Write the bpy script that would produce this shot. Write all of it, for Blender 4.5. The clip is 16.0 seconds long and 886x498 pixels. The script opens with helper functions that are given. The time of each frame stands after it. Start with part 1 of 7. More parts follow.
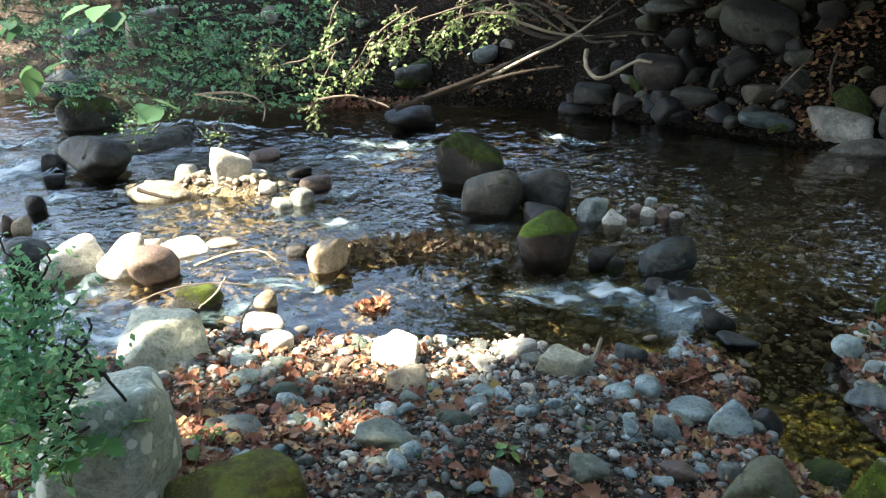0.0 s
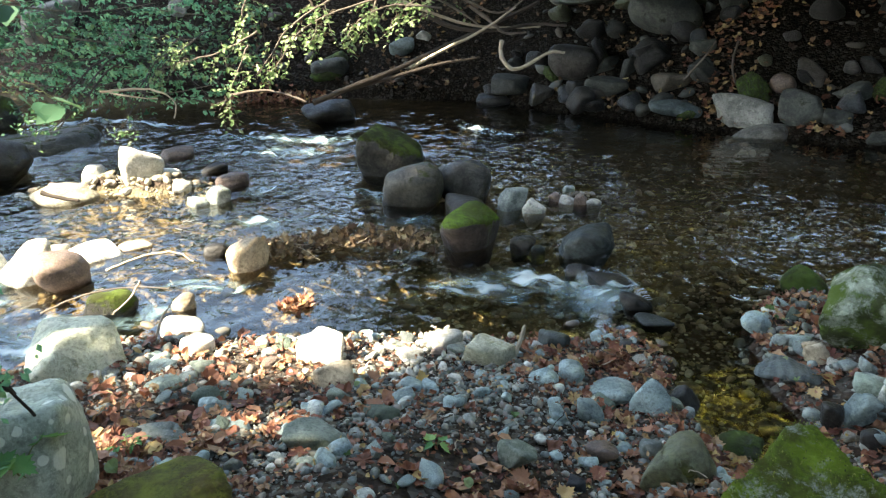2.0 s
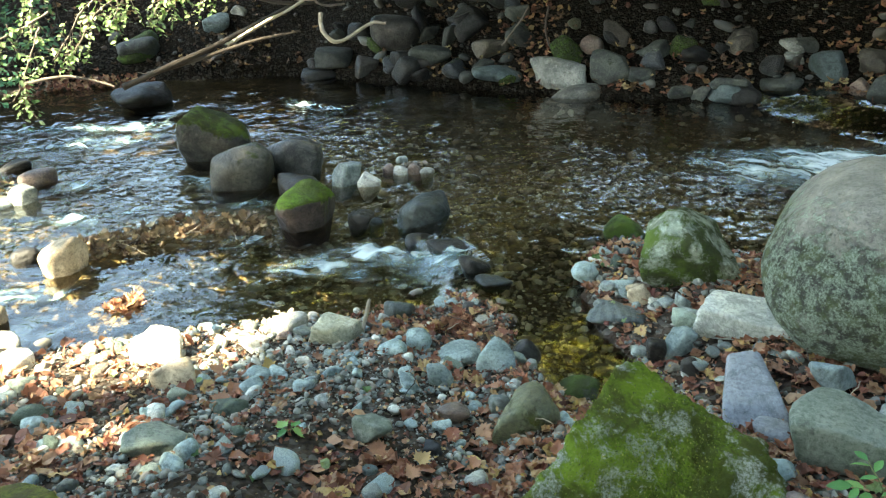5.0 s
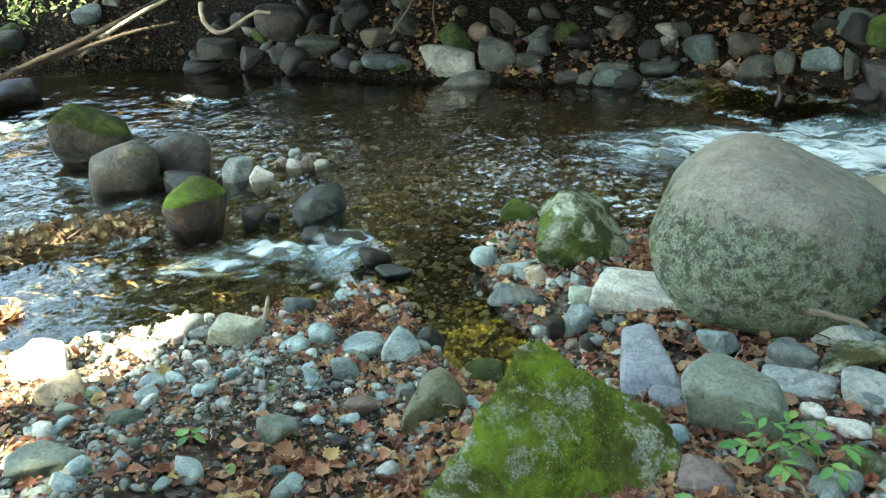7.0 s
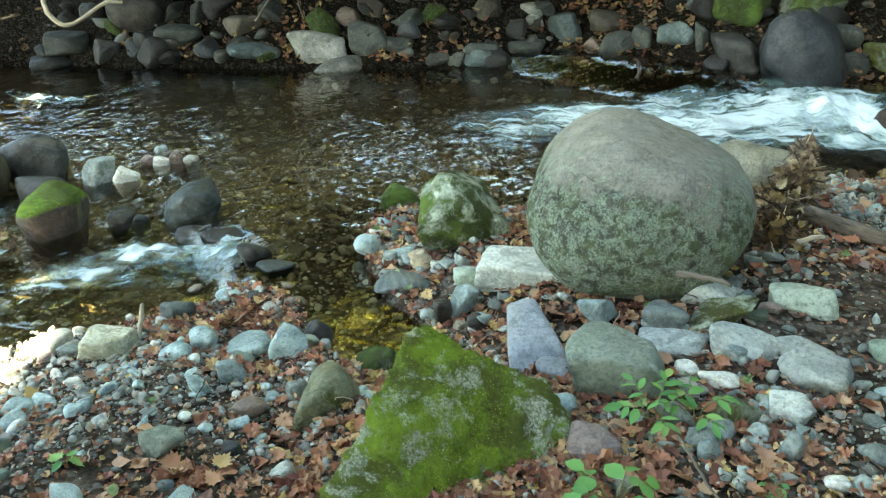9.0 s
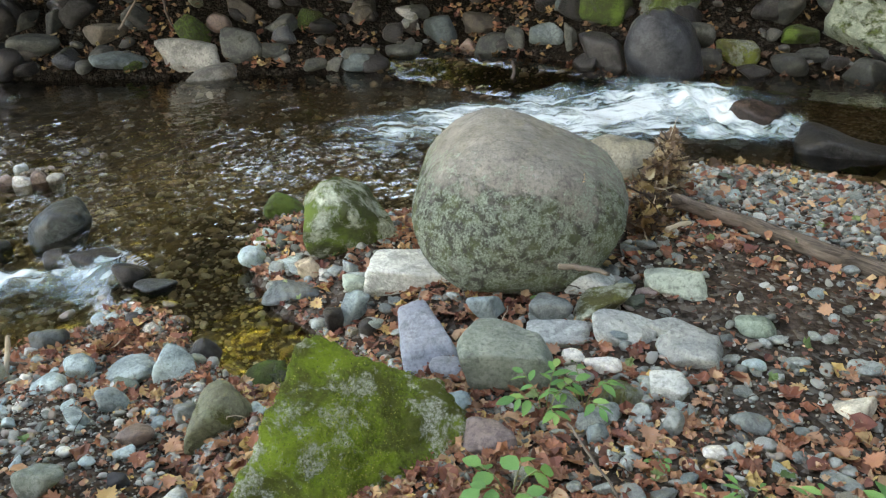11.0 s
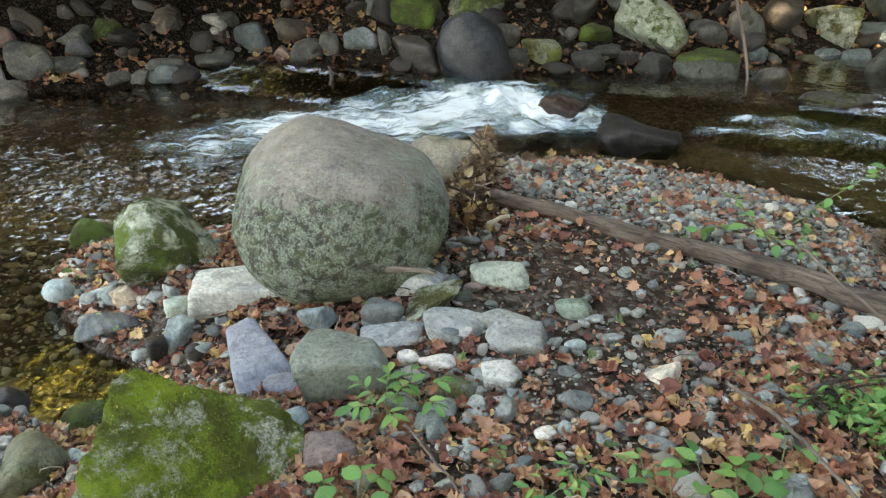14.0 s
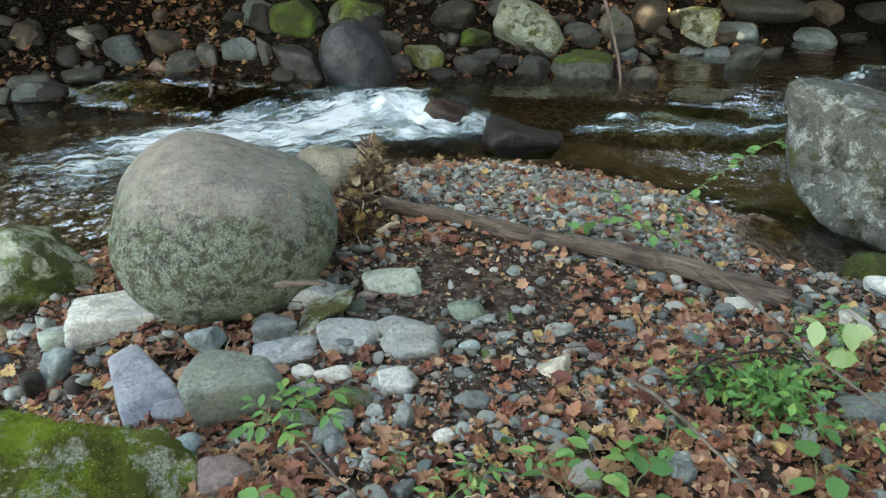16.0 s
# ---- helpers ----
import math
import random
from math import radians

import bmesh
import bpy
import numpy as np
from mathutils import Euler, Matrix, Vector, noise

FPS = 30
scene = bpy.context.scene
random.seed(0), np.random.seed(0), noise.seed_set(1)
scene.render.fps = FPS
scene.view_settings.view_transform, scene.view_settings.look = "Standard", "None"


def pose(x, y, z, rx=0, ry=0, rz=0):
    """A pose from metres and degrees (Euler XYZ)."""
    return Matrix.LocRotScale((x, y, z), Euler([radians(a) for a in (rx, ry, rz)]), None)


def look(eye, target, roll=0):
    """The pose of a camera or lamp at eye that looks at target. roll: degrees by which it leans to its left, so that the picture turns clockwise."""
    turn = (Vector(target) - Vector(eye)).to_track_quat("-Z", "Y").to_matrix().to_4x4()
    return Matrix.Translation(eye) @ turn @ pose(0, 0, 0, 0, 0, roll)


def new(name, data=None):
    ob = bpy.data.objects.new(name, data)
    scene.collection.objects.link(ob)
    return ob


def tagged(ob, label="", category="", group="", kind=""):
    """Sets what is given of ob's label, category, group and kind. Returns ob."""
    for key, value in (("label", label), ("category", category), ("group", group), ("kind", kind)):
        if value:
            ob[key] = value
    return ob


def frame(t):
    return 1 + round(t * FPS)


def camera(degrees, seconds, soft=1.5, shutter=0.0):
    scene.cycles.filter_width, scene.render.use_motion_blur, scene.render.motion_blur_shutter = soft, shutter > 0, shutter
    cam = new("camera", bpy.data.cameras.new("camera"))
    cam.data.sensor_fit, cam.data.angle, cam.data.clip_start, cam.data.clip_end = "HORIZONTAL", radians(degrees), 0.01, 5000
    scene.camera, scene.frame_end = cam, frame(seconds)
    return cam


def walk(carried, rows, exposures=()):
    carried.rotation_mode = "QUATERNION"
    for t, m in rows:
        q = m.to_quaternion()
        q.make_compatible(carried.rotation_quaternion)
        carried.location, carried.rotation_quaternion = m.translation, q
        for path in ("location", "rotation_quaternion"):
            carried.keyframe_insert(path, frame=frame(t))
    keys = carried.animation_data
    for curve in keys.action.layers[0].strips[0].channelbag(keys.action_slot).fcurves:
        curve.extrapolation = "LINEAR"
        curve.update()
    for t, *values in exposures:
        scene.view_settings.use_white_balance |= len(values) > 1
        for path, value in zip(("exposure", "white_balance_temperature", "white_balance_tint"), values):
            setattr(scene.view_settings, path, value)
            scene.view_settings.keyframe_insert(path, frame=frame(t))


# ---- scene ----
cam = camera(61.85, 16.0, soft=1.3)
PATH = [
    (0.0, 0.0000, 0.0000, 1.6000, 68.578, 0.585, 2.039),
    (0.5, 0.0024, 0.0012, 1.5985, 68.390, 0.542, 0.459),
    (1.0, 0.0077, 0.0020, 1.5959, 68.278, 0.513, -1.152),
    (1.5, 0.0086, 0.0034, 1.5949, 68.240, 0.509, -2.768),
    (2.0, 0.0094, 0.0037, 1.5996, 67.972, 0.419, -4.171),
    (2.5, 0.0166, 0.0041, 1.6013, 67.518, 0.635, -6.050),
    (3.0, 0.0211, 0.0066, 1.6014, 67.047, 0.550, -8.177),
    (3.5, 0.0257, 0.0094, 1.6030, 66.633, 0.506, -10.422),
    (4.0, 0.0299, 0.0091, 1.6006, 66.404, 0.548, -12.793),
    (6.5, 0.0399, 0.0207, 1.5930, 65.031, 0.595, -23.797),
    (7.0, 0.0420, 0.0210, 1.5916, 64.935, 0.285, -25.707),
    (7.5, 0.0466, 0.0256, 1.5904, 64.579, 0.214, -27.408),
    (8.0, 0.0511, 0.0268, 1.5911, 64.253, 0.298, -29.296),
    (8.5, 0.0572, 0.0272, 1.5910, 63.994, 0.550, -32.245),
    (9.0, 0.0659, 0.0279, 1.5913, 63.702, 0.345, -35.430),
    (9.5, 0.0745, 0.0273, 1.5932, 63.521, 0.336, -38.326),
    (12.0, 0.0798, 0.0046, 1.5994, 64.300, -0.435, -48.482),
    (12.5, 0.0880, -0.0009, 1.6010, 64.346, -0.410, -50.995),
    (13.0, 0.0961, -0.0071, 1.6050, 64.394, -0.555, -53.674),
    (13.5, 0.1043, -0.0105, 1.6059, 64.376, -0.685, -55.983),
    (14.0, 0.1083, -0.0131, 1.6065, 64.322, -0.920, -58.016),
    (14.5, 0.1078, -0.0204, 1.6101, 64.446, -1.166, -59.844),
    (15.0, 0.1098, -0.0260, 1.6119, 64.608, -1.207, -61.934),
    (15.5, 0.1161, -0.0327, 1.6135, 64.761, -1.128, -64.260),
    (16.0, 0.1194, -0.0441, 1.6157, 64.911, -1.025, -66.625),
]
EXPOSURES = [(0.0, 2.96, 7250.0, 8.0), (4.0, 3.6, 7700.0, 0.5), (6.5, 4.02, 8000.0, -7.0), (9.0, 4.22, 8300.0, -7.0), (9.6, 4.24, 9000.0, 15.0), (12.0, 4.14, 9100.0, 12.5), (15.0, 4.12, 9100.0, 12.0), (16.0, 4.06, 8700.0, 9.0)]
walk(cam, [(t, pose(x, y, z, rx, ry, rz)) for t, x, y, z, rx, ry, rz in PATH], EXPOSURES)

# ---- world, sun ----
SUN_FROM = Vector((-0.70, -0.28, 0.82)).normalized()
world = bpy.data.worlds.new("sky")
scene.world = world
world.use_nodes = True
wn = world.node_tree.nodes
sky = wn.new("ShaderNodeTexSky")
sky.sky_type = "NISHITA"
sky.sun_disc = False
sky.sun_elevation = math.asin(SUN_FROM.z)
sky.sun_rotation = math.atan2(SUN_FROM.x, SUN_FROM.y)
world.node_tree.links.new(sky.outputs[0], wn["Background"].inputs[0])
wn["Background"].inputs[1].default_value = 0.11
sun = new("sun", bpy.data.lights.new("sun", "SUN"))
sun.data.energy = 5.0
sun.data.angle = radians(0.53)
sun.data.color = (1.0, 0.93, 0.82)
sun.matrix_world = look(SUN_FROM * 30, (0, 0, 0))


# ---- materials ----
class Nodes:
    """A small builder of node materials in object space (metres)."""

    def __init__(self, name):
        self.mat = bpy.data.materials.new(name)
        self.mat.use_nodes = True
        self.tree = self.mat.node_tree
        self.bsdf = self.tree.nodes["Principled BSDF"]
        self.coord = self.tree.nodes.new("ShaderNodeTexCoord").outputs["Object"]

    def node(self, kind, **inputs):
        n = self.tree.nodes.new("ShaderNode" + kind)
        for key, value in inputs.items():
            self.put(n.inputs[key.replace("_", " ")], value)
        return n

    def put(self, socket, value):
        if isinstance(value, bpy.types.NodeSocket):
            self.tree.links.new(value, socket)
        else:
            socket.default_value = (*value, 1.0) if isinstance(value, tuple) and len(value) == 3 and socket.type == "RGBA" else value

    def spread(self):
        """Object coordinates, moved apart for each object."""
        rnd = self.node("ObjectInfo").outputs["Random"]
        mul = self.node("VectorMath")
        mul.operation = "MULTIPLY_ADD"
        self.put(mul.inputs[0], self.node("CombineXYZ", X=rnd, Y=rnd, Z=rnd).outputs[0])
        mul.inputs[1].default_value = (37.0, 53.0, 71.0)
        self.put(mul.inputs[2], self.coord)
        self.coord = mul.outputs[0]
        return rnd

    def noise(self, scale, detail=4.0, rough=0.6, distort=0.0, stretch=None):
        vec = self.coord
        if stretch:
            m = self.node("Mapping", Vector=vec)
            m.inputs["Scale"].default_value = stretch
            vec = m.outputs[0]
        n = self.node("TexNoise", Vector=vec, Scale=scale, Detail=detail, Roughness=rough, Distortion=distort)
        return n.outputs["Fac"]

    def ramp(self, fac, lo, hi, to_lo=0.0, to_hi=1.0):
        m = self.node("MapRange", Value=fac)
        m.inputs["From Min"].default_value, m.inputs["From Max"].default_value = lo, hi
        m.inputs["To Min"].default_value, m.inputs["To Max"].default_value = to_lo, to_hi
        m.interpolation_type = "SMOOTHSTEP"
        return m.outputs[0]

    def math(self, op, a, b=0.0):
        m = self.node("Math")
        m.operation = op
        self.put(m.inputs[0], a)
        self.put(m.inputs[1], b)
        return m.outputs[0]

    def mix(self, fac, a, b):
        m = self.tree.nodes.new("ShaderNodeMix")
        m.data_type = "RGBA"
        for s, v in ((m.inputs[0], fac), (m.inputs[6], a), (m.inputs[7], b)):
            self.put(s, v)
        return m.outputs[2]

    def bump(self, height, strength=0.5, distance=0.01, normal=None):
        b = self.node("Bump", Height=height, Strength=strength, Distance=distance)
        if normal:
            self.put(b.inputs["Normal"], normal)
        return b.outputs[0]

    def out(self, colour, rough=0.8, normal=None, spec=0.35):
        self.put(self.bsdf.inputs["Base Color"], colour)
        self.put(self.bsdf.inputs["Roughness"], rough)
        self.bsdf.inputs["Specular IOR Level"].default_value = spec
        if normal:
            self.put(self.bsdf.inputs["Normal"], normal)
        return self.mat


def stone_mat(name, pale, deep, moss=0.0, lichen=0.0, rough=0.75, moss_colour=(0.10, 0.15, 0.02), lichen_colour=(0.42, 0.46, 0.38), top=0.0, spec=0.35, moss_scale=7.0, island=False, bands=0.0, zone=None, patch_scale=11.0, over=False, discs=False, moss_deep=0.16, relief=0.012):
    """Stone with cloudy tone, speckle and vein; moss from 0 (none) to 1 (covered), more of it on top; lichen likewise in patches."""
    n = Nodes(name)
    rnd = n.spread()
    if island:
        rnd = n.node("NewGeometry").outputs["Random Per Island"]
    cloud = n.noise(7.0, 5.0, 0.65, 0.6)
    fine = n.noise(70.0, 5.0, 0.7)
    speck = n.noise(260.0, 2.0, 0.6)
    base = n.mix(n.ramp(cloud, 0.3, 0.7), deep, pale)
    base = n.mix(n.ramp(n.noise(19.0, 4.0, 0.7, 0.5), 0.52, 0.68, 0.0, 0.55), base, tuple(min(1.0, c * 1.3) for c in pale))
    base = n.mix(n.ramp(n.noise(11.0, 5.0, 0.7, 0.9), 0.50, 0.64, 0.0, 0.65), base, tuple(c * 0.55 for c in deep))
    base = n.mix(n.ramp(fine, 0.42, 0.72, 0.0, 0.7), base, tuple(c * 0.4 for c in deep))
    base = n.mix(n.ramp(speck, 0.55, 0.75, 0.0, 0.45), base, tuple(min(1.0, c * 1.35) for c in pale))
    if bands:
        wave = n.node("TexWave", Vector=n.coord, Scale=9.0, Distortion=6.0, Detail=3.0)
        base = n.mix(n.math("MULTIPLY", n.ramp(wave.outputs["Fac"], 0.55, 0.8), bands), base, tuple(min(1, c * 1.5 + 0.03) for c in pale))
    if island:
        base = n.mix(n.ramp(n.math("FRACT", n.math("MULTIPLY", rnd, 7.31)), 0.35, 1.0, 0.0, 0.85), base, (pale[0] * 1.32, pale[0] * 1.32, pale[0] * 1.18))
        base = n.mix(n.ramp(n.math("FRACT", n.math("MULTIPLY", rnd, 3.77)), 0.7, 1.0, 0.0, 0.6), base, (pale[0] * 0.96, pale[0] * 0.68, pale[0] * 0.52))
    tint = n.node("HueSaturation", Color=base, Value=n.ramp(rnd, 0.0, 1.0, 0.6, 1.3))
    base = tint.outputs[0]
    h = n.math("ADD", n.math("MULTIPLY", fine, 0.5), n.math("MULTIPLY", cloud, 1.2))
    rough_v = rough
    def grow_lichen(base, h):
        patch = n.noise(patch_scale, 7.0, 0.75, 0.4)
        grit = n.noise(120.0, 4.0, 0.8)
        if zone is not None:  # lichen keeps to the part below a given height
            low = n.node("SeparateXYZ", Vector=n.node("NewGeometry").outputs["Position"]).outputs[2]
            patch = n.math("SUBTRACT", patch, n.ramp(n.math("ADD", low, n.math("MULTIPLY", n.noise(6.0, 4.0, 0.6), 0.25)), zone - 0.1, zone + 0.22, 0.0, 0.28))
        mask = n.math("MULTIPLY", n.ramp(patch, 0.64 - 0.24 * lichen, 0.72 - 0.22 * lichen), n.ramp(grit, 0.36, 0.56, 0.15, 1.0))
        base = n.mix(mask, base, n.mix(n.ramp(grit, 0.35, 0.7), tuple(c * 0.55 for c in lichen_colour), lichen_colour))
        return base, n.math("ADD", h, n.math("MULTIPLY", mask, 0.3))

    if lichen and not over:
        base, h = grow_lichen(base, h)
    if moss:
        geo = n.node("NewGeometry")
        up = n.node("SeparateXYZ", Vector=geo.outputs["Normal"]).outputs[2]
        big = n.noise(moss_scale, 7.0, 0.75, 0.3)
        lean = n.math("ADD", n.math("MULTIPLY", big, 1.6), n.math("MULTIPLY", up, top))
        if zone is not None:
            tall = n.node("SeparateXYZ", Vector=geo.outputs["Position"]).outputs[2]
            lean = n.math("SUBTRACT", lean, n.ramp(n.math("ADD", tall, n.math("MULTIPLY", n.noise(6.0, 5.0, 0.65), 0.35)), zone - 0.2, zone + 0.25, 0.0, 0.75))
        mask = n.ramp(lean, 1.25 - moss + top * 0.35, 1.45 - moss + top * 0.35)
        tuft = n.noise(95.0, 5.0, 0.8)
        soft = n.noise(14.0, 4.0, 0.7)
        green = n.mix(n.ramp(tuft, 0.3, 0.7), tuple(c * moss_deep for c in moss_colour), moss_colour)
        green = n.mix(n.ramp(soft, 0.36, 0.60, 0.0, 0.9), green, (moss_colour[0] * 0.42, moss_colour[1] * 0.32, moss_colour[2] * 0.7))
        bright = n.noise(moss_scale * 0.55, 4.0, 0.65, 0.5)
        green = n.mix(n.ramp(bright, 0.48, 0.62, 0.0, 0.7), green, tuple(c * 1.15 for c in moss_colour))
        green = n.mix(n.ramp(bright, 0.46, 0.34, 0.0, 0.75), green, (moss_colour[0] * 0.35, moss_colour[1] * 0.28, moss_colour[2] * 0.4))
        base = n.mix(mask, base, green)
        h = n.math("ADD", h, n.math("MULTIPLY", mask, n.math("ADD", n.math("MULTIPLY", tuft, 2.0), n.math("MULTIPLY", soft, 2.5))))
        rough_v = n.math("MAXIMUM", rough, n.math("MULTIPLY", mask, 0.95))
    if discs:  # round pale lichens of several sizes
        for scale, share in ((11.0, 0.50), (24.0, 0.72)):
            cell = n.node("TexVoronoi", Vector=n.coord, Scale=scale)
            pick = n.node("SeparateColor", Color=cell.outputs["Color"])
            rim = n.math("ADD", cell.outputs["Distance"], n.math("MULTIPLY", fine, 0.12))
            disc = n.math("MULTIPLY", n.ramp(rim, 0.36, 0.42, 1.0, 0.0), n.ramp(pick.outputs[0], share, share + 0.02))
            base = n.mix(n.math("MULTIPLY", disc, n.ramp(fine, 0.25, 0.5, 0.6, 1.0)), base, (0.68, 0.72, 0.64))
    if lichen and over:
        base, h = grow_lichen(base, h)
    return n.out(base, rough_v, n.bump(h, 0.75, relief), spec)


STONES = {
    "grey": stone_mat("grey_stone", (0.27, 0.30, 0.275), (0.13, 0.15, 0.14)),
    "greywhite": stone_mat("pale_grey_stone", (0.50, 0.52, 0.47), (0.30, 0.32, 0.30)),
    "white": stone_mat("white_stone", (0.62, 0.60, 0.53), (0.38, 0.37, 0.32)),
    "cream": stone_mat("cream_stone", (0.55, 0.50, 0.39), (0.33, 0.31, 0.25)),
    "tan": stone_mat("tan_stone", (0.42, 0.35, 0.25), (0.24, 0.19, 0.13)),
    "tanwet": stone_mat("tan_boulder_stone", (0.24, 0.22, 0.16), (0.11, 0.10, 0.075), moss=0.25, rough=0.55),
    "brown": stone_mat("brown_stone", (0.18, 0.13, 0.105), (0.09, 0.065, 0.052), rough=0.5),
    "pink": stone_mat("pinkish_stone", (0.33, 0.26, 0.24), (0.20, 0.155, 0.145)),
    "blue": stone_mat("blue_grey_stone", (0.33, 0.41, 0.40), (0.17, 0.225, 0.225)),
    "bluepale": stone_mat("pale_blue_stone", (0.42, 0.50, 0.48), (0.24, 0.30, 0.29)),
    "lilac": stone_mat("lilac_grey_stone", (0.235, 0.255, 0.285), (0.165, 0.185, 0.215), rough=0.65),
    "greengrey": stone_mat("green_grey_stone", (0.31, 0.35, 0.29), (0.17, 0.21, 0.17)),
    "greengreyb": stone_mat("green_grey_boulder_stone", (0.24, 0.27, 0.20), (0.12, 0.14, 0.10), moss=0.45, lichen=0.15),
    "dkgreen": stone_mat("dark_green_stone", (0.15, 0.19, 0.15), (0.075, 0.10, 0.075), moss=0.2),
    "slate": stone_mat("striped_slate", (0.10, 0.12, 0.12), (0.04, 0.05, 0.05), rough=0.4, bands=0.22),
    "black": stone_mat("black_stone", (0.06, 0.065, 0.07), (0.03, 0.032, 0.035)),
    "dark": stone_mat("dark_wet_stone", (0.042, 0.040, 0.037), (0.014, 0.013, 0.012), rough=0.42, spec=0.2),
    "bluewet": stone_mat("wet_blue_stone", (0.06, 0.072, 0.07), (0.022, 0.026, 0.026), rough=0.4, spec=0.2),
    "greywet": stone_mat("wet_grey_stone", (0.12, 0.115, 0.10), (0.045, 0.043, 0.04), rough=0.38, spec=0.25),
    "wet": stone_mat("brown_wet_stone", (0.085, 0.078, 0.06), (0.032, 0.029, 0.025), moss=0.3, top=0.3, moss_colour=(0.07, 0.09, 0.02), spec=0.25, rough=0.38),
    "brownwet": stone_mat("dark_brown_wet_stone", (0.045, 0.03, 0.025), (0.018, 0.013, 0.010), rough=0.25, spec=0.2),
    "wetmoss": stone_mat("wet_mossy_stone", (0.09, 0.085, 0.07), (0.03, 0.03, 0.03), moss=0.55, top=0.4, rough=0.35, moss_colour=(0.07, 0.10, 0.015), spec=0.2),
    "blackb": stone_mat("black_wet_boulder", (0.075, 0.08, 0.085), (0.025, 0.027, 0.03), rough=0.3, moss=0.2, top=0.5, spec=0.2),
    "mosstop": stone_mat("moss_capped_stone", (0.17, 0.13, 0.11), (0.07, 0.055, 0.05), moss=0.66, top=0.75, rough=0.4, moss_colour=(0.14, 0.24, 0.02)),
    "mosstopa": stone_mat("moss_topped_rock", (0.14, 0.15, 0.125), (0.055, 0.065, 0.05), moss=0.5, top=0.7, moss_colour=(0.08, 0.13, 0.018)),
    "lowmoss": stone_mat("low_moss_cover", (0.1, 0.1, 0.08), (0.05, 0.05, 0.04), moss=1.0, moss_colour=(0.085, 0.12, 0.02)),
    "moss": stone_mat("moss_cover", (0.2, 0.2, 0.15), (0.1, 0.1, 0.08), moss=1.0, moss_colour=(0.19, 0.20, 0.03)),
    "dkmoss": stone_mat("dark_moss_stone", (0.10, 0.11, 0.08), (0.045, 0.05, 0.04), moss=0.7, moss_colour=(0.065, 0.11, 0.015)),
    "mossdark": stone_mat("brown_green_stone", (0.12, 0.13, 0.075), (0.055, 0.055, 0.035), moss=0.4, moss_colour=(0.10, 0.12, 0.02), rough=0.5),
    "mossstone": stone_mat("patchy_mossy_stone", (0.32, 0.34, 0.27), (0.15, 0.17, 0.12), moss=0.55, lichen=0.3, moss_colour=(0.15, 0.18, 0.03)),
    "mosswhite": stone_mat("mossy_white_boulder", (0.36, 0.40, 0.33), (0.2, 0.23, 0.17), moss=0.6, lichen=0.5, patch_scale=14.0, moss_colour=(0.10, 0.16, 0.022), over=False, relief=0.02),
    "mossb": stone_mat("mossy_lichen_rock", (0.25, 0.27, 0.21), (0.09, 0.10, 0.07), moss=0.95, top=0.15, moss_scale=9.0, lichen=0.5, patch_scale=8.0, over=True, relief=0.035, moss_colour=(0.19, 0.29, 0.02), moss_deep=0.22, lichen_colour=(0.52, 0.55, 0.46)),
    "ylichen": stone_mat("yellow_lichen_stone", (0.55, 0.54, 0.42), (0.33, 0.33, 0.24), moss=0.35, moss_colour=(0.40, 0.38, 0.04)),
    "lichen": stone_mat("pale_lichen_stone", (0.62, 0.62, 0.50), (0.40, 0.42, 0.31), moss=0.3, moss_colour=(0.35, 0.38, 0.10)),
    "lichenb": stone_mat("lichen_boulder_stone", (0.46, 0.51, 0.43), (0.30, 0.35, 0.29), lichen=0.12, discs=True),
    # far-bank copies of the stones above, darkened to hold the bank's shade
    "bankgrey": stone_mat("shaded_grey_stone", (0.065, 0.068, 0.056), (0.020, 0.022, 0.020), moss=0.3, moss_colour=(0.06, 0.075, 0.015)),
    "bankblue": stone_mat("shaded_blue_stone", (0.119, 0.149, 0.145), (0.050, 0.066, 0.066), moss=0.2, moss_colour=(0.06, 0.075, 0.015)),
    "banktan": stone_mat("shaded_tan_stone", (0.089, 0.076, 0.057), (0.037, 0.030, 0.023), moss=0.25, moss_colour=(0.07, 0.075, 0.015)),
    "bankwhite": stone_mat("shaded_pale_stone", (0.251, 0.242, 0.211), (0.104, 0.104, 0.090), moss=0.2, moss_colour=(0.07, 0.08, 0.02)),
    "great": stone_mat("great_boulder_stone", (0.165, 0.157, 0.135), (0.11, 0.105, 0.09), moss=0.76, lichen=0.84, zone=0.78, patch_scale=26.0, moss_scale=4.0, moss_colour=(0.10, 0.125, 0.055), moss_deep=0.5, lichen_colour=(0.26, 0.315, 0.245), over=True),
    "rightb": stone_mat("grey_lichen_boulder", (0.13, 0.14, 0.125), (0.05, 0.055, 0.045), moss=0.45, moss_colour=(0.07, 0.085, 0.02), lichen=0.55, patch_scale=9.0, over=True, lichen_colour=(0.40, 0.42, 0.39)),
}


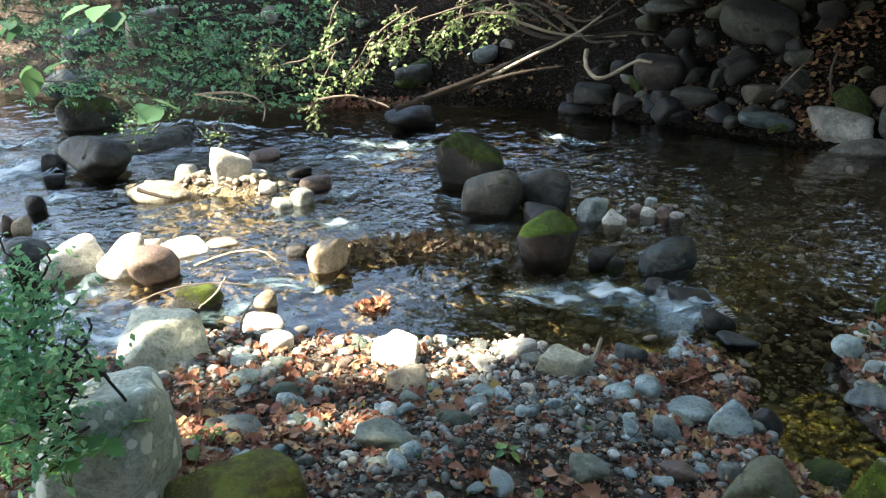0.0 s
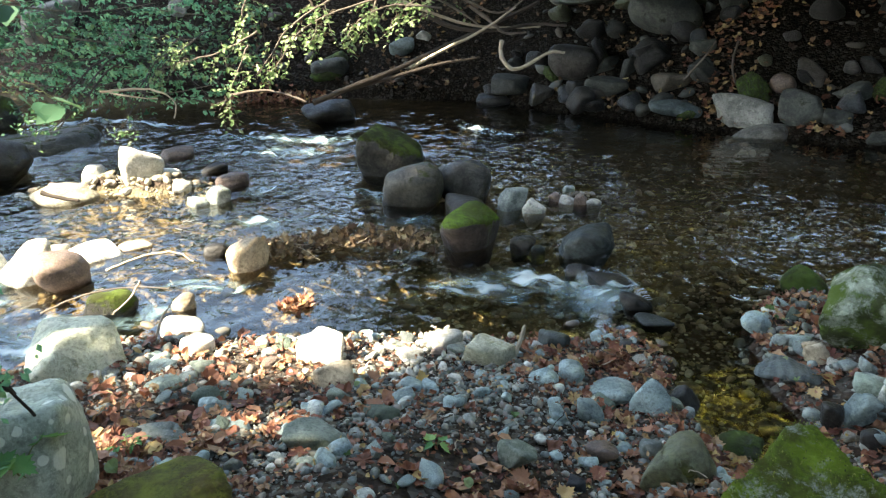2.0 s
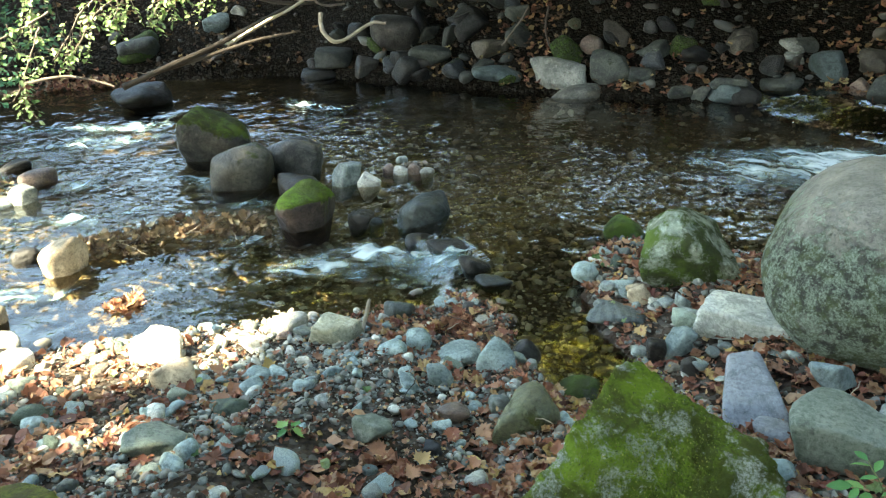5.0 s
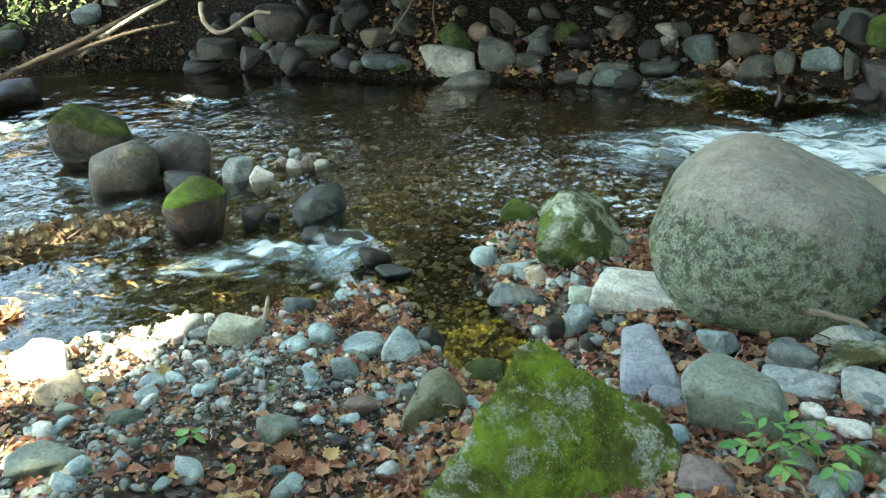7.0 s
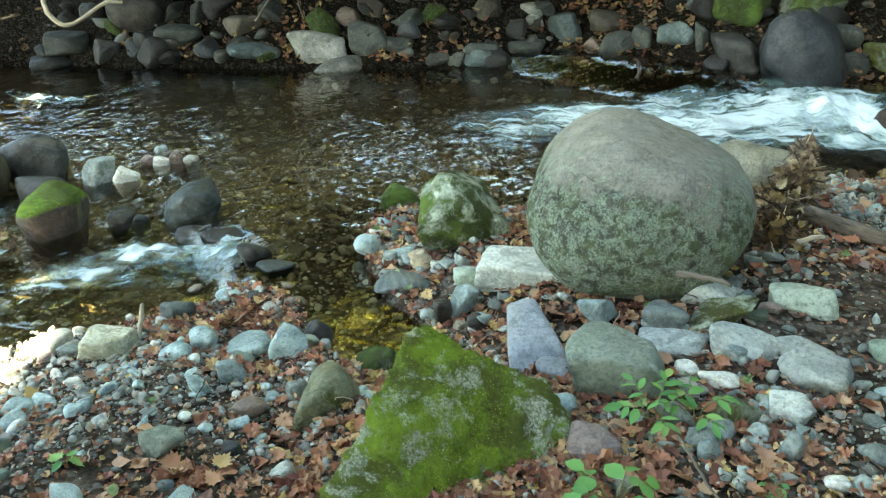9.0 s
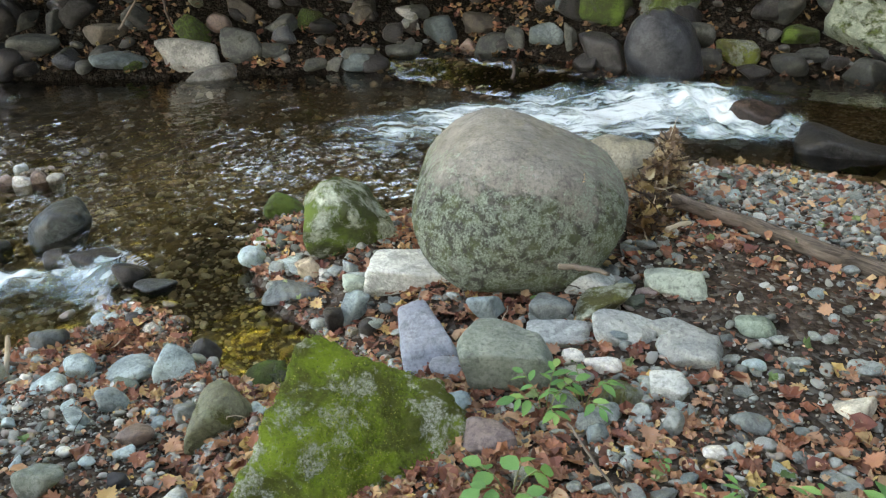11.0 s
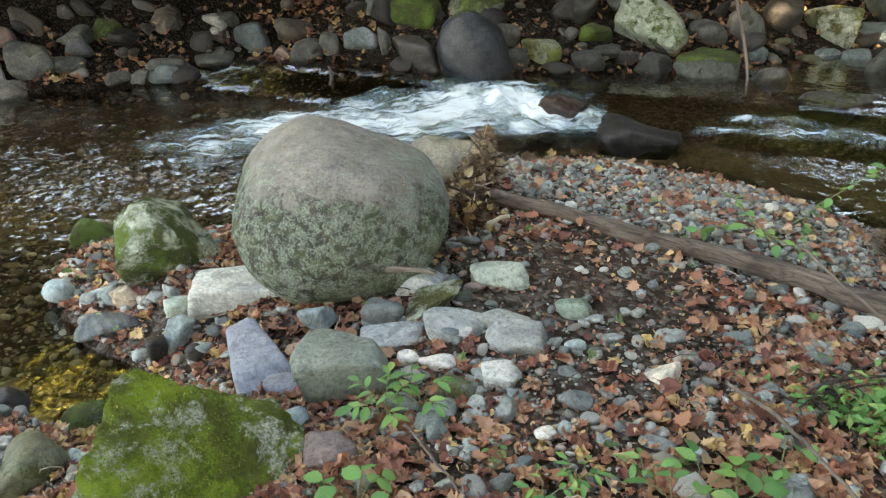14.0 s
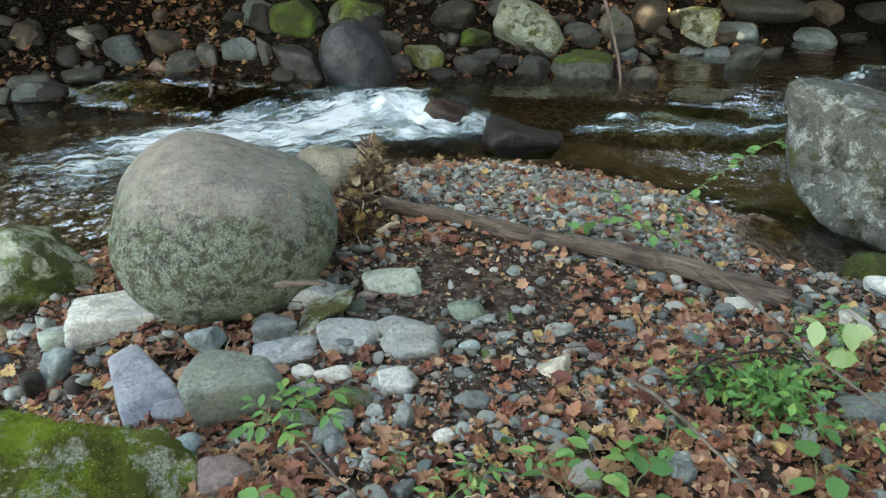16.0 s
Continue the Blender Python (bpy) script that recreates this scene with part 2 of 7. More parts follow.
def ground_material():
    n = Nodes("stony_soil")
    big = n.noise(1.1, 5.0, 0.6)
    mid = n.noise(16.0, 5.0, 0.7)
    fine = n.noise(110.0, 4.0, 0.75)
    base = n.mix(n.ramp(mid, 0.35, 0.7), (0.018, 0.014, 0.011), (0.085, 0.064, 0.050))
    base = n.mix(n.ramp(big, 0.45, 0.65, 0.0, 0.5), base, (0.055, 0.032, 0.022))
    # humus of the wooded slope, painted near-black for the shade under the trees
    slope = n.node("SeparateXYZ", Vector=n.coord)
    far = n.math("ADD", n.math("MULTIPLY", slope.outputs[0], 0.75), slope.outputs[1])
    shaded_humus = n.mix(n.ramp(mid, 0.35, 0.7), (0.0035, 0.003, 0.002), (0.014, 0.010, 0.007))
    base = n.mix(n.ramp(far, 6.2, 7.4), base, shaded_humus)
    vor = n.node("TexVoronoi", Vector=n.coord, Scale=45.0)
    hue = n.node("SeparateColor", Color=vor.outputs["Color"]).outputs[0]
    # pale grains dimmed on the slope for the same shade
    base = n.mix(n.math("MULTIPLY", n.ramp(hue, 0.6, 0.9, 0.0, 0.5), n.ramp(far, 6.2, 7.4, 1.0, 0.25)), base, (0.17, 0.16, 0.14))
    # tan silt on the bed; the dark far water is painted into its colour
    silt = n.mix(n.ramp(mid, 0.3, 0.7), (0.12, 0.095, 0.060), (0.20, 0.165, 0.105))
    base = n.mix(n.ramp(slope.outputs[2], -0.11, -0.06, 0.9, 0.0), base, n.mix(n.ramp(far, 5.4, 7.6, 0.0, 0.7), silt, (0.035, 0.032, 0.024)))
    h = n.math("SUBTRACT", n.math("ADD", mid, n.math("MULTIPLY", fine, 0.4)), n.math("MULTIPLY", vor.outputs["Distance"], 0.7))
    return n.out(base, 1.0, n.bump(h, 0.9, 0.02), 0.04)


def water_material():
    """Clear stream water: see-through, with the gloss of its surface over it."""
    n = Nodes("stream_water")
    n.tree.nodes.remove(n.bsdf)
    swell = n.noise(2.4, 1.0, 0.4, 0.6)
    ripple = n.noise(7.0, 1.0, 0.4, 1.1, (1.0, 1.25, 1.0))
    height = n.math("ADD", swell, n.math("MULTIPLY", ripple, 0.9))
    rush = n.node("Attribute")
    rush.attribute_name = "rush"
    calm = n.math("MULTIPLY", rush.outputs["Fac"], n.ramp(n.noise(0.8, 2.0, 0.5), 0.38, 0.62, 0.7, 1.0))
    normal = n.bump(n.math("MULTIPLY", height, calm), 1.0, 0.028)
    clear = n.node("BsdfTransparent", Color=(0.80, 0.74, 0.58))
    gloss = n.node("BsdfGlossy", Color=(1.0, 1.0, 1.0), Roughness=0.03, Normal=normal)
    fres = n.node("Fresnel", IOR=1.6, Normal=normal)
    mixed = n.node("MixShader", Fac=fres.outputs[0])
    n.put(mixed.inputs[1], clear.outputs[0])
    n.put(mixed.inputs[2], gloss.outputs[0])
    n.put(n.tree.nodes["Material Output"].inputs["Surface"], mixed.outputs[0])
    return n.mat


SOIL, WATER = ground_material(), water_material()


# ---- the lie of the land ----
NEAR_SHORE = [(-40, -6), (-12, 1.4), (-4, 2.4), (-1.8, 2.9), (-1.25, 3.17), (-0.57, 3.12), (0.0, 3.08), (0.6, 3.04), (1.0, 2.92), (1.13, 2.6),
              (1.06, 2.2), (1.12, 1.92), (1.3, 1.88), (1.46, 2.12), (1.48, 2.5), (1.58, 2.9), (1.95, 3.2), (2.35, 2.85), (3.0, 2.45), (3.7, 2.15),
              (4.3, 2.02), (4.7, 1.5), (4.78, 0.8), (4.58, 0.25), (4.5, -0.12), (4.25, -0.42), (3.9, -0.62), (4.6, -1.5), (9, -5), (40, -24)]
FAR_SHORE = [(-40, 22), (-14, 13), (-6, 10.4), (-3, 9.4), (-1, 9.3), (1, 8.8), (2.2, 7.6), (3, 6.8), (4, 6.0), (5.25, 5.15), (5.5, 3.9), (5.9, 2.95),
             (6.7, 2.1), (7.0, 1.4), (8.5, 0.7), (10, -0.3), (14, -4), (40, -20)]


# gravel shoals in the stream: middle, half-width, half-depth, height
SHOALS = [(-2.45, 5.8, 0.5, 0.25, 0.17), (-1.8, 5.75, 0.42, 0.26, 0.16), (-1.6, 3.98, 0.5, 0.3, 0.09), (1.3, 5.0, 0.36, 0.2, 0.13), (1.1, 4.2, 0.3, 0.2, 0.08)]


def shore_distance(x, y, line):
    best = np.full(np.shape(x), 1e9)
    for (ax, ay), (bx, by) in zip(line, line[1:]):
        dx, dy = bx - ax, by - ay
        s = np.clip(((x - ax) * dx + (y - ay) * dy) / (dx * dx + dy * dy), 0, 1)
        best = np.minimum(best, np.hypot(x - ax - s * dx, y - ay - s * dy))
    return best


def in_stream(x, y):
    poly = NEAR_SHORE + FAR_SHORE[::-1]
    inside = np.zeros(np.shape(x), bool)
    for (ax, ay), (bx, by) in zip(poly, poly[1:] + poly[:1]):
        if ay != by:
            inside ^= ((ay > y) != (by > y)) & (x < (bx - ax) * (y - ay) / (by - ay) + ax)
    return inside


def bumps(x, y, scale, seed=0.0):
    return (np.sin(x * scale + 1.3 * np.sin(y * scale * 0.8 + seed) + seed) + np.sin(y * scale * 1.1 + 1.7 * np.sin(x * scale * 0.7 - seed) + 2.1 * seed)) * 0.5


def step(v, lo, hi):
    v = np.clip((v - lo) / (hi - lo), 0, 1)
    return v * v * (3 - 2 * v)


def water_z(x, y):
    """Level of the stream: a quiet upper pool at 0, a lower pool beyond the little fall, a cascade that comes down from upstream."""
    wide = 0.10 + 0.9 * np.clip(y - 3.75, 0, 3)
    drop = step((x - 1.05) * 0.80 - (y - 3.55) * 0.10 + 0.12 * np.clip(y - 4.2, 0, 4), -wide, wide)
    return -0.11 * (1 - drop) + 0.16 * step(x + 0.25 * (y - 3), 4.95, 5.75) - 0.05 * step(-x, 1.0, 3.0)


def ground_z(x, y):
    x, y = np.asarray(x, float), np.asarray(y, float)
    near, far, wet = shore_distance(x, y, NEAR_SHORE), shore_distance(x, y, FAR_SHORE), in_stream(x, y)
    bed = -0.025 - 0.11 * step(np.minimum(near, far * 1.3), 0.0, 0.8) + 0.018 * bumps(x, y, 7, 1) + water_z(x, y) * 0.9
    for hx, hy, wide, deep, tall in SHOALS:
        bed = bed + tall * np.exp(-(((x - hx) / wide) ** 2 + ((y - hy) / deep) ** 2)) * (1 + 0.3 * bumps(x, y, 13, 7))
    # which bank a dry place belongs to
    hill = far < near
    bar = 0.015 + 0.13 * step(near, 0.0, 0.55) + 0.055 * np.minimum(near, 4.0)
    beach = water_z(x, y) + 0.01 + 0.215 * np.minimum(near, 1.45) + 0.03 * np.clip(near - 1.45, 0, 4)
    low = 1 - step(x, 0.85, 1.25)
    bar = beach * low + bar * (1 - low) + (0.012 * bumps(x, y, 9, 2) + 0.02 * bumps(x, y, 3, 4)) * np.clip(near * 3, 0.2, 1)
    bar += 0.10 * step(np.hypot(x, y + 4), 6, 30) * 30 - 0.10 * np.exp(-((x - 3.95) ** 2 + (y + 0.3) ** 2) / 0.22)
    slope = 0.02 + 0.62 * np.minimum(far, 3.0) + (0.04 + 0.14 * step(x + 0.3 * (y - 10), 0.0, 5.0)) * np.clip(far - 3.0, 0, 25) + 0.05 * bumps(x, y, 2.7, 3) * step(far, 0, 0.6)
    return np.where(wet, bed, np.where(hill, slope, bar))


def spaced(lo, hi, a, b, fine):
    """Grid lines: fine ones from lo to hi, then wider and wider ones out to a and b."""
    core = list(np.arange(lo, hi, fine))
    left, right, gap = [], [], fine
    v = lo
    while v > a:
        gap *= 1.25
        v -= gap
        left.append(v)
    v, gap = core[-1], fine
    while v < b:
        gap *= 1.25
        v += gap
        right.append(v)
    return np.array(left[::-1] + core + right)


def grid_mesh(name, xs, ys, height, material, keep=None, smooth=True):
    gx, gy = np.meshgrid(xs, ys)
    co = np.stack([gx, gy, height(gx, gy)], -1).reshape(-1, 3)
    w = len(xs)
    i = (np.arange(len(ys) - 1)[:, None] * w + np.arange(w - 1)[None]).ravel()
    faces = np.stack([i, i + 1, i + 1 + w, i + w], 1)
    if keep is not None:
        mid = co[faces].mean(1)
        faces = faces[keep(mid[:, 0], mid[:, 1])]
    me = bpy.data.meshes.new(name)
    me.from_pydata(co.tolist(), [], faces.tolist())
    me.polygons.foreach_set("use_smooth", np.full(len(faces), smooth))
    me.materials.append(material)
    return new(name, me)


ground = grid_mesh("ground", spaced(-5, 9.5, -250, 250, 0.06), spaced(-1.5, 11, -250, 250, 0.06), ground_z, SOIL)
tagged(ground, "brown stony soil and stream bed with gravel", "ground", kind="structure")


def swiftness(x, y):
    """How fast the water runs: 0 in the pools, 1 in the rapids."""
    return (np.exp(-(((x - 5.0) * 0.6) ** 2 + ((y - 3.3) / 0.55) ** 2)) + 0.55 * np.exp(-(((x - 0.9) / 0.45) ** 2 + ((y - 3.35) / 0.35) ** 2))
            + 0.75 * step(-x + 0.35 * (y - 3.5), -0.1, 1.2) * step(y, 3.0, 3.4) + 0.5 * np.exp(-(((x - 0.3) / 1.6) ** 2 + ((y - 6.6) / 0.8) ** 2)))


def rough_water(x, y):
    """Standing waves, stronger in the rapids."""
    return (0.002 + 0.006 * swiftness(x, y)) * (bumps(x, y, 11, 1) + 0.6 * bumps(x, y, 23, 3) + 0.35 * bumps(y, x, 41, 5))


water = grid_mesh("water", spaced(-6, 10, -60, 60, 0.035), spaced(0.8, 11.5, -40, 40, 0.035), lambda x, y: water_z(x, y) + rough_water(x, y), WATER,
                  lambda x, y: in_stream(x, y) | (np.minimum(shore_distance(x, y, NEAR_SHORE), shore_distance(x, y, FAR_SHORE)) < 0.25))
tagged(water, "clear shallow stream water with ripples", "water", kind="structure")
wet = np.empty(len(water.data.vertices) * 3)
water.data.vertices.foreach_get("co", wet)
wet = wet.reshape(-1, 3)
rush = 0.25 + 0.65 * step(shore_distance(wet[:, 0], wet[:, 1], NEAR_SHORE), 0.15, 1.0) + 0.3 * np.clip(swiftness(wet[:, 0], wet[:, 1]), 0, 1)
rush *= 0.15 + 0.85 * step(shore_distance(wet[:, 0], wet[:, 1], FAR_SHORE), 0.3, 3.0)
water.data.attributes.new("rush", "FLOAT", "POINT").data.foreach_set("value", rush)


# ---- rocks ----
BALLS = {}


def ball(level):
    if level not in BALLS:
        bm = bmesh.new()
        bmesh.ops.create_icosphere(bm, subdivisions=level, radius=1.0)
        BALLS[level] = (np.array([v.co[:] for v in bm.verts]), np.array([[v.index for v in f.verts] for f in bm.faces]))
        bm.free()
    return BALLS[level]


def unit_rows(a):
    return a / np.linalg.norm(a, axis=1)[:, None]


def rough_skin(v, amount, off, level):
    """Lumps, ridges and pits over a rock's surface."""
    for k, p in enumerate(v):
        q = Vector(p)
        a = noise.noise(q * 0.9 + off) * 1.3 + noise.noise(q * 2.3 + off) * 0.7 + noise.noise(q * 5.0 + off) * 0.32
        if level > 3:
            a += noise.noise(q * 11.0 + off) * 0.15 - abs(noise.noise(q * 3.4 - off)) * 0.5
        if level > 4:
            a += noise.noise(q * 24.0 + off) * 0.08 + noise.noise(q * 50.0 + off) * 0.04
        v[k] = p * (1 + a * amount)
    return v


def hewn(u, planes, soft):
    """A rounded many-sided body: planes are rows nx, ny, nz, distance; a higher soft gives crisper edges."""
    planes = np.asarray(planes, float)
    n = unit_rows(planes[:, :3])
    reach = np.clip(u @ n.T, 0, None) / planes[:, 3]
    return u * ((reach ** soft).sum(1) ** (-1 / soft))[:, None]


def rock_points(shape, seed, level, form=None):
    """Points of a unit rock. shape: r rounded, f flat, a angular, s slab, b boulder, w wedge. form bends the points further."""
    rng = np.random.default_rng(seed)
    u, faces = ball(level)
    count, near, soft, lump, skew = {"r": (14, 0.80, 9, 0.06, 0.08), "f": (14, 0.78, 8, 0.06, 0.08), "a": (11, 0.58, 16, 0.055, 0.20),
                                     "s": (6, 0.72, 18, 0.05, 0.10), "b": (11, 0.70, 13, 0.065, 0.16), "w": (9, 0.66, 14, 0.06, 0.22)}[shape]
    n = unit_rows(rng.normal(size=(count, 3)))
    planes = np.column_stack([n, rng.uniform(near, 1.05, count)])
    box = np.vstack([np.eye(3), -np.eye(3)]) + rng.normal(0, 0.16, (6, 3))
    wall = rng.uniform(0.62, 0.8, 6) if shape == "s" else rng.uniform(0.86, 1.1, 6)
    v = hewn(u, np.vstack([planes, np.column_stack([box, wall])]), soft)
    a, b, c = rng.normal(0, skew, 3)
    v = np.stack([v[:, 0] + a * v[:, 2], v[:, 1] * (1 + b * v[:, 0]), v[:, 2] * (1 + c * v[:, 0])], 1)
    v = rough_skin(v, lump, Vector(rng.uniform(-50, 50, 3)), level)
    if form is not None:
        v = form(v)
    lo, hi = v.min(0), v.max(0)
    return (v - (lo + hi) / 2) / ((hi - lo) / 2), faces


def mesh_of(name, v, faces, material, smooth=True):
    me = bpy.data.meshes.new(name)
    me.from_pydata(np.asarray(v).tolist(), [], np.asarray(faces).tolist())
    me.polygons.foreach_set("use_smooth", np.full(len(faces), smooth))
    me.materials.append(material)
    return me


ROCK_SEED = [100]


def rock(label, x, y, z, w, d, h, yaw, shape, stone, name="rock", tilt=0.0, group="stones of the stream", foot=None, form=None):
    """One rock: its middle, its width, depth and height in metres the way it faces, and how far it goes down below its middle."""
    ROCK_SEED[0] += 1
    big = max(w, d)
    far = math.hypot(x, y)
    v, faces = rock_points(shape, ROCK_SEED[0], 6 if big > 0.75 and far < 4.5 else 5 if big > 0.3 and far < 5 or big > 0.18 and far < 3 else 4, form)
    v = v * (w / 2, d / 2, h / 2)
    if foot:  # the part under water reaches the bed
        v[:, :2] *= 1 - 0.12 * np.clip(-v[:, 2:3] / (h / 2), 0, 1)
        v[:, 2] = np.where(v[:, 2] < 0, v[:, 2] * foot * 2 / h, v[:, 2])
    me = mesh_of(name, v, faces, STONES[stone])
    ob = new(name, me)
    ob.matrix_world = pose(x, y, z, 0, tilt, yaw)
    return tagged(ob, label, "rock" if big > 0.12 else "stone", group)


def leaning(drop, taper=0.0, along=0.0):
    """A form that slopes down towards its +x side, narrows upwards, and widens towards +x."""
    def bend(v):
        x, y, z = v.T
        return np.stack([x * (1 - taper * z) - 0.25 * taper * z, y * (1 + along * x), np.where(z > 0, z * (1 - drop * step(x, -0.5, 1.0)), z)], 1)
    return bend


# stones and boulders: label, middle x y z, width, depth, height, facing, shape, stone
# left pool
rock("dark wet round boulder with moss at its side", -4.353, 8.296, -0.021, 0.712, 0.569, 0.496, 28, "r", "wetmoss", "boulder", foot=0.28)
rock("smooth brown wet boulder in the rapids", -3.338, 6.311, -0.041, 0.592, 0.532, 0.432, 28, "a", "wet", "boulder", foot=0.25)
rock("dark wet rock just under the running water", -3.498, 7.499, -0.203, 1.172, 0.948, 0.310, 25, "f", "wet", "boulder")
rock("small dark wet stone in the rapids", -3.838, 6.497, -0.118, 0.241, 0.193, 0.184, 31, "a", "dark", "stone", foot=0.20)
rock("small dark wet stone in the rapids", -3.556, 5.983, -0.134, 0.181, 0.145, 0.133, 31, "r", "dark", "stone", foot=0.17)
rock("dark wet stone in the rapids", -3.302, 5.240, -0.117, 0.144, 0.115, 0.186, 32, "r", "dark", "stone", foot=0.18)
rock("bright white angular rock on the stream islet", -1.969, 5.842, -0.016, 0.341, 0.273, 0.446, 19, "a", "white", "stone")
rock("pale tan slab on the stream islet", -2.502, 5.674, -0.142, 0.535, 0.481, 0.182, 24, "f", "tanwet", "boulder")
rock("small white stone on the stream islet", -2.475, 6.152, -0.115, 0.205, 0.164, 0.155, 22, "r", "white", "stone", foot=0.16)
rock("small white stone on the stream islet", -1.802, 5.984, -0.098, 0.180, 0.144, 0.142, 17, "r", "white", "stone", foot=0.07)
rock("small pale stone on the stream islet", -1.805, 5.687, -0.107, 0.190, 0.152, 0.115, 18, "r", "tan", "stone")
rock("small pale stone on the stream islet", -1.622, 5.636, -0.097, 0.144, 0.115, 0.127, 16, "r", "white", "stone")
rock("grey stone at the islet's edge", -1.276, 5.319, -0.075, 0.183, 0.147, 0.172, 14, "r", "grey", "stone", foot=0.20)
rock("small grey wet stone at the islet's edge", -1.415, 5.272, -0.103, 0.161, 0.129, 0.089, 15, "r", "grey", "stone", foot=0.16)
rock("brown stone at the islet's edge", -1.243, 5.686, -0.080, 0.262, 0.210, 0.153, 12, "r", "brown", "stone", foot=0.15)
rock("dark wet stone at the islet's edge", -1.483, 6.144, -0.103, 0.228, 0.183, 0.116, 14, "f", "dark", "stone", foot=0.15)
rock("brown wet stone in shallow water", -1.952, 6.768, -0.117, 0.308, 0.246, 0.117, 16, "f", "brown", "stone", foot=0.16)
rock("white and brown stone standing in the shallows", -2.422, 4.094, -0.088, 0.384, 0.307, 0.284, 31, "r", "white", "stone", foot=0.21)
rock("pale block-shaped stone standing in the shallows", -2.079, 4.015, -0.072, 0.289, 0.202, 0.338, 27, "a", "white", "stone", foot=0.19)
rock("brown stone in the shallows", -1.850, 3.926, -0.078, 0.297, 0.237, 0.280, 25, "r", "brown", "stone", foot=0.13)
rock("flat white stone in the shallows", -1.859, 4.349, -0.122, 0.362, 0.289, 0.104, 23, "f", "white", "stone", foot=0.15)
rock("small white stone in the shallows", -2.085, 4.434, -0.122, 0.140, 0.112, 0.089, 25, "r", "white", "stone", foot=0.16)
rock("wet blue-grey stone in the shallows", -2.708, 4.128, -0.092, 0.306, 0.245, 0.263, 33, "r", "bluewet", "stone", foot=0.21)
rock("brown wet stone at the rapids", -3.239, 4.763, -0.118, 0.103, 0.082, 0.184, 34, "r", "brown", "stone", foot=0.19)
rock("tan wet stone at the rapids", -3.155, 4.781, -0.129, 0.135, 0.108, 0.150, 33, "r", "tan", "stone", foot=0.18)
rock("mossy brown boulder washed by the stream", -1.441, 3.495, -0.073, 0.269, 0.215, 0.194, 22, "r", "wetmoss", "stone", foot=0.13)
rock("tan stone lying in the shallows", -1.093, 3.533, -0.090, 0.127, 0.101, 0.114, 17, "r", "tan", "stone", foot=0.11)
rock("flat white stone on the water's edge", -1.029, 3.254, -0.094, 0.203, 0.182, 0.125, 18, "f", "white", "stone")
rock("pale angular stone on the water's edge", -0.880, 2.948, -0.029, 0.159, 0.143, 0.128, 17, "a", "white", "stone")
rock("large white rock with pale green lichen", -1.338, 2.815, 0.010, 0.390, 0.351, 0.303, 25, "a", "lichen", "stone")
rock("square grey and tan stone in the shallows", -0.844, 4.041, -0.052, 0.251, 0.176, 0.269, 12, "a", "tan", "stone", foot=0.20)
rock("flat tan wet stone in the shallows", -1.637, 4.472, -0.121, 0.222, 0.133, 0.059, 20, "f", "tan", "stone", foot=0.16)
rock("dark wet stone in the shallows", -1.074, 4.267, -0.098, 0.166, 0.133, 0.110, 14, "f", "dark", "stone", foot=0.16)
rock("large grey-green boulder with round pale lichen spots", -1.031, 1.658, 0.298, 0.453, 0.407, 0.540, 32, "b", "lichenb", "boulder")
rock("low boulder covered with yellow-green moss", -0.634, 1.610, 0.230, 0.371, 0.319, 0.160, 21, "b", "moss", "stone")
# gravel edge
rock("white angular stone on the gravel's edge", -0.321, 2.779, 0.025, 0.204, 0.163, 0.211, 7, "a", "white", "stone")
rock("tan block-shaped stone on the gravel", -0.248, 2.504, 0.045, 0.160, 0.112, 0.152, 6, "a", "tan", "stone")
rock("white round stone on the gravel's edge", 0.212, 2.941, -0.045, 0.184, 0.147, 0.106, -4, "r", "white", "stone")
rock("small grey stone on the gravel's edge", 0.267, 2.843, -0.041, 0.093, 0.075, 0.074, -5, "a", "grey", "cobble")
rock("pale round stone with yellow lichen", 0.396, 2.772, -0.017, 0.236, 0.190, 0.182, -8, "a", "ylichen", "stone")
rock("small white stone on the gravel's edge", 0.059, 2.796, -0.025, 0.122, 0.098, 0.059, -1, "a", "white", "stone")
rock("small grey stone at the water's edge", -0.001, 2.920, -0.036, 0.084, 0.067, 0.069, -0, "a", "grey", "cobble")
rock("smooth grey-green cobble on the gravel", -0.269, 2.061, 0.118, 0.223, 0.178, 0.115, 7, "a", "greengrey", "stone")
rock("small blue-grey cobble on the gravel", -0.186, 1.956, 0.127, 0.084, 0.068, 0.075, 5, "r", "blue", "cobble")
rock("small flat grey-green cobble on the gravel", -0.284, 1.886, 0.141, 0.084, 0.067, 0.038, 9, "f", "greengrey", "cobble")
rock("dark green cobble with moss", -0.058, 2.228, 0.075, 0.133, 0.097, 0.058, 1, "r", "dkgreen", "stone")
rock("flat blue-grey stone on the gravel", 0.586, 2.519, 0.008, 0.129, 0.103, 0.076, -13, "f", "blue", "stone")
rock("long grey stone on the gravel", 0.710, 2.563, -0.010, 0.108, 0.108, 0.132, -16, "f", "blue", "cobble")
rock("pale blue-grey smooth stone", 0.856, 2.431, -0.013, 0.224, 0.202, 0.110, -19, "r", "blue", "stone")
rock("pale blue-grey block-shaped stone", 0.935, 2.271, 0.044, 0.154, 0.123, 0.167, -22, "a", "blue", "stone")
rock("dark wet angular stone at the inlet", 1.069, 2.286, 0.031, 0.120, 0.096, 0.112, -25, "a", "dark", "stone")
rock("blue-grey cobble on the gravel", 0.710, 2.262, 0.009, 0.109, 0.088, 0.121, -17, "r", "blue", "cobble")
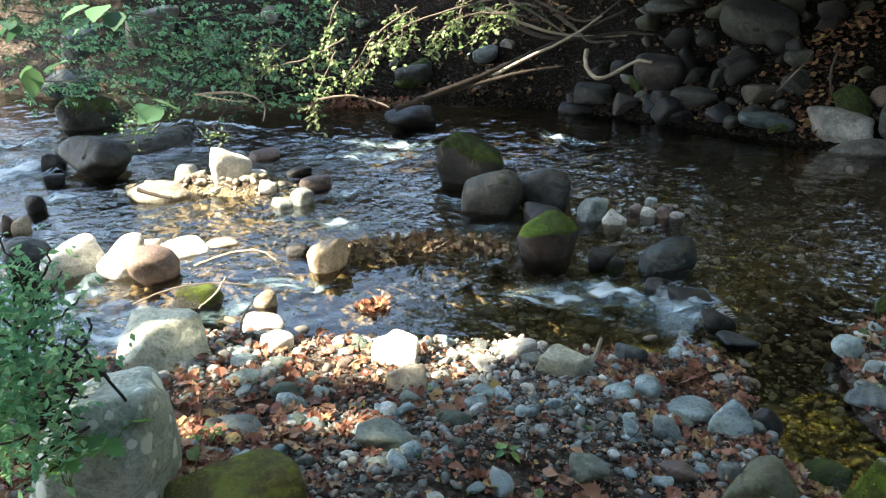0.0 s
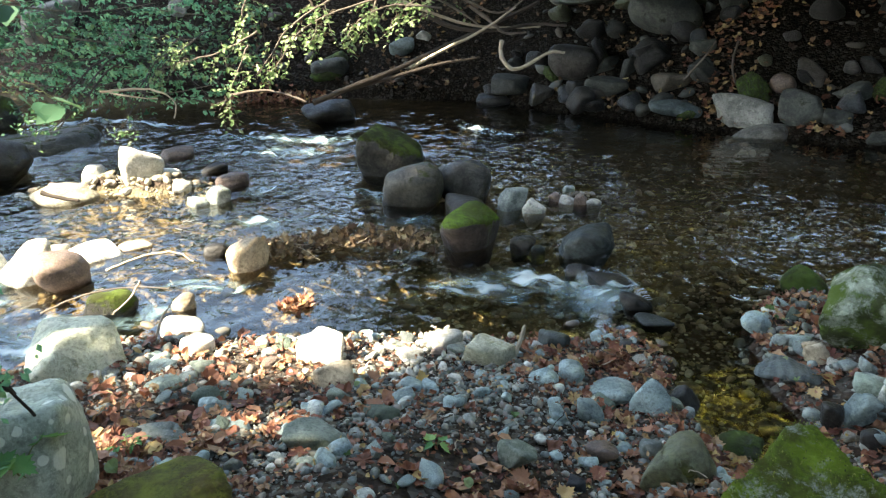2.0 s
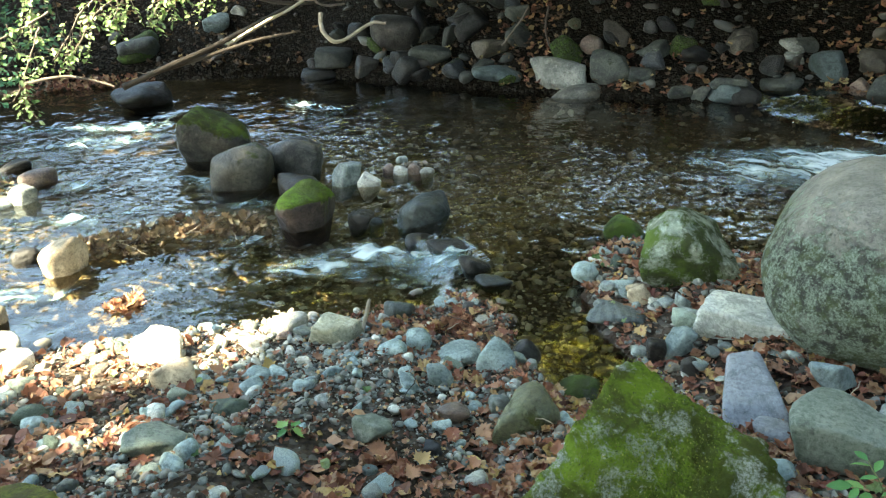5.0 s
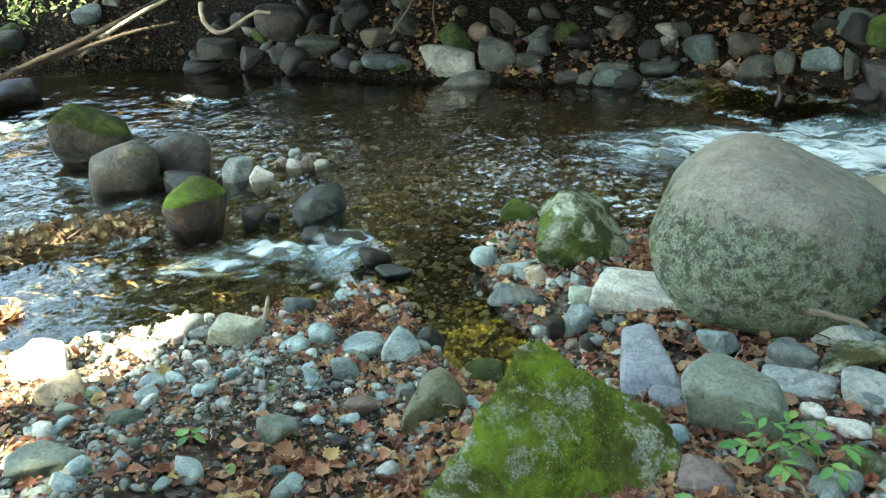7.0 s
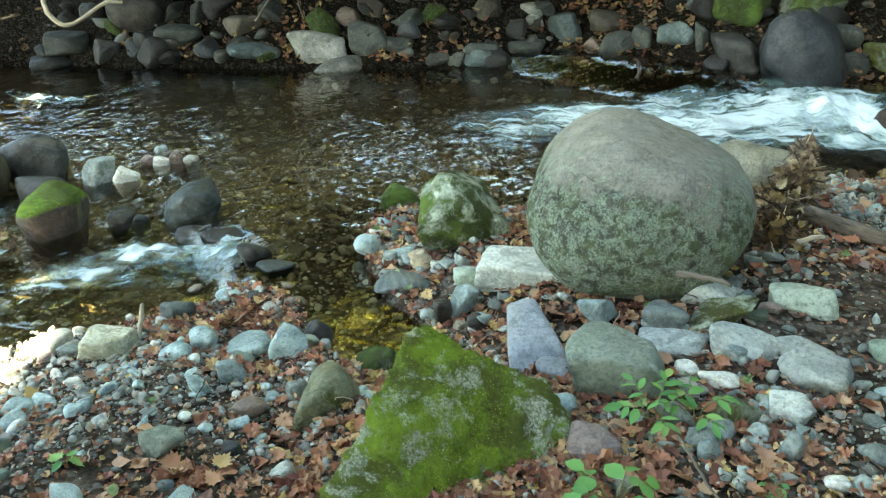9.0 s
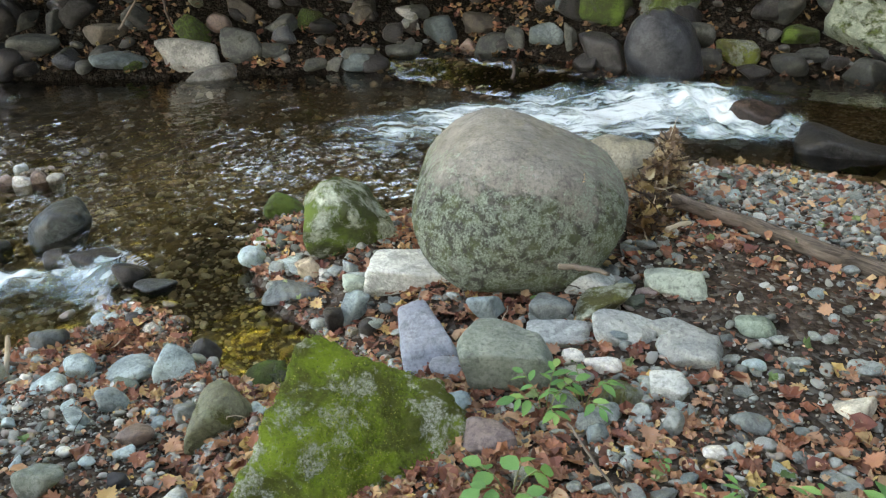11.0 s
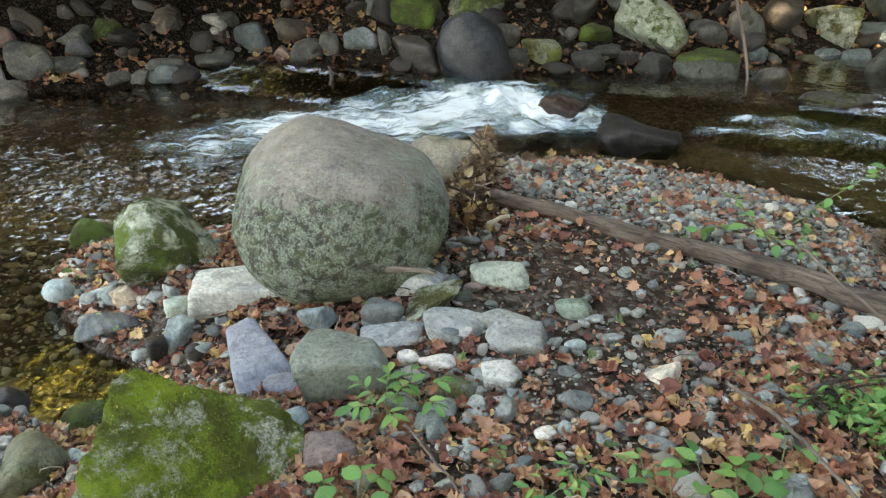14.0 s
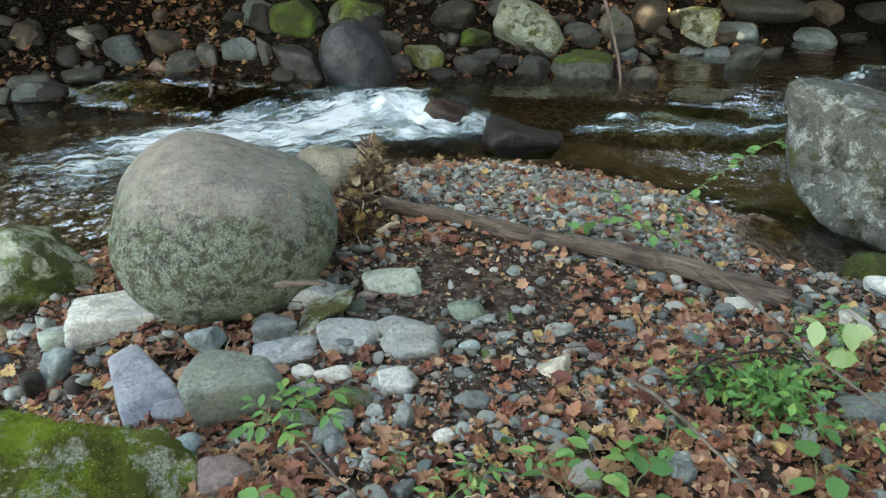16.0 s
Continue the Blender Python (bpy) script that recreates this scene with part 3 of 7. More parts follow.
rock("blue-grey cobble on the gravel", 0.583, 2.229, 0.017, 0.079, 0.063, 0.101, -15, "a", "blue", "cobble")
rock("wet grey stone at the pool's edge", 0.711, 2.900, -0.050, 0.145, 0.116, 0.125, -14, "a", "bluewet", "stone")
rock("wet dark slab below the little fall", 1.189, 2.963, -0.002, 0.191, 0.115, 0.051, -22, "f", "bluewet", "stone", foot=0.07)
rock("dark wet stone at the pool's edge", 1.036, 2.742, 0.002, 0.151, 0.121, 0.078, -21, "f", "dark", "stone")
rock("small grey-green stone on the gravel", -0.795, 2.707, 0.008, 0.105, 0.084, 0.074, 16, "r", "greengrey", "cobble")
rock("small grey stone on the gravel", -0.817, 2.557, 0.040, 0.084, 0.067, 0.068, 18, "r", "grey", "cobble")
rock("flat grey-green stone on the gravel", -0.900, 2.516, 0.051, 0.139, 0.125, 0.054, 20, "f", "greengrey", "stone")
rock("flat grey stone among dry leaves", -0.783, 2.076, 0.128, 0.187, 0.156, 0.050, 21, "f", "grey", "stone")
rock("flat blue-grey stone among dry leaves", -0.575, 2.142, 0.119, 0.147, 0.105, 0.039, 15, "f", "blue", "stone")
rock("flat grey stone among dry leaves", -0.647, 2.281, 0.096, 0.113, 0.102, 0.034, 16, "f", "grey", "stone")
rock("dark cobble among dry leaves", -0.867, 2.080, 0.129, 0.090, 0.072, 0.065, 23, "r", "dark", "cobble")
rock("blue-grey cobble among dry leaves", -0.696, 1.825, 0.188, 0.075, 0.061, 0.063, 21, "r", "blue", "cobble")
rock("white cobble beside the lichen rock", -1.264, 2.586, 0.004, 0.081, 0.065, 0.086, 26, "r", "white", "cobble")
rock("small white cobble beside the lichen rock", -1.371, 2.648, -0.010, 0.067, 0.053, 0.064, 27, "a", "white", "cobble")
# middle of the stream
rock("dark wet blue-grey boulder beside the little fall", 1.133, 3.992, -0.001, 0.332, 0.265, 0.198, -16, "r", "bluewet", "stone", foot=0.17)
rock("round boulder with a bright green moss cap", 0.476, 4.258, -0.010, 0.374, 0.337, 0.324, -6, "r", "mosstop", "stone", foot=0.27)
rock("dark wet stone behind the mossy boulder", 0.513, 4.826, -0.053, 0.310, 0.248, 0.155, -6, "r", "dark", "stone", foot=0.20)
rock("dark mossy boulder in the stream", -0.004, 5.882, 0.045, 0.56, 0.492, 0.50, 0, "r", "wetmoss", "boulder", foot=0.27)
rock("dark grey wet boulder in the stream", 0.150, 5.170, 0.000, 0.48, 0.40, 0.36, -2, "r", "wet", "stone", foot=0.25)
rock("dark grey wet boulder in the stream", 0.530, 5.266, 0.006, 0.42, 0.32, 0.33, -5, "r", "greywet", "stone", foot=0.24)
rock("pale grey stone in the stream", 0.830, 4.847, -0.021, 0.225, 0.180, 0.204, -10, "a", "grey", "stone", foot=0.18)
rock("pale stone in the stream", 0.969, 4.744, -0.042, 0.164, 0.131, 0.121, -12, "a", "white", "stone", foot=0.16)
rock("small white pebble on a gravel spit", 1.215, 4.845, -0.037, 0.108, 0.087, 0.089, -14, "r", "white", "stone", foot=0.11)
rock("small grey pebble on a gravel spit", 1.292, 5.109, -0.039, 0.093, 0.075, 0.073, -14, "r", "grey", "cobble", foot=0.09)
rock("small white pebble on a gravel spit", 1.388, 4.768, -0.031, 0.103, 0.082, 0.071, -16, "r", "white", "stone", foot=0.14)
rock("small brown pebble on a gravel spit", 1.305, 4.809, -0.027, 0.100, 0.080, 0.102, -15, "r", "brown", "cobble", foot=0.14)
rock("small brown pebble on a gravel spit", 1.152, 4.928, -0.039, 0.094, 0.075, 0.096, -13, "r", "brown", "cobble", foot=0.08)
rock("small wet stone beside the mossy boulder", 0.872, 4.093, -0.092, 0.094, 0.075, 0.078, -12, "r", "bluewet", "cobble", foot=0.13)
rock("wet brown stone beside the mossy boulder", 0.795, 4.197, -0.085, 0.165, 0.132, 0.089, -11, "r", "wet", "stone", foot=0.15)
rock("dark rock awash in the far current", -0.641, 8.005, -0.034, 0.604, 0.544, 0.294, 5, "f", "dark", "boulder", foot=0.21)
# islet by the inlet
rock("small dark green mossy rock in the pool", 2.062, 3.255, 0.034, 0.225, 0.180, 0.159, -32, "r", "dkmoss", "stone", foot=0.09)
rock("grey-white boulder with green moss", 1.951, 2.505, 0.228, 0.436, 0.393, 0.377, -38, "b", "mosswhite", "boulder", form=leaning(0.6, 0.0))
rock("blue-grey cobble at the islet's edge", 1.582, 2.791, 0.060, 0.129, 0.103, 0.115, -29, "r", "blue", "stone")
rock("small flat pale stone", 1.721, 2.916, 0.053, 0.101, 0.081, 0.032, -30, "f", "white", "stone")
rock("tan angular stone on the islet", 1.674, 2.489, 0.082, 0.103, 0.083, 0.099, -33, "a", "tan", "stone")
rock("small grey stone on the islet", 1.609, 2.630, 0.058, 0.078, 0.062, 0.075, -31, "r", "grey", "cobble")
rock("grey-green stone on the islet", 1.724, 2.187, 0.114, 0.133, 0.107, 0.089, -38, "r", "greengrey", "stone")
rock("blue-grey cobble at the inlet", 1.601, 2.065, 0.095, 0.109, 0.087, 0.141, -37, "a", "blue", "stone")
rock("dark wet cobble at the inlet", 1.510, 2.074, 0.076, 0.078, 0.062, 0.108, -36, "r", "dark", "cobble")
rock("dark blue cobble at the inlet", 1.549, 1.915, 0.088, 0.068, 0.054, 0.084, -39, "r", "dark", "cobble")
rock("grey stone beside the great boulder", 2.098, 2.118, 0.184, 0.083, 0.067, 0.084, -44, "a", "grey", "cobble")
rock("grey stone beside the great boulder", 2.088, 2.110, 0.185, 0.086, 0.068, 0.098, -44, "a", "grey", "cobble")
rock("small grey stone beside the great boulder", 2.055, 1.973, 0.191, 0.071, 0.056, 0.050, -46, "a", "grey", "cobble")
# great boulder's foot
rock("smooth grey-green stone lying on the gravel", 1.835, 1.576, 0.205, 0.148, 0.119, 0.142, -47, "a", "blue", "stone")
rock("round grey stone lying on the gravel", 1.991, 1.397, 0.207, 0.160, 0.128, 0.118, -53, "a", "grey", "stone")
rock("round stone with patches of moss", 2.130, 1.269, 0.235, 0.226, 0.181, 0.141, -57, "a", "mossstone", "stone")
rock("grey-green rough stone lying on the gravel", 2.452, 1.156, 0.239, 0.247, 0.173, 0.133, -63, "a", "greengrey", "stone")
rock("flat white stone under leaves", 1.919, 1.301, 0.187, 0.236, 0.188, 0.062, -54, "f", "greywhite", "stone")
rock("long pale grey stone", 2.174, 0.993, 0.216, 0.201, 0.120, 0.072, -64, "s", "greywhite", "stone")
rock("flat stone with yellow-green moss", 1.741, 0.940, 0.207, 0.156, 0.125, 0.088, -60, "f", "mossstone", "stone")
rock("small white stone lying on the gravel", 1.843, 1.067, 0.199, 0.128, 0.077, 0.055, -58, "a", "white", "stone")
rock("small white stone lying on the gravel", 1.827, 1.172, 0.187, 0.080, 0.064, 0.065, -55, "a", "white", "cobble")
rock("pale flat stone among leaves", 1.876, 0.845, 0.216, 0.135, 0.108, 0.081, -64, "s", "greywhite", "stone")
rock("grey cobble among leaves", 1.632, 0.916, 0.217, 0.105, 0.084, 0.055, -58, "a", "grey", "stone")
rock("blue-grey cobble among leaves", 1.534, 0.871, 0.223, 0.065, 0.052, 0.092, -58, "a", "blue", "cobble")
rock("blue-grey cobble among leaves", 1.377, 1.288, 0.183, 0.116, 0.081, 0.066, -44, "r", "blue", "stone")
rock("smooth pinkish-brown cobble lying on the gravel", 1.312, 1.075, 0.217, 0.157, 0.125, 0.068, -48, "r", "pink", "stone")
rock("smooth cream-coloured cobble lying on the gravel", 2.119, 0.408, 0.254, 0.121, 0.097, 0.084, -78, "a", "cream", "stone")
rock("dark grey-green flat stone", 2.387, 0.812, 0.230, 0.143, 0.115, 0.081, -70, "f", "dkgreen", "stone")
rock("flat grey stone among leaves", 2.389, 0.454, 0.235, 0.107, 0.086, 0.036, -78, "f", "grey", "stone")
rock("grey cobble among leaves", 1.874, 0.592, 0.229, 0.111, 0.074, 0.048, -71, "r", "grey", "stone")
rock("grey cobble among leaves", 1.709, 0.747, 0.229, 0.071, 0.056, 0.097, -64, "a", "grey", "cobble")
rock("white cobble among leaves", 1.689, 0.603, 0.229, 0.068, 0.054, 0.038, -68, "r", "white", "cobble")
rock("long grey stone among leaves", 1.789, 0.315, 0.253, 0.105, 0.063, 0.028, -79, "f", "grey", "stone")
rock("grey stone among leaves", 2.275, 0.351, 0.247, 0.085, 0.068, 0.028, -80, "f", "grey", "cobble")
rock("blue-grey cobble among leaves", 2.179, 0.718, 0.218, 0.078, 0.063, 0.035, -70, "f", "blue", "cobble")
rock("grey cobble among leaves", 2.287, 0.625, 0.226, 0.079, 0.062, 0.034, -74, "r", "grey", "cobble")
rock("grey cobble by the driftwood", 2.567, 1.443, 0.237, 0.073, 0.058, 0.061, -59, "a", "grey", "cobble")
rock("dark green-brown boulder by the inlet", 0.889, 1.867, 0.077, 0.225, 0.185, 0.165, -24, "r", "mossdark", "stone")
rock("reddish-brown cobble lying on the gravel", 0.677, 2.003, 0.036, 0.113, 0.090, 0.071, -17, "r", "brown", "cobble")
rock("grey-green rough cobble lying on the gravel", 0.378, 1.939, 0.080, 0.128, 0.115, 0.116, -9, "a", "greengrey", "stone")
rock("small black cobble lying on the gravel", 0.550, 1.832, 0.053, 0.062, 0.049, 0.047, -15, "r", "black", "cobble")
rock("low mossy stone at the inlet", 1.169, 2.037, -0.016, 0.158, 0.127, 0.110, -29, "f", "dkmoss", "stone")
rock("grey-green stone beside the mossy rock", 0.955, 1.231, 0.116, 0.191, 0.153, 0.147, -36, "f", "greengrey", "stone")
rock("grey cobble beside the dark boulder", 0.847, 2.009, 0.033, 0.078, 0.063, 0.056, -21, "a", "grey", "cobble")
# at the great boulder's foot
rock("long white block-shaped stone with clean edges", 1.900, 2.024, 0.155, 0.433, 0.260, 0.156, -41, "s", "greywhite", "boulder")
rock("large smooth green-grey stone leaning among leaves", 1.635, 1.293, 0.208, 0.335, 0.268, 0.219, -49, "s", "greengrey", "stone", form=leaning(0.5, 0.12))
rock("pale wedge-shaped stone below the boulder", 2.249, 1.423, 0.224, 0.219, 0.153, 0.118, -56, "a", "greywhite", "stone")
rock("pale grey block-shaped stone beside others", 2.055, 1.124, 0.222, 0.230, 0.161, 0.108, -59, "a", "greywhite", "stone")
rock("flat pale slab leaning among leaves", 2.092, 0.899, 0.212, 0.221, 0.177, 0.118, -65, "s", "greywhite", "stone")
rock("dark striped slate slab at the inlet", 1.555, 2.428, 0.044, 0.267, 0.160, 0.070, -30, "f", "slate", "stone")
rock("grey stone on the leafy islet", 1.734, 2.205, 0.115, 0.130, 0.104, 0.089, -36, "r", "grey", "stone")
rock("tan angular stone on the leafy islet", 1.679, 2.471, 0.084, 0.109, 0.087, 0.108, -32, "a", "tan", "stone")
rock("blue-grey angular stone at the inlet", 1.604, 2.055, 0.099, 0.118, 0.095, 0.144, -36, "a", "blue", "stone")
rock("small blue-grey stone by the boulder", 2.041, 2.067, 0.181, 0.079, 0.063, 0.034, -43, "r", "blue", "cobble")
rock("small grey stone by the boulder", 2.094, 2.114, 0.186, 0.076, 0.061, 0.085, -43, "a", "grey", "cobble")
# right
rock("tan boulder behind the driftwood", 4.014, 2.376, 0.071, 0.509, 0.408, 0.277, -58, "r", "tanwet", "boulder", foot=0.16)
rock("huge grey boulder with pale lichen", 4.649, -0.807, 0.275, 1.262, 1.010, 0.935, -100, "b", "rightb", "boulder")
rock("low mound of green moss over stone", 3.922, -0.716, -0.032, 0.264, 0.238, 0.253, -100, "f", "lowmoss", "stone")
rock("pale stone below the great boulder", 2.900, -0.537, 0.230, 0.138, 0.111, 0.081, -100, "f", "white", "stone")
rock("grey stone half covered by plants", 2.325, -0.529, 0.237, 0.193, 0.174, 0.099, -102, "f", "grey", "stone")
rock("pale mottled stone lying on the gravel", 3.389, -0.672, 0.183, 0.148, 0.118, 0.099, -101, "r", "greywhite", "stone")
rock("dark wet rock parting the current", 5.357, 1.533, 0.030, 0.62, 0.42, 0.20, -73, "b", "dark", "boulder", foot=0.23, form=leaning(0.75, 0.2))
rock("wet flat rock in the stream", 6.771, 0.394, 0.135, 0.603, 0.362, 0.159, -86, "f", "wet", "boulder", foot=0.21)
rock("dark brown wet rock in the rapids", 5.458, 2.196, 0.060, 0.42, 0.36, 0.30, -67, "a", "brownwet", "stone", foot=0.28, form=leaning(0.6, 0.25))
rock("pale stone half buried by leaves", 1.642, 0.285, 0.183, 0.138, 0.124, 0.072, -78, "f", "white", "stone")
rock("pale stone half buried by leaves", 1.718, 0.109, 0.186, 0.092, 0.083, 0.055, -85, "f", "greywhite", "cobble")
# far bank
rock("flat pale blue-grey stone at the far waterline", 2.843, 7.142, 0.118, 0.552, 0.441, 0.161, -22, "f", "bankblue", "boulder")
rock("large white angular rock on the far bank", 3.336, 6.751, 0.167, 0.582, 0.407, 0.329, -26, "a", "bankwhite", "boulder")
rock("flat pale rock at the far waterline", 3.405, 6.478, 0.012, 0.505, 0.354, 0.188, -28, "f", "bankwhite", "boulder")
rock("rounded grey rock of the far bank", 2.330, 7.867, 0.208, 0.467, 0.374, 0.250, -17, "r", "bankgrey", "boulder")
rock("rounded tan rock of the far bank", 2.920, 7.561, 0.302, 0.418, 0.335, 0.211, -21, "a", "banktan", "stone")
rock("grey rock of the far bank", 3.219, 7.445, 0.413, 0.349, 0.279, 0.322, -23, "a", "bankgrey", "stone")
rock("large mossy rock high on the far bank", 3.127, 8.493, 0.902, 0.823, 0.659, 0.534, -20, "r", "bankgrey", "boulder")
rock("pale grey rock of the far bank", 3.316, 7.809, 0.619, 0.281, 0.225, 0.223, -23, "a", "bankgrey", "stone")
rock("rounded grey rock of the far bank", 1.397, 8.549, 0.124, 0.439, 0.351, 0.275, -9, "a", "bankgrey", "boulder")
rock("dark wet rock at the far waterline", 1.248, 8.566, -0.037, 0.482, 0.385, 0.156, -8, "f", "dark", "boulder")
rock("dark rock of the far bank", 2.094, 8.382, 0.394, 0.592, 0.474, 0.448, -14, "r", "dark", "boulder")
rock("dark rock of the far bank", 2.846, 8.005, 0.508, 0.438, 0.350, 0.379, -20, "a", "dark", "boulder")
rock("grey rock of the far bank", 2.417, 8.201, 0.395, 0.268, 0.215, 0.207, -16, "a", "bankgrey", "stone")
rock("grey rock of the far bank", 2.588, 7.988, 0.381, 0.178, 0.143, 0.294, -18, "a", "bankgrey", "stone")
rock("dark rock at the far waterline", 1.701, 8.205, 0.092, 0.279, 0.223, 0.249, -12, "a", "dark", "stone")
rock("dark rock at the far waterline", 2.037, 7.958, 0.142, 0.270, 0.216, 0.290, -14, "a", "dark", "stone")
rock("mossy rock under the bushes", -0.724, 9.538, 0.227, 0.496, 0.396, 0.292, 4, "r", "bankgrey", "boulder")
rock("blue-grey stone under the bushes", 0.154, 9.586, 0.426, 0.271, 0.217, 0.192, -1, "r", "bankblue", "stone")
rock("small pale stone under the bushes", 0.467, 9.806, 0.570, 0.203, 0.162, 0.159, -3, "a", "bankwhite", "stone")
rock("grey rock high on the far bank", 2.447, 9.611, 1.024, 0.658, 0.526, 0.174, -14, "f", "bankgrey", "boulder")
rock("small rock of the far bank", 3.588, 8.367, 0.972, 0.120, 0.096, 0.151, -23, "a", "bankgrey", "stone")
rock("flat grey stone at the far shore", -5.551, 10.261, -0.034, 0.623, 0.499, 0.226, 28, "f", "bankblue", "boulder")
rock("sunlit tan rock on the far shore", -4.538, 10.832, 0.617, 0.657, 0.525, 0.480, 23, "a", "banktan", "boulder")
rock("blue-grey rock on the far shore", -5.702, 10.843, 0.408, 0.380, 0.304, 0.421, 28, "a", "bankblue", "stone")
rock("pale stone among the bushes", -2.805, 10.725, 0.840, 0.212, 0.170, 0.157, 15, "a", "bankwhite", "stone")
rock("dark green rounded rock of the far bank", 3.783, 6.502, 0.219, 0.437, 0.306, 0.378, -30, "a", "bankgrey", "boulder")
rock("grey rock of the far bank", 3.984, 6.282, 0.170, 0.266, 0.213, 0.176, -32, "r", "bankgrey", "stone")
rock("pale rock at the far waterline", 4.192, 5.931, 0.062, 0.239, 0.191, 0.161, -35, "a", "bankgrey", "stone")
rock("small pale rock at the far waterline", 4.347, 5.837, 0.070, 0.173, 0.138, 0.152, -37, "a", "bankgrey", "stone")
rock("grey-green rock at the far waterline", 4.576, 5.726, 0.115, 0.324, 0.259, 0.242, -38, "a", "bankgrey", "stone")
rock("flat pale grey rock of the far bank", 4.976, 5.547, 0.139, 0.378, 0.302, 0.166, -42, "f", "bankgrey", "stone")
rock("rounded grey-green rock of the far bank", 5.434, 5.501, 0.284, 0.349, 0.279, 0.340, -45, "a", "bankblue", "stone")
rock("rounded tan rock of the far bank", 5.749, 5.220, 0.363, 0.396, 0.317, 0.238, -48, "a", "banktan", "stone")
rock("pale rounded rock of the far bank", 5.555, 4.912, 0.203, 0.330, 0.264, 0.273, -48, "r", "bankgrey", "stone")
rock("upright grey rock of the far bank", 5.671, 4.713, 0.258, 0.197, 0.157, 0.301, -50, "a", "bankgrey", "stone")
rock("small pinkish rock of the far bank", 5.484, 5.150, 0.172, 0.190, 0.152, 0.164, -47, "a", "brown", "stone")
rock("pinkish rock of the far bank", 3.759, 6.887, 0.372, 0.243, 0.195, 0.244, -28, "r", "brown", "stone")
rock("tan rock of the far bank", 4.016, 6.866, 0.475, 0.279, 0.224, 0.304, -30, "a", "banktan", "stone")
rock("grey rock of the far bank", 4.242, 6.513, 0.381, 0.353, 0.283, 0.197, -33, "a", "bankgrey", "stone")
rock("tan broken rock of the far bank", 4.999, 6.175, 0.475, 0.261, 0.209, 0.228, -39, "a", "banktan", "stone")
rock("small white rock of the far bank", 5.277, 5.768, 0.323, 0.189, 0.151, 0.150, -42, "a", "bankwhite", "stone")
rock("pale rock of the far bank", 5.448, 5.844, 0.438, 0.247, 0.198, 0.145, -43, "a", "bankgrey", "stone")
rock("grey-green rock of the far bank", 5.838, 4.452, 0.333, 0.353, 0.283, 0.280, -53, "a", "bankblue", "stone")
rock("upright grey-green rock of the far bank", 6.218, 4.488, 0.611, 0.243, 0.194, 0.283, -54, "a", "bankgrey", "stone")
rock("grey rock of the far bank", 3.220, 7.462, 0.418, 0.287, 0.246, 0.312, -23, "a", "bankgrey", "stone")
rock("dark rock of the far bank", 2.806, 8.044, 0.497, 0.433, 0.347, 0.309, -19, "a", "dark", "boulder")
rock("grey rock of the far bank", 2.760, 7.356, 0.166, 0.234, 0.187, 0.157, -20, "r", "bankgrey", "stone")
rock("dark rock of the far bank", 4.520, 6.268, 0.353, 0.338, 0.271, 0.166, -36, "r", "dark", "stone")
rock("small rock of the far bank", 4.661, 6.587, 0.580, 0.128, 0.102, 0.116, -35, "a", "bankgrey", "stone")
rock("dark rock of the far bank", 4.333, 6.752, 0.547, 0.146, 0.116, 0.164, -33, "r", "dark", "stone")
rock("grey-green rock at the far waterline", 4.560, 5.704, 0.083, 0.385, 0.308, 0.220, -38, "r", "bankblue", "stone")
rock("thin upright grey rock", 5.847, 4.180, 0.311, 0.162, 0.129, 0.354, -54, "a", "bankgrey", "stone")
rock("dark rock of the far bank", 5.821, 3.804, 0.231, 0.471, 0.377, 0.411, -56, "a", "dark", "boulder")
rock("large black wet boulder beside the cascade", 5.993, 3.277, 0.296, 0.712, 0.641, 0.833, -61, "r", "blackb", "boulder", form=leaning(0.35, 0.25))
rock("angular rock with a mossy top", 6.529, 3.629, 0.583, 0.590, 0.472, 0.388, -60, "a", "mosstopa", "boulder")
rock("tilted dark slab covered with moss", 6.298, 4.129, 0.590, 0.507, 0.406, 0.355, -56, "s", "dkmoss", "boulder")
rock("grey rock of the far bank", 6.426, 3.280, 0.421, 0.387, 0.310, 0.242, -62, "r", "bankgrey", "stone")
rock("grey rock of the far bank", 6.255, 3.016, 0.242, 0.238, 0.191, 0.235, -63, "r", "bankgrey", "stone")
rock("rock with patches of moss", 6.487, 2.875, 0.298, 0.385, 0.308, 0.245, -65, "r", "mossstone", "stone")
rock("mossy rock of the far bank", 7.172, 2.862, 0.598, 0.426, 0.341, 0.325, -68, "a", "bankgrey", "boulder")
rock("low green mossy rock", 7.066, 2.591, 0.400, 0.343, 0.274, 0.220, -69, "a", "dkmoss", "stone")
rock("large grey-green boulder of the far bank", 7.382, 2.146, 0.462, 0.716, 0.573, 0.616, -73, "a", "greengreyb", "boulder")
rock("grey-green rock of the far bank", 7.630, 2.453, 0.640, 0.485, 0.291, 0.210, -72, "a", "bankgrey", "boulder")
rock("mossy rock of the far bank", 7.777, 1.708, 0.404, 0.379, 0.303, 0.299, -77, "r", "bankgrey", "stone")
rock("grey rock of the far bank", 6.705, 2.502, 0.228, 0.331, 0.265, 0.217, -69, "r", "bankgrey", "stone")
rock("grey rock of the far bank", 7.003, 1.972, 0.186, 0.372, 0.298, 0.280, -74, "a", "bankgrey", "stone")
rock("wedge-shaped rock with green moss", 7.189, 1.526, 0.180, 0.604, 0.483, 0.350, -77, "s", "mosstopa", "boulder")
rock("blue-grey stone of the far bank", 7.992, 1.267, 0.225, 0.227, 0.182, 0.216, -81, "r", "bankblue", "stone")
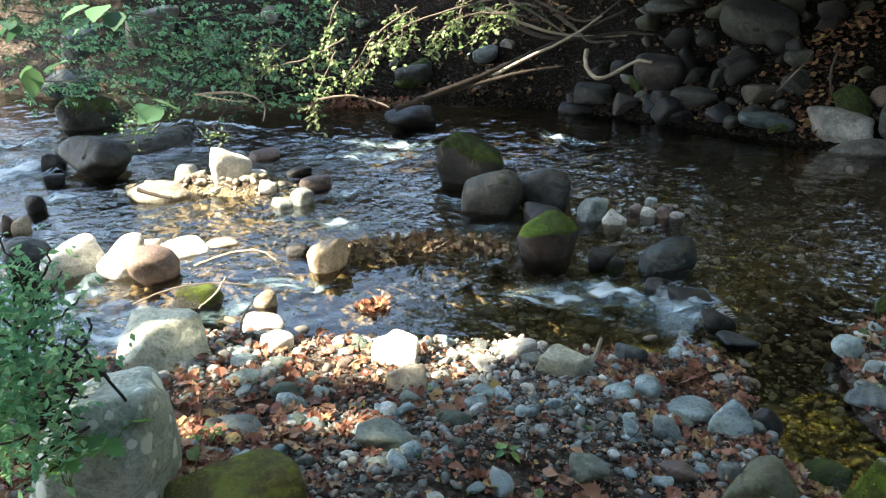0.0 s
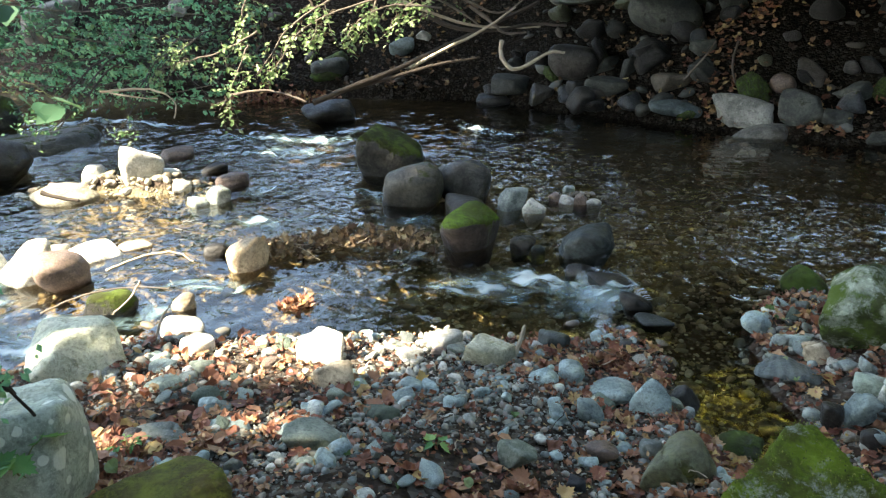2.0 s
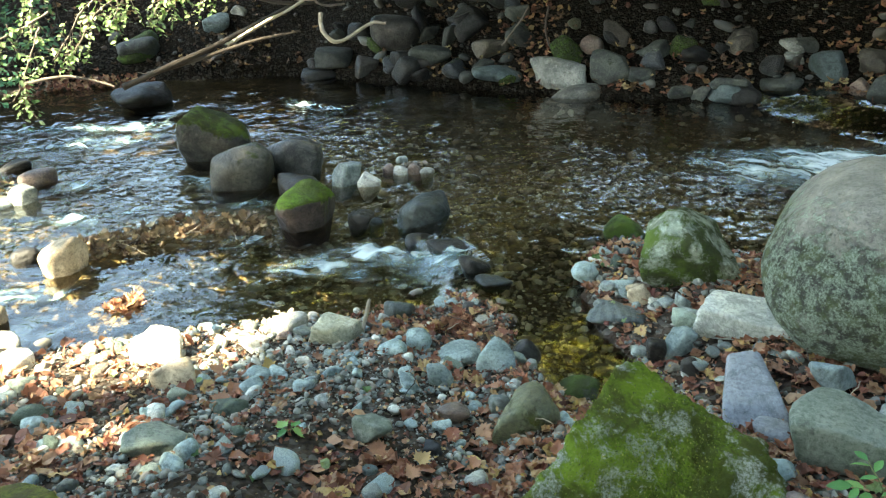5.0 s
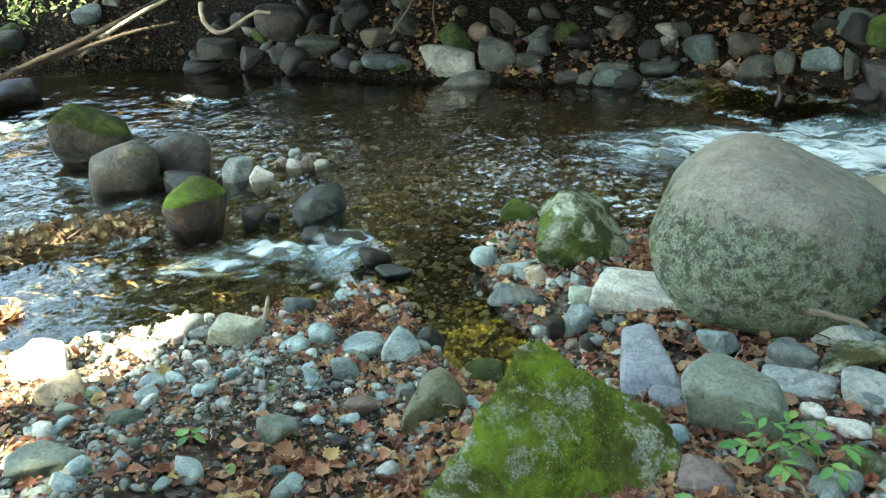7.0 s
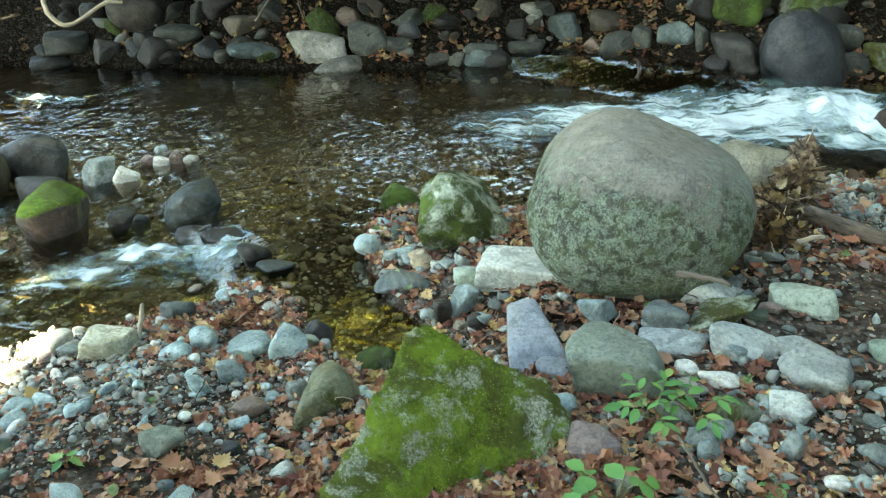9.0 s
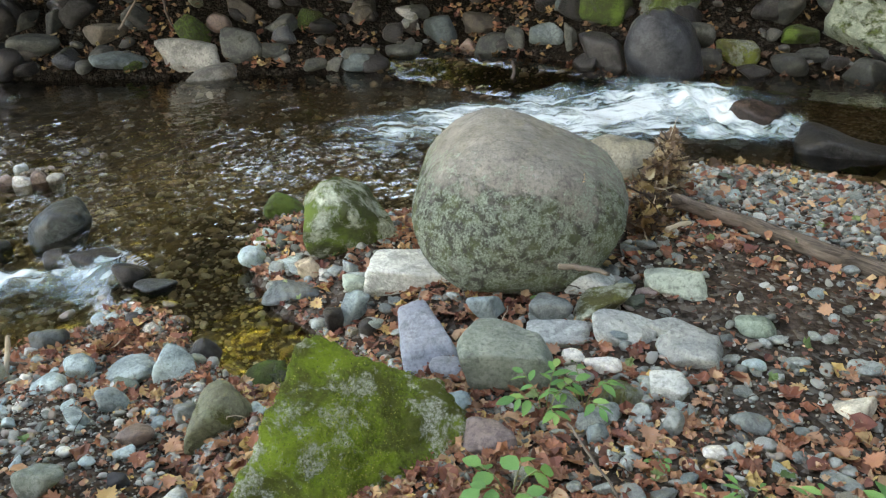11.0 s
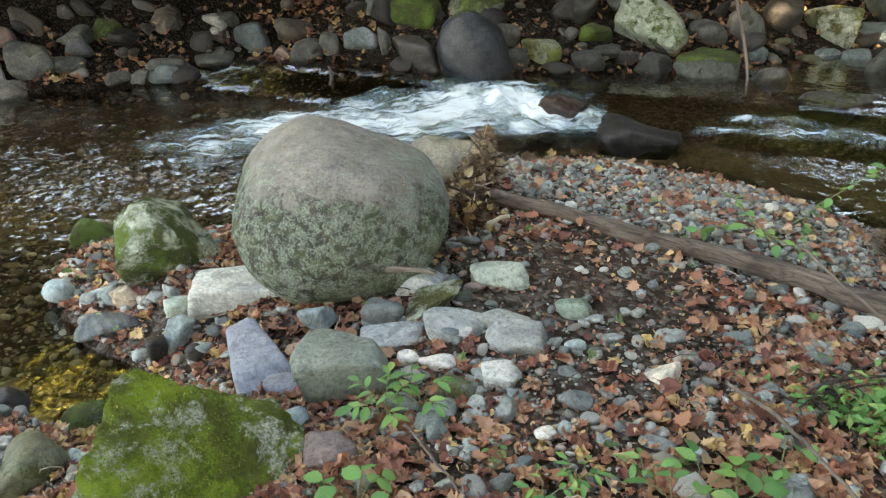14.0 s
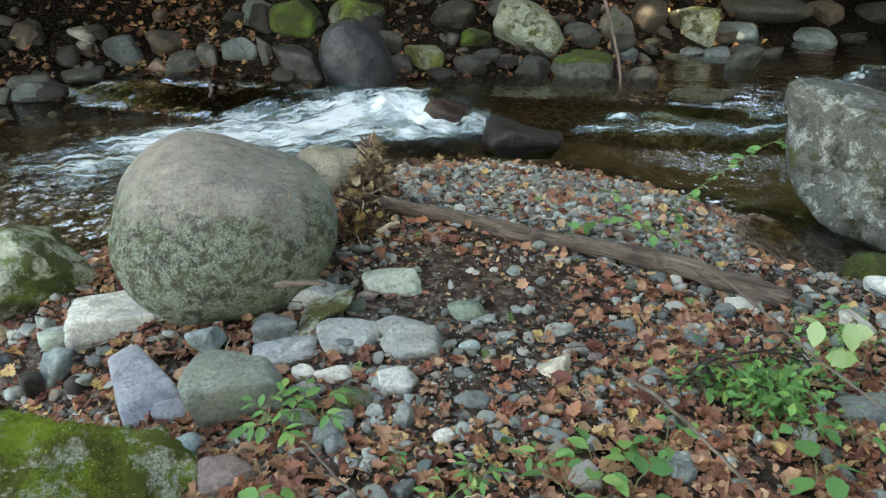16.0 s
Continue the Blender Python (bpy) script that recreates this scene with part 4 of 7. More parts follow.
rock("grey rock of the far bank", 8.284, 1.458, 0.440, 0.371, 0.297, 0.494, -80, "a", "bankgrey", "stone")
rock("pale rounded rock of the far bank", 8.882, 1.245, 0.495, 0.441, 0.353, 0.404, -82, "r", "banktan", "boulder")
rock("small pale rock of the far bank", 8.926, 1.032, 0.358, 0.183, 0.143, 0.177, -83, "a", "banktan", "stone")
rock("mossy rounded rock of the far bank", 9.303, 0.742, 0.387, 0.511, 0.409, 0.427, -85, "a", "mossstone", "boulder")
rock("blue-grey rock of the far bank", 9.641, 0.319, 0.276, 0.528, 0.423, 0.321, -88, "a", "bankblue", "boulder")
rock("blue-grey stone in the far shallows", 8.850, 0.445, 0.144, 0.296, 0.237, 0.235, -87, "a", "bankblue", "stone")
rock("pale grey rock in the far shallows", 8.302, 0.132, 0.242, 0.388, 0.311, 0.314, -89, "a", "bankgrey", "stone", foot=0.28)
rock("grey stone in the far shallows", 9.299, -0.076, 0.124, 0.278, 0.223, 0.228, -90, "a", "bankgrey", "stone")
rock("pale upright rock of the far bank", 11.171, -0.648, 0.408, 0.466, 0.372, 0.364, -93, "a", "banktan", "boulder")
rock("grey rock of the far bank", 11.851, -1.269, 0.380, 0.506, 0.405, 0.331, -96, "a", "bankgrey", "boulder")
rock("long mossy rock of the far bank", 10.554, 0.150, 0.470, 1.288, 1.030, 0.340, -89, "f", "bankgrey", "boulder")
rock("flat stone in the far shallows", 8.863, 0.717, 0.161, 0.288, 0.230, 0.121, -85, "f", "bankblue", "stone")
rock("wet stone in the far shallows", 7.271, 0.972, 0.191, 0.307, 0.246, 0.183, -82, "f", "wet", "stone", foot=0.14)
rock("small grey rock of the far bank", 6.118, 4.736, 0.553, 0.136, 0.109, 0.176, -51, "a", "bankgrey", "stone")
rock("upright grey-green rock of the far bank", 6.214, 4.527, 0.614, 0.261, 0.209, 0.273, -53, "a", "bankblue", "stone")
rock("pale rock of the far bank", 5.375, 5.889, 0.426, 0.320, 0.256, 0.146, -42, "a", "bankwhite", "stone")
rock("tan rock of the far bank", 5.252, 5.758, 0.310, 0.168, 0.135, 0.148, -41, "a", "banktan", "stone")
rock("tan rock of the far bank", 4.938, 6.138, 0.432, 0.256, 0.205, 0.215, -38, "a", "banktan", "stone")
rock("small grey rock lying on the gravel", 6.554, 2.944, 0.347, 0.170, 0.136, 0.094, -65, "a", "bankgrey", "stone")
rock("flat grey rock of the far bank", 6.978, 2.426, 0.277, 0.301, 0.241, 0.126, -70, "f", "bankgrey", "stone")
rock("flat grey stone of the far bank", 10.960, -0.994, 0.129, 0.357, 0.285, 0.176, -95, "f", "bankgrey", "stone")
rock("dark flat stone of the far bank", 10.531, -0.553, 0.172, 0.557, 0.446, 0.275, -93, "f", "bankblue", "boulder")
rock("grey stone of the far bank", 11.054, -1.008, 0.162, 0.323, 0.259, 0.141, -95, "f", "bankgrey", "stone")
# sill of the little fall
rock("dark wet stone forming the little fall's sill", 1.122, 3.434, -0.001, 0.257, 0.154, 0.068, -18, "f", "dark", "stone", foot=0.14)
rock("dark wet stone forming the little fall's sill", 1.160, 3.133, 0.012, 0.169, 0.118, 0.109, -20, "f", "dark", "stone", foot=0.10)
rock("dark wet stone beside the little fall", 1.053, 3.766, -0.085, 0.187, 0.150, 0.050, -16, "f", "dark", "stone", foot=0.14)


# ---- leaves, twigs and loose stones ----
def leaf_mat(name, ramp_stops, rough=0.6, glow=0.35, grain=60.0):
    """Leaf colour that differs from leaf to leaf, with light coming through."""
    n = Nodes(name)
    n.tree.nodes.remove(n.bsdf)
    rnd = n.node("NewGeometry").outputs["Random Per Island"]
    obj = n.node("ObjectInfo").outputs["Random"]
    pick = n.math("FRACT", n.math("ADD", rnd, obj))
    ramp = n.node("ValToRGB", Fac=pick)
    el = ramp.color_ramp.elements
    while len(el) < len(ramp_stops):
        el.new(0.5)
    for e, (p, c) in zip(el, ramp_stops):
        e.position, e.color = p, (*c, 1.0)
    mottle = n.noise(grain, 3.0, 0.7)
    col = n.mix(n.ramp(mottle, 0.35, 0.75, 0.0, 0.55), ramp.outputs[0], n.mix(0.65, ramp.outputs[0], (0.03, 0.02, 0.012)))
    front = n.node("BsdfPrincipled", Base_Color=col, Roughness=rough)
    front.inputs["Specular IOR Level"].default_value = 0.3
    back = n.node("BsdfTranslucent", Color=col)
    both = n.node("MixShader", Fac=glow)
    n.put(both.inputs[1], front.outputs[0])
    n.put(both.inputs[2], back.outputs[0])
    n.put(n.tree.nodes["Material Output"].inputs["Surface"], both.outputs[0])
    return n.mat


DRY = leaf_mat("dry_leaf", [(0.0, (0.10, 0.044, 0.031)), (0.2, (0.27, 0.108, 0.062)), (0.4, (0.38, 0.215, 0.13)), (0.55, (0.13, 0.042, 0.033)), (0.72, (0.30, 0.12, 0.067)), (0.88, (0.46, 0.30, 0.18)), (1.0, (0.46, 0.32, 0.11))], glow=0.1, grain=45.0)
TANLEAF = leaf_mat("bleached_dead_leaf", [(0.0, (0.09, 0.055, 0.035)), (0.4, (0.20, 0.13, 0.075)), (0.8, (0.33, 0.24, 0.14)), (1.0, (0.45, 0.36, 0.22))], glow=0.1, grain=45.0)
RUSSET = leaf_mat("russet_dead_leaf", [(0.0, (0.07, 0.03, 0.022)), (0.4, (0.17, 0.07, 0.042)), (0.8, (0.25, 0.12, 0.065)), (1.0, (0.36, 0.24, 0.10))], glow=0.1, grain=45.0)
# dark dead leaves; on the far bank their darkness stands for shade
DARKLEAF = leaf_mat("dark_dead_leaf", [(0.0, (0.035, 0.022, 0.015)), (0.4, (0.08, 0.045, 0.025)), (0.75, (0.15, 0.085, 0.04)), (0.95, (0.28, 0.19, 0.08)), (1.0, (0.35, 0.28, 0.14))], glow=0.05, grain=45.0)
BRIGHT = leaf_mat("sunny_leaf", [(0.0, (0.08, 0.15, 0.05)), (0.4, (0.14, 0.22, 0.08)), (0.75, (0.22, 0.30, 0.13)), (1.0, (0.34, 0.40, 0.22))])
GREEN = leaf_mat("shrub_leaf", [(0.0, (0.03, 0.085, 0.045)), (0.4, (0.055, 0.15, 0.075)), (0.75, (0.10, 0.20, 0.085)), (1.0, (0.17, 0.26, 0.10))])
PLANT = leaf_mat("herb_leaf", [(0.0, (0.07, 0.20, 0.06)), (0.5, (0.12, 0.30, 0.09)), (0.9, (0.18, 0.36, 0.10)), (1.0, (0.30, 0.42, 0.14))], glow=0.3)
AUTUMN = leaf_mat("crown_leaf", [(0.0, (0.36, 0.38, 0.07)), (0.35, (0.52, 0.52, 0.12)), (0.7, (0.70, 0.66, 0.22)), (1.0, (0.80, 0.76, 0.42))], glow=0.75)
CROWN = leaf_mat("green_crown_leaf", [(0.0, (0.03, 0.07, 0.02)), (0.5, (0.07, 0.12, 0.03)), (1.0, (0.16, 0.19, 0.04))], glow=0.4)


def wood_mat(name, pale, deep, rough=0.85):
    n = Nodes(name)
    n.spread()
    grain = n.noise(40.0, 5.0, 0.7, 1.0, (1.0, 1.0, 0.12))
    spot = n.noise(6.0, 4.0, 0.6)
    base = n.mix(n.ramp(grain, 0.3, 0.7), deep, pale)
    base = n.mix(n.ramp(spot, 0.45, 0.75, 0.0, 0.6), base, tuple(c * 0.5 for c in deep))
    return n.out(base, rough, n.bump(grain, 0.8, 0.008), 0.25)


BARK = wood_mat("grey_bark", (0.17, 0.14, 0.11), (0.07, 0.055, 0.045))
LOGWOOD = wood_mat("weathered_log", (0.17, 0.135, 0.105), (0.035, 0.027, 0.021))
PALEWOOD = wood_mat("bleached_wood", (0.48, 0.41, 0.31), (0.27, 0.22, 0.16))
DARKWOOD = wood_mat("dark_root", (0.07, 0.056, 0.045), (0.028, 0.022, 0.018))


def outline_leaf(kind):
    """A leaf of unit length along y from its stalk: points and faces. maple: five lobes, curled; oval: folded along its rib; quad: a plain folded leaf."""
    if kind == "maple":
        half = [(0.10, -0.03), (0.26, -0.10), (0.24, 0.04), (0.44, 0.10), (0.34, 0.20), (0.56, 0.40), (0.36, 0.40), (0.30, 0.46), (0.34, 0.64), (0.20, 0.60), (0.20, 0.80), (0.10, 0.78)]
        rim = [(0, 0)] + half + [(0, 1.0)] + [(-a * 0.93, b * 0.97) for a, b in half[::-1]]
        pts = [(a, b, 0.5 * a * a + 0.16 * (b - 0.4) ** 2) for a, b in rim] + [(0, 0.36, -0.05)]
        n = len(rim)
        return np.array(pts), [(n, i, (i + 1) % n) for i in range(n)]
    if kind == "crumple":  # a dead leaf, rolled and folded, its lobes shrunk together
        turn = np.arange(14) * 2 * np.pi / 14
        reach = np.array([0.50, 0.44, 0.55, 0.40, 0.46, 0.36, 0.50, 0.42, 0.52, 0.37, 0.45, 0.41, 0.56, 0.46])
        x, y = np.sin(turn) * reach * 0.85, 0.5 - np.cos(turn) * reach
        pts = [(a, b, 0.9 * a * a + 0.10 * math.sin(7 * b + 5 * a)) for a, b in zip(x, y)] + [(a * 0.5, 0.5 + (b - 0.5) * 0.5, 0.12 * math.sin(9 * a + 4 * b)) for a, b in zip(x[::2], y[::2])] + [(0, 0.5, -0.04)]
        ring = [(i, (i + 1) % 14, 14 + (i // 2 + i % 2) % 7, 14 + i // 2) if i % 2 else (i, i + 1, 14 + i // 2) for i in range(14)]
        return np.array(pts), ring + [(14 + i, 14 + (i + 1) % 7, 21) for i in range(7)]
    if kind == "oval":
        pts = [(0, 0, 0), (0.20, 0.18, 0.05), (0.30, 0.45, 0.06), (0.20, 0.75, 0.02), (0, 1.0, -0.10), (-0.20, 0.75, 0.02), (-0.30, 0.45, 0.06), (-0.20, 0.18, 0.05), (0, 0.45, -0.01), (0, 0.75, -0.04)]
        return np.array(pts), [(0, 1, 2, 8), (8, 2, 3, 9), (9, 3, 4), (0, 8, 6, 7), (8, 9, 5, 6), (9, 4, 5)]
    pts = [(0, 0, 0), (0.27, 0.5, 0.08), (0, 1.0, -0.06), (-0.27, 0.5, 0.08)]
    return np.array(pts), [(0, 1, 2), (0, 2, 3)]


def turns(rng, n, tilt):
    """n random rotations: any heading, lying within about tilt radians of flat."""
    yaw, a, b = rng.uniform(0, 2 * np.pi, n), rng.normal(0, tilt, n), rng.normal(0, tilt, n)
    cy, sy, ca, sa, cb, sb = np.cos(yaw), np.sin(yaw), np.cos(a), np.sin(a), np.cos(b), np.sin(b)
    z, o = np.zeros(n), np.ones(n)
    rz = np.array([[cy, -sy, z], [sy, cy, z], [z, z, o]])
    rx = np.array([[o, z, z], [z, ca, -sa], [z, sa, ca]])
    ry = np.array([[cb, z, sb], [z, o, z], [-sb, z, cb]])
    return np.einsum("ijn,jkn,kln->nil", rz, rx, ry)


def swarm(name, base, faces, places, rot, size, material, label, category, kind="stuff", smooth=False, parent=None):
    """Many copies of one small shape in one mesh."""
    n, m = len(places), len(base)
    size = np.asarray(size, float)
    size = size[:, None] * np.ones((1, 3)) if size.ndim == 1 else size
    co = np.einsum("nij,nmj->nmi", rot, base[None] * size[:, None]) + np.asarray(places)[:, None]
    allf = []
    for f in faces:
        allf.append(np.asarray(f)[None] + (np.arange(n) * m)[:, None])
    me = bpy.data.meshes.new(name)
    me.from_pydata(co.reshape(-1, 3).tolist(), [], [t for f in allf for t in f.tolist()])
    me.polygons.foreach_set("use_smooth", np.full(len(me.polygons), smooth))
    me.materials.append(material)
    ob = new(name, me)
    if parent is not None:
        ob.parent = parent
        return tagged(ob, kind=kind)
    return tagged(ob, label, category, kind=kind)


def scatter(rng, count, x0, x1, y0, y1, accept):
    """Random places in a rectangle that accept(x, y) (0 to 1) lets through."""
    xs, ys = [], []
    while len(xs) < count:
        x, y = rng.uniform(x0, x1, count), rng.uniform(y0, y1, count)
        ok = rng.uniform(0, 1, count) < accept(x, y)
        xs.extend(x[ok]), ys.extend(y[ok])
    return np.array(xs[:count]), np.array(ys[:count])


def pipe(points, r0, r1, sides=7, wobble=0.0, seed=1):
    """A tapered round branch along smoothed points: vertices and faces."""
    rng = np.random.default_rng(seed)
    p = np.array(points, float)
    for _ in range(2):
        q = np.empty((2 * len(p) - 2, 3))
        q[0::2], q[1::2] = p[:-1] * 0.75 + p[1:] * 0.25, p[:-1] * 0.25 + p[1:] * 0.75
        p = np.vstack([p[:1], q, p[-1:]])
    n = len(p)
    p[1:-1] += rng.normal(0, wobble, (n - 2, 3))
    tan = np.gradient(p, axis=0)
    tan /= np.linalg.norm(tan, axis=1)[:, None] + 1e-9
    side = np.cross(tan, (0.93, 0.31, 0.17))
    side /= np.linalg.norm(side, axis=1)[:, None] + 1e-9
    upv = np.cross(side, tan)
    ang = np.arange(sides) * 2 * np.pi / sides
    rad = np.linspace(r0, r1, n) * (1 + 0.10 * np.sin(np.arange(n) * 0.9 + seed) * np.sin(np.arange(n) * 0.37))
    ring = rad[:, None, None] * (np.cos(ang)[None, :, None] * side[:, None] + np.sin(ang)[None, :, None] * upv[:, None]) * (rng.uniform(0.86, 1.14, sides)[None] * rng.uniform(0.97, 1.03, (n, sides)))[..., None]
    co = (p[:, None] + ring).reshape(-1, 3)
    faces = [(i * sides + j, i * sides + (j + 1) % sides, (i + 1) * sides + (j + 1) % sides, (i + 1) * sides + j) for i in range(n - 1) for j in range(sides)]
    faces += [tuple(range(sides))[::-1], tuple((n - 1) * sides + j for j in range(sides))]
    return co, faces


PIPE_SEED = [7]


def branch(name, label, category, points, r0, r1, material, parent=None, group="", wobble=0.002, sides=7):
    PIPE_SEED[0] += 1
    turn = Matrix.Identity(4)
    if parent is None:  # its grain runs along its own z axis
        turn = Matrix.Translation(points[0]) @ (Vector(points[-1]) - Vector(points[0])).to_track_quat("Z", "Y").to_matrix().to_4x4()
        back = turn.inverted()
        points = [tuple(back @ Vector(p)) for p in points]
    v, f = pipe(points, r0, r1, sides, wobble, PIPE_SEED[0])
    me = bpy.data.meshes.new(name)
    me.from_pydata(v.tolist(), [], f)
    me.polygons.foreach_set("use_smooth", np.full(len(f), True))
    me.materials.append(material)
    ob = new(name, me)
    if parent is not None:
        ob.parent = parent
        return ob
    ob.matrix_world = turn
    return tagged(ob, label, category, group)


LEAF_MESHES = {}


def leaf_object(name, kind, place, rot, size, material, parent=None, wide=1.0):
    """One leaf as an object of its own, on shared mesh data."""
    key = (kind, material.name)
    if key not in LEAF_MESHES:
        v, f = outline_leaf(kind)
        LEAF_MESHES[key] = bpy.data.meshes.new(name)
        LEAF_MESHES[key].from_pydata(v.tolist(), [], f)
        LEAF_MESHES[key].polygons.foreach_set("use_smooth", np.full(len(f), kind == "oval"))
        LEAF_MESHES[key].materials.append(material)
    ob = new(name, LEAF_MESHES[key])
    ob.matrix_world = Matrix.LocRotScale(place, rot, (size * wide, size, size))
    if parent is not None:
        ob.parent = parent
    return ob


def herb(label, x, y, spread, height, leaves, size, seed, material=None, kind="oval", base=None, name="herb", wide=1.0, stalks=4, category="plant"):
    """A low plant: stalks from one root, with single leaves along and at the ends of them."""
    rng = np.random.default_rng(seed)
    material = material or PLANT
    z = float(ground_z(x, y)) if base is None else base
    root = tagged(new(name), label, category, "wild plants of the bank")
    root.location = (x, y, z)
    left = leaves
    for s in range(stalks):
        a = 2 * math.pi * (s + rng.uniform(0, 0.7)) / stalks
        reach = spread * rng.uniform(0.6, 1.0)
        tip = Vector((reach * math.cos(a), reach * math.sin(a), height * rng.uniform(0.7, 1.05)))
        mid = Vector((tip.x * 0.35, tip.y * 0.35, tip.z * 0.75))
        branch("stem", "", "", [(0, 0, -0.02), tuple(mid), tuple(tip)], 0.0025, 0.0012, STALK, root, sides=5)
        here = max(1, left // (stalks - s))
        left -= here
        for k in range(here):
            u = 0.35 + 0.65 * (k + 1) / here
            p = mid.lerp(tip, (u - 0.3) / 0.7)
            side = (-1) ** k * (0.95 if k < here - 1 else 0.0)
            rot = Euler((rng.normal(-0.15, 0.25), rng.normal(0, 0.25), a - math.pi / 2 + side + rng.normal(0, 0.2)))
            leaf_object("leaf", kind, p, rot, size * rng.uniform(0.7, 1.1), material, root, wide)
    return root


def stalk_mat():
    n = Nodes("green_stalk")
    return n.out(n.mix(n.noise(30.0), (0.10, 0.16, 0.05), (0.17, 0.15, 0.07)), 0.7)


STALK = stalk_mat()


# ---- gravel, litter ----
GRAVEL = stone_mat("mixed_gravel", (0.25, 0.27, 0.245), (0.11, 0.125, 0.115), island=True)
BEDSTONE = stone_mat("brown_bed_stone", (0.19, 0.155, 0.105), (0.12, 0.098, 0.066), island=True, rough=0.5)
SHOALSTONE = stone_mat("tan_shoal_stone", (0.33, 0.285, 0.21), (0.20, 0.17, 0.12), island=True)
# rubble colour lowered: the shade of the far bank is in it
BANKSTONE = stone_mat("shaded_bank_stone", (0.06, 0.06, 0.05), (0.022, 0.022, 0.019), island=True)


def puddle(x, y):
    """Below 1 inside the muddy inlet beside the right-hand boulder."""
    return np.hypot((x - 4.02) / 0.52, (y + 0.30 - 0.25 * (x - 4.0)) / 0.24) + 0.16 * bumps(x, y, 7, 3)


def on_land(x, y):
    return (puddle(x, y) > 0.9) & (~in_stream(x, y))


def pebbles(name, label, count, box, accept, small, large, material, seed, level=2, sink=0.25, fine=0.019):
    """Loose stones, in four different shapes."""
    for k in range(4):
        r = np.random.default_rng(seed * 10 + k)
        n = count // 4
        x, y = scatter(r, n, *box, accept)
        size = small * (large / small) ** (r.uniform(0, 1, n) ** 3.2)
        shape = np.stack([size * r.uniform(0.8, 1.4, n), size * r.uniform(0.7, 1.0, n), size * r.uniform(0.4, 0.75, n)], 1) / 2
        z = ground_z(x, y) + shape[:, 2] * (1 - 2 * sink)
        turn, tiny = turns(r, n, 0.35), size < fine
        for part_of, lev in ((tiny, 1), (~tiny, level)):
            if part_of.any():
                base, faces = rock_points("arfr"[k], seed * 10 + k, lev)
                swarm(name, base, faces, np.stack([x, y, z], 1)[part_of], turn[part_of], shape[part_of], material, label, "gravel", smooth=True)


def bar_left(x, y):
    return (on_land(x, y) & (shore_distance(x, y, NEAR_SHORE) < 2.2)) * np.clip(0.35 + 0.65 * bumps(x, y, 4.3, 2) + 0.5 * step(x, -0.2, 0.9), 0.05, 1)


def bar_right(x, y):
    return on_land(x, y) * np.clip(0.25 + 0.9 * step(x, 2.9, 3.6) + 0.4 * bumps(x, y, 3.7, 6), 0.08, 1)


def mud_material():
    n = Nodes("wet_mud")
    silt = n.noise(14.0, 5.0, 0.7, 0.5)
    base = n.mix(n.ramp(silt, 0.3, 0.7), (0.075, 0.05, 0.034), (0.15, 0.105, 0.075))
    return n.out(base, n.ramp(silt, 0.3, 0.7, 0.12, 0.4), n.bump(silt, 0.3, 0.006), 0.4)


mud = grid_mesh("mud", np.linspace(3.3, 4.8, 61), np.linspace(-0.9, 0.3, 49), lambda x, y: ground_z(x, y) + 0.014 - 0.03 * step(puddle(x, y), 0.8, 1.15), mud_material(), lambda x, y: puddle(x, y) < 1.15)
tagged(mud, "wet brown mud of a little inlet in the gravel", "mud", kind="structure")
pebbles("gravel", "grey and blue river gravel on the bank", 17000, (-2.2, 1.5, 0.9, 3.3), bar_left, 0.007, 0.040, GRAVEL, 21)
pebbles("gravel", "grey river gravel between dry leaves", 13000, (1.3, 4.6, -1.2, 3.1), bar_right, 0.010, 0.050, GRAVEL, 22)
pebbles("gravel", "clean grey pebbles of the gravel bar", 3000, (2.9, 4.55, -0.1, 2.1), lambda x, y: on_land(x, y) * step(x - 0.25 * (y - 1), 2.9, 3.7), 0.014, 0.05, GRAVEL, 23)
pebbles("bed_stones", "brown stones on the stream bed", 6000, (-3.0, 6.0, 2.0, 6.5), lambda x, y: in_stream(x, y) * 1.0, 0.02, 0.10, BEDSTONE, 24, sink=0.5, fine=0.06)
pebbles("bed_stones", "tan pebbles under the shallow water", 6000, (-0.6, 3.4, 1.8, 4.8), lambda x, y: in_stream(x, y) * 1.0, 0.014, 0.055, SHOALSTONE, 44, sink=0.5, fine=0.04)
pebbles("gravel", "tan sunlit gravel of the stream islet", 480, (-3.2, -0.9, 5.3, 6.2), lambda x, y: np.exp(-(((x + 2.1) / 0.75) ** 2 + ((y - 5.78) / 0.26) ** 2)), 0.02, 0.12, SHOALSTONE, 29, 3, 0.35)
pebbles("gravel", "brown gravel of a mid-stream shoal", 500, (0.7, 1.9, 3.8, 5.4), lambda x, y: np.exp(-(((x - 1.3) / 0.36) ** 2 + ((y - 5.0) / 0.2) ** 2)) + 0.7 * np.exp(-(((x - 1.1) / 0.3) ** 2 + ((y - 4.2) / 0.2) ** 2)), 0.02, 0.07, BEDSTONE, 30)
pebbles("bank_rubble", "shade-darkened rubble stones on the far bank", 560, (-1.5, 11, 0.2, 10.5), lambda x, y: ((shore_distance(x, y, FAR_SHORE) < 2.6) & ~in_stream(x, y) & (y > 0) & (x + y > 6)) * np.clip(0.5 + 0.8 * bumps(x, y, 2.2, 9), 0.05, 1), 0.04, 0.20, BANKSTONE, 25, 2, 0.2)
pebbles("edge_stones", "small grey stones along the water's edge", 72, (-1.6, 1.3, 1.8, 3.2), lambda x, y: bar_left(x, y), 0.045, 0.085, STONES["blue"], 26, 3)
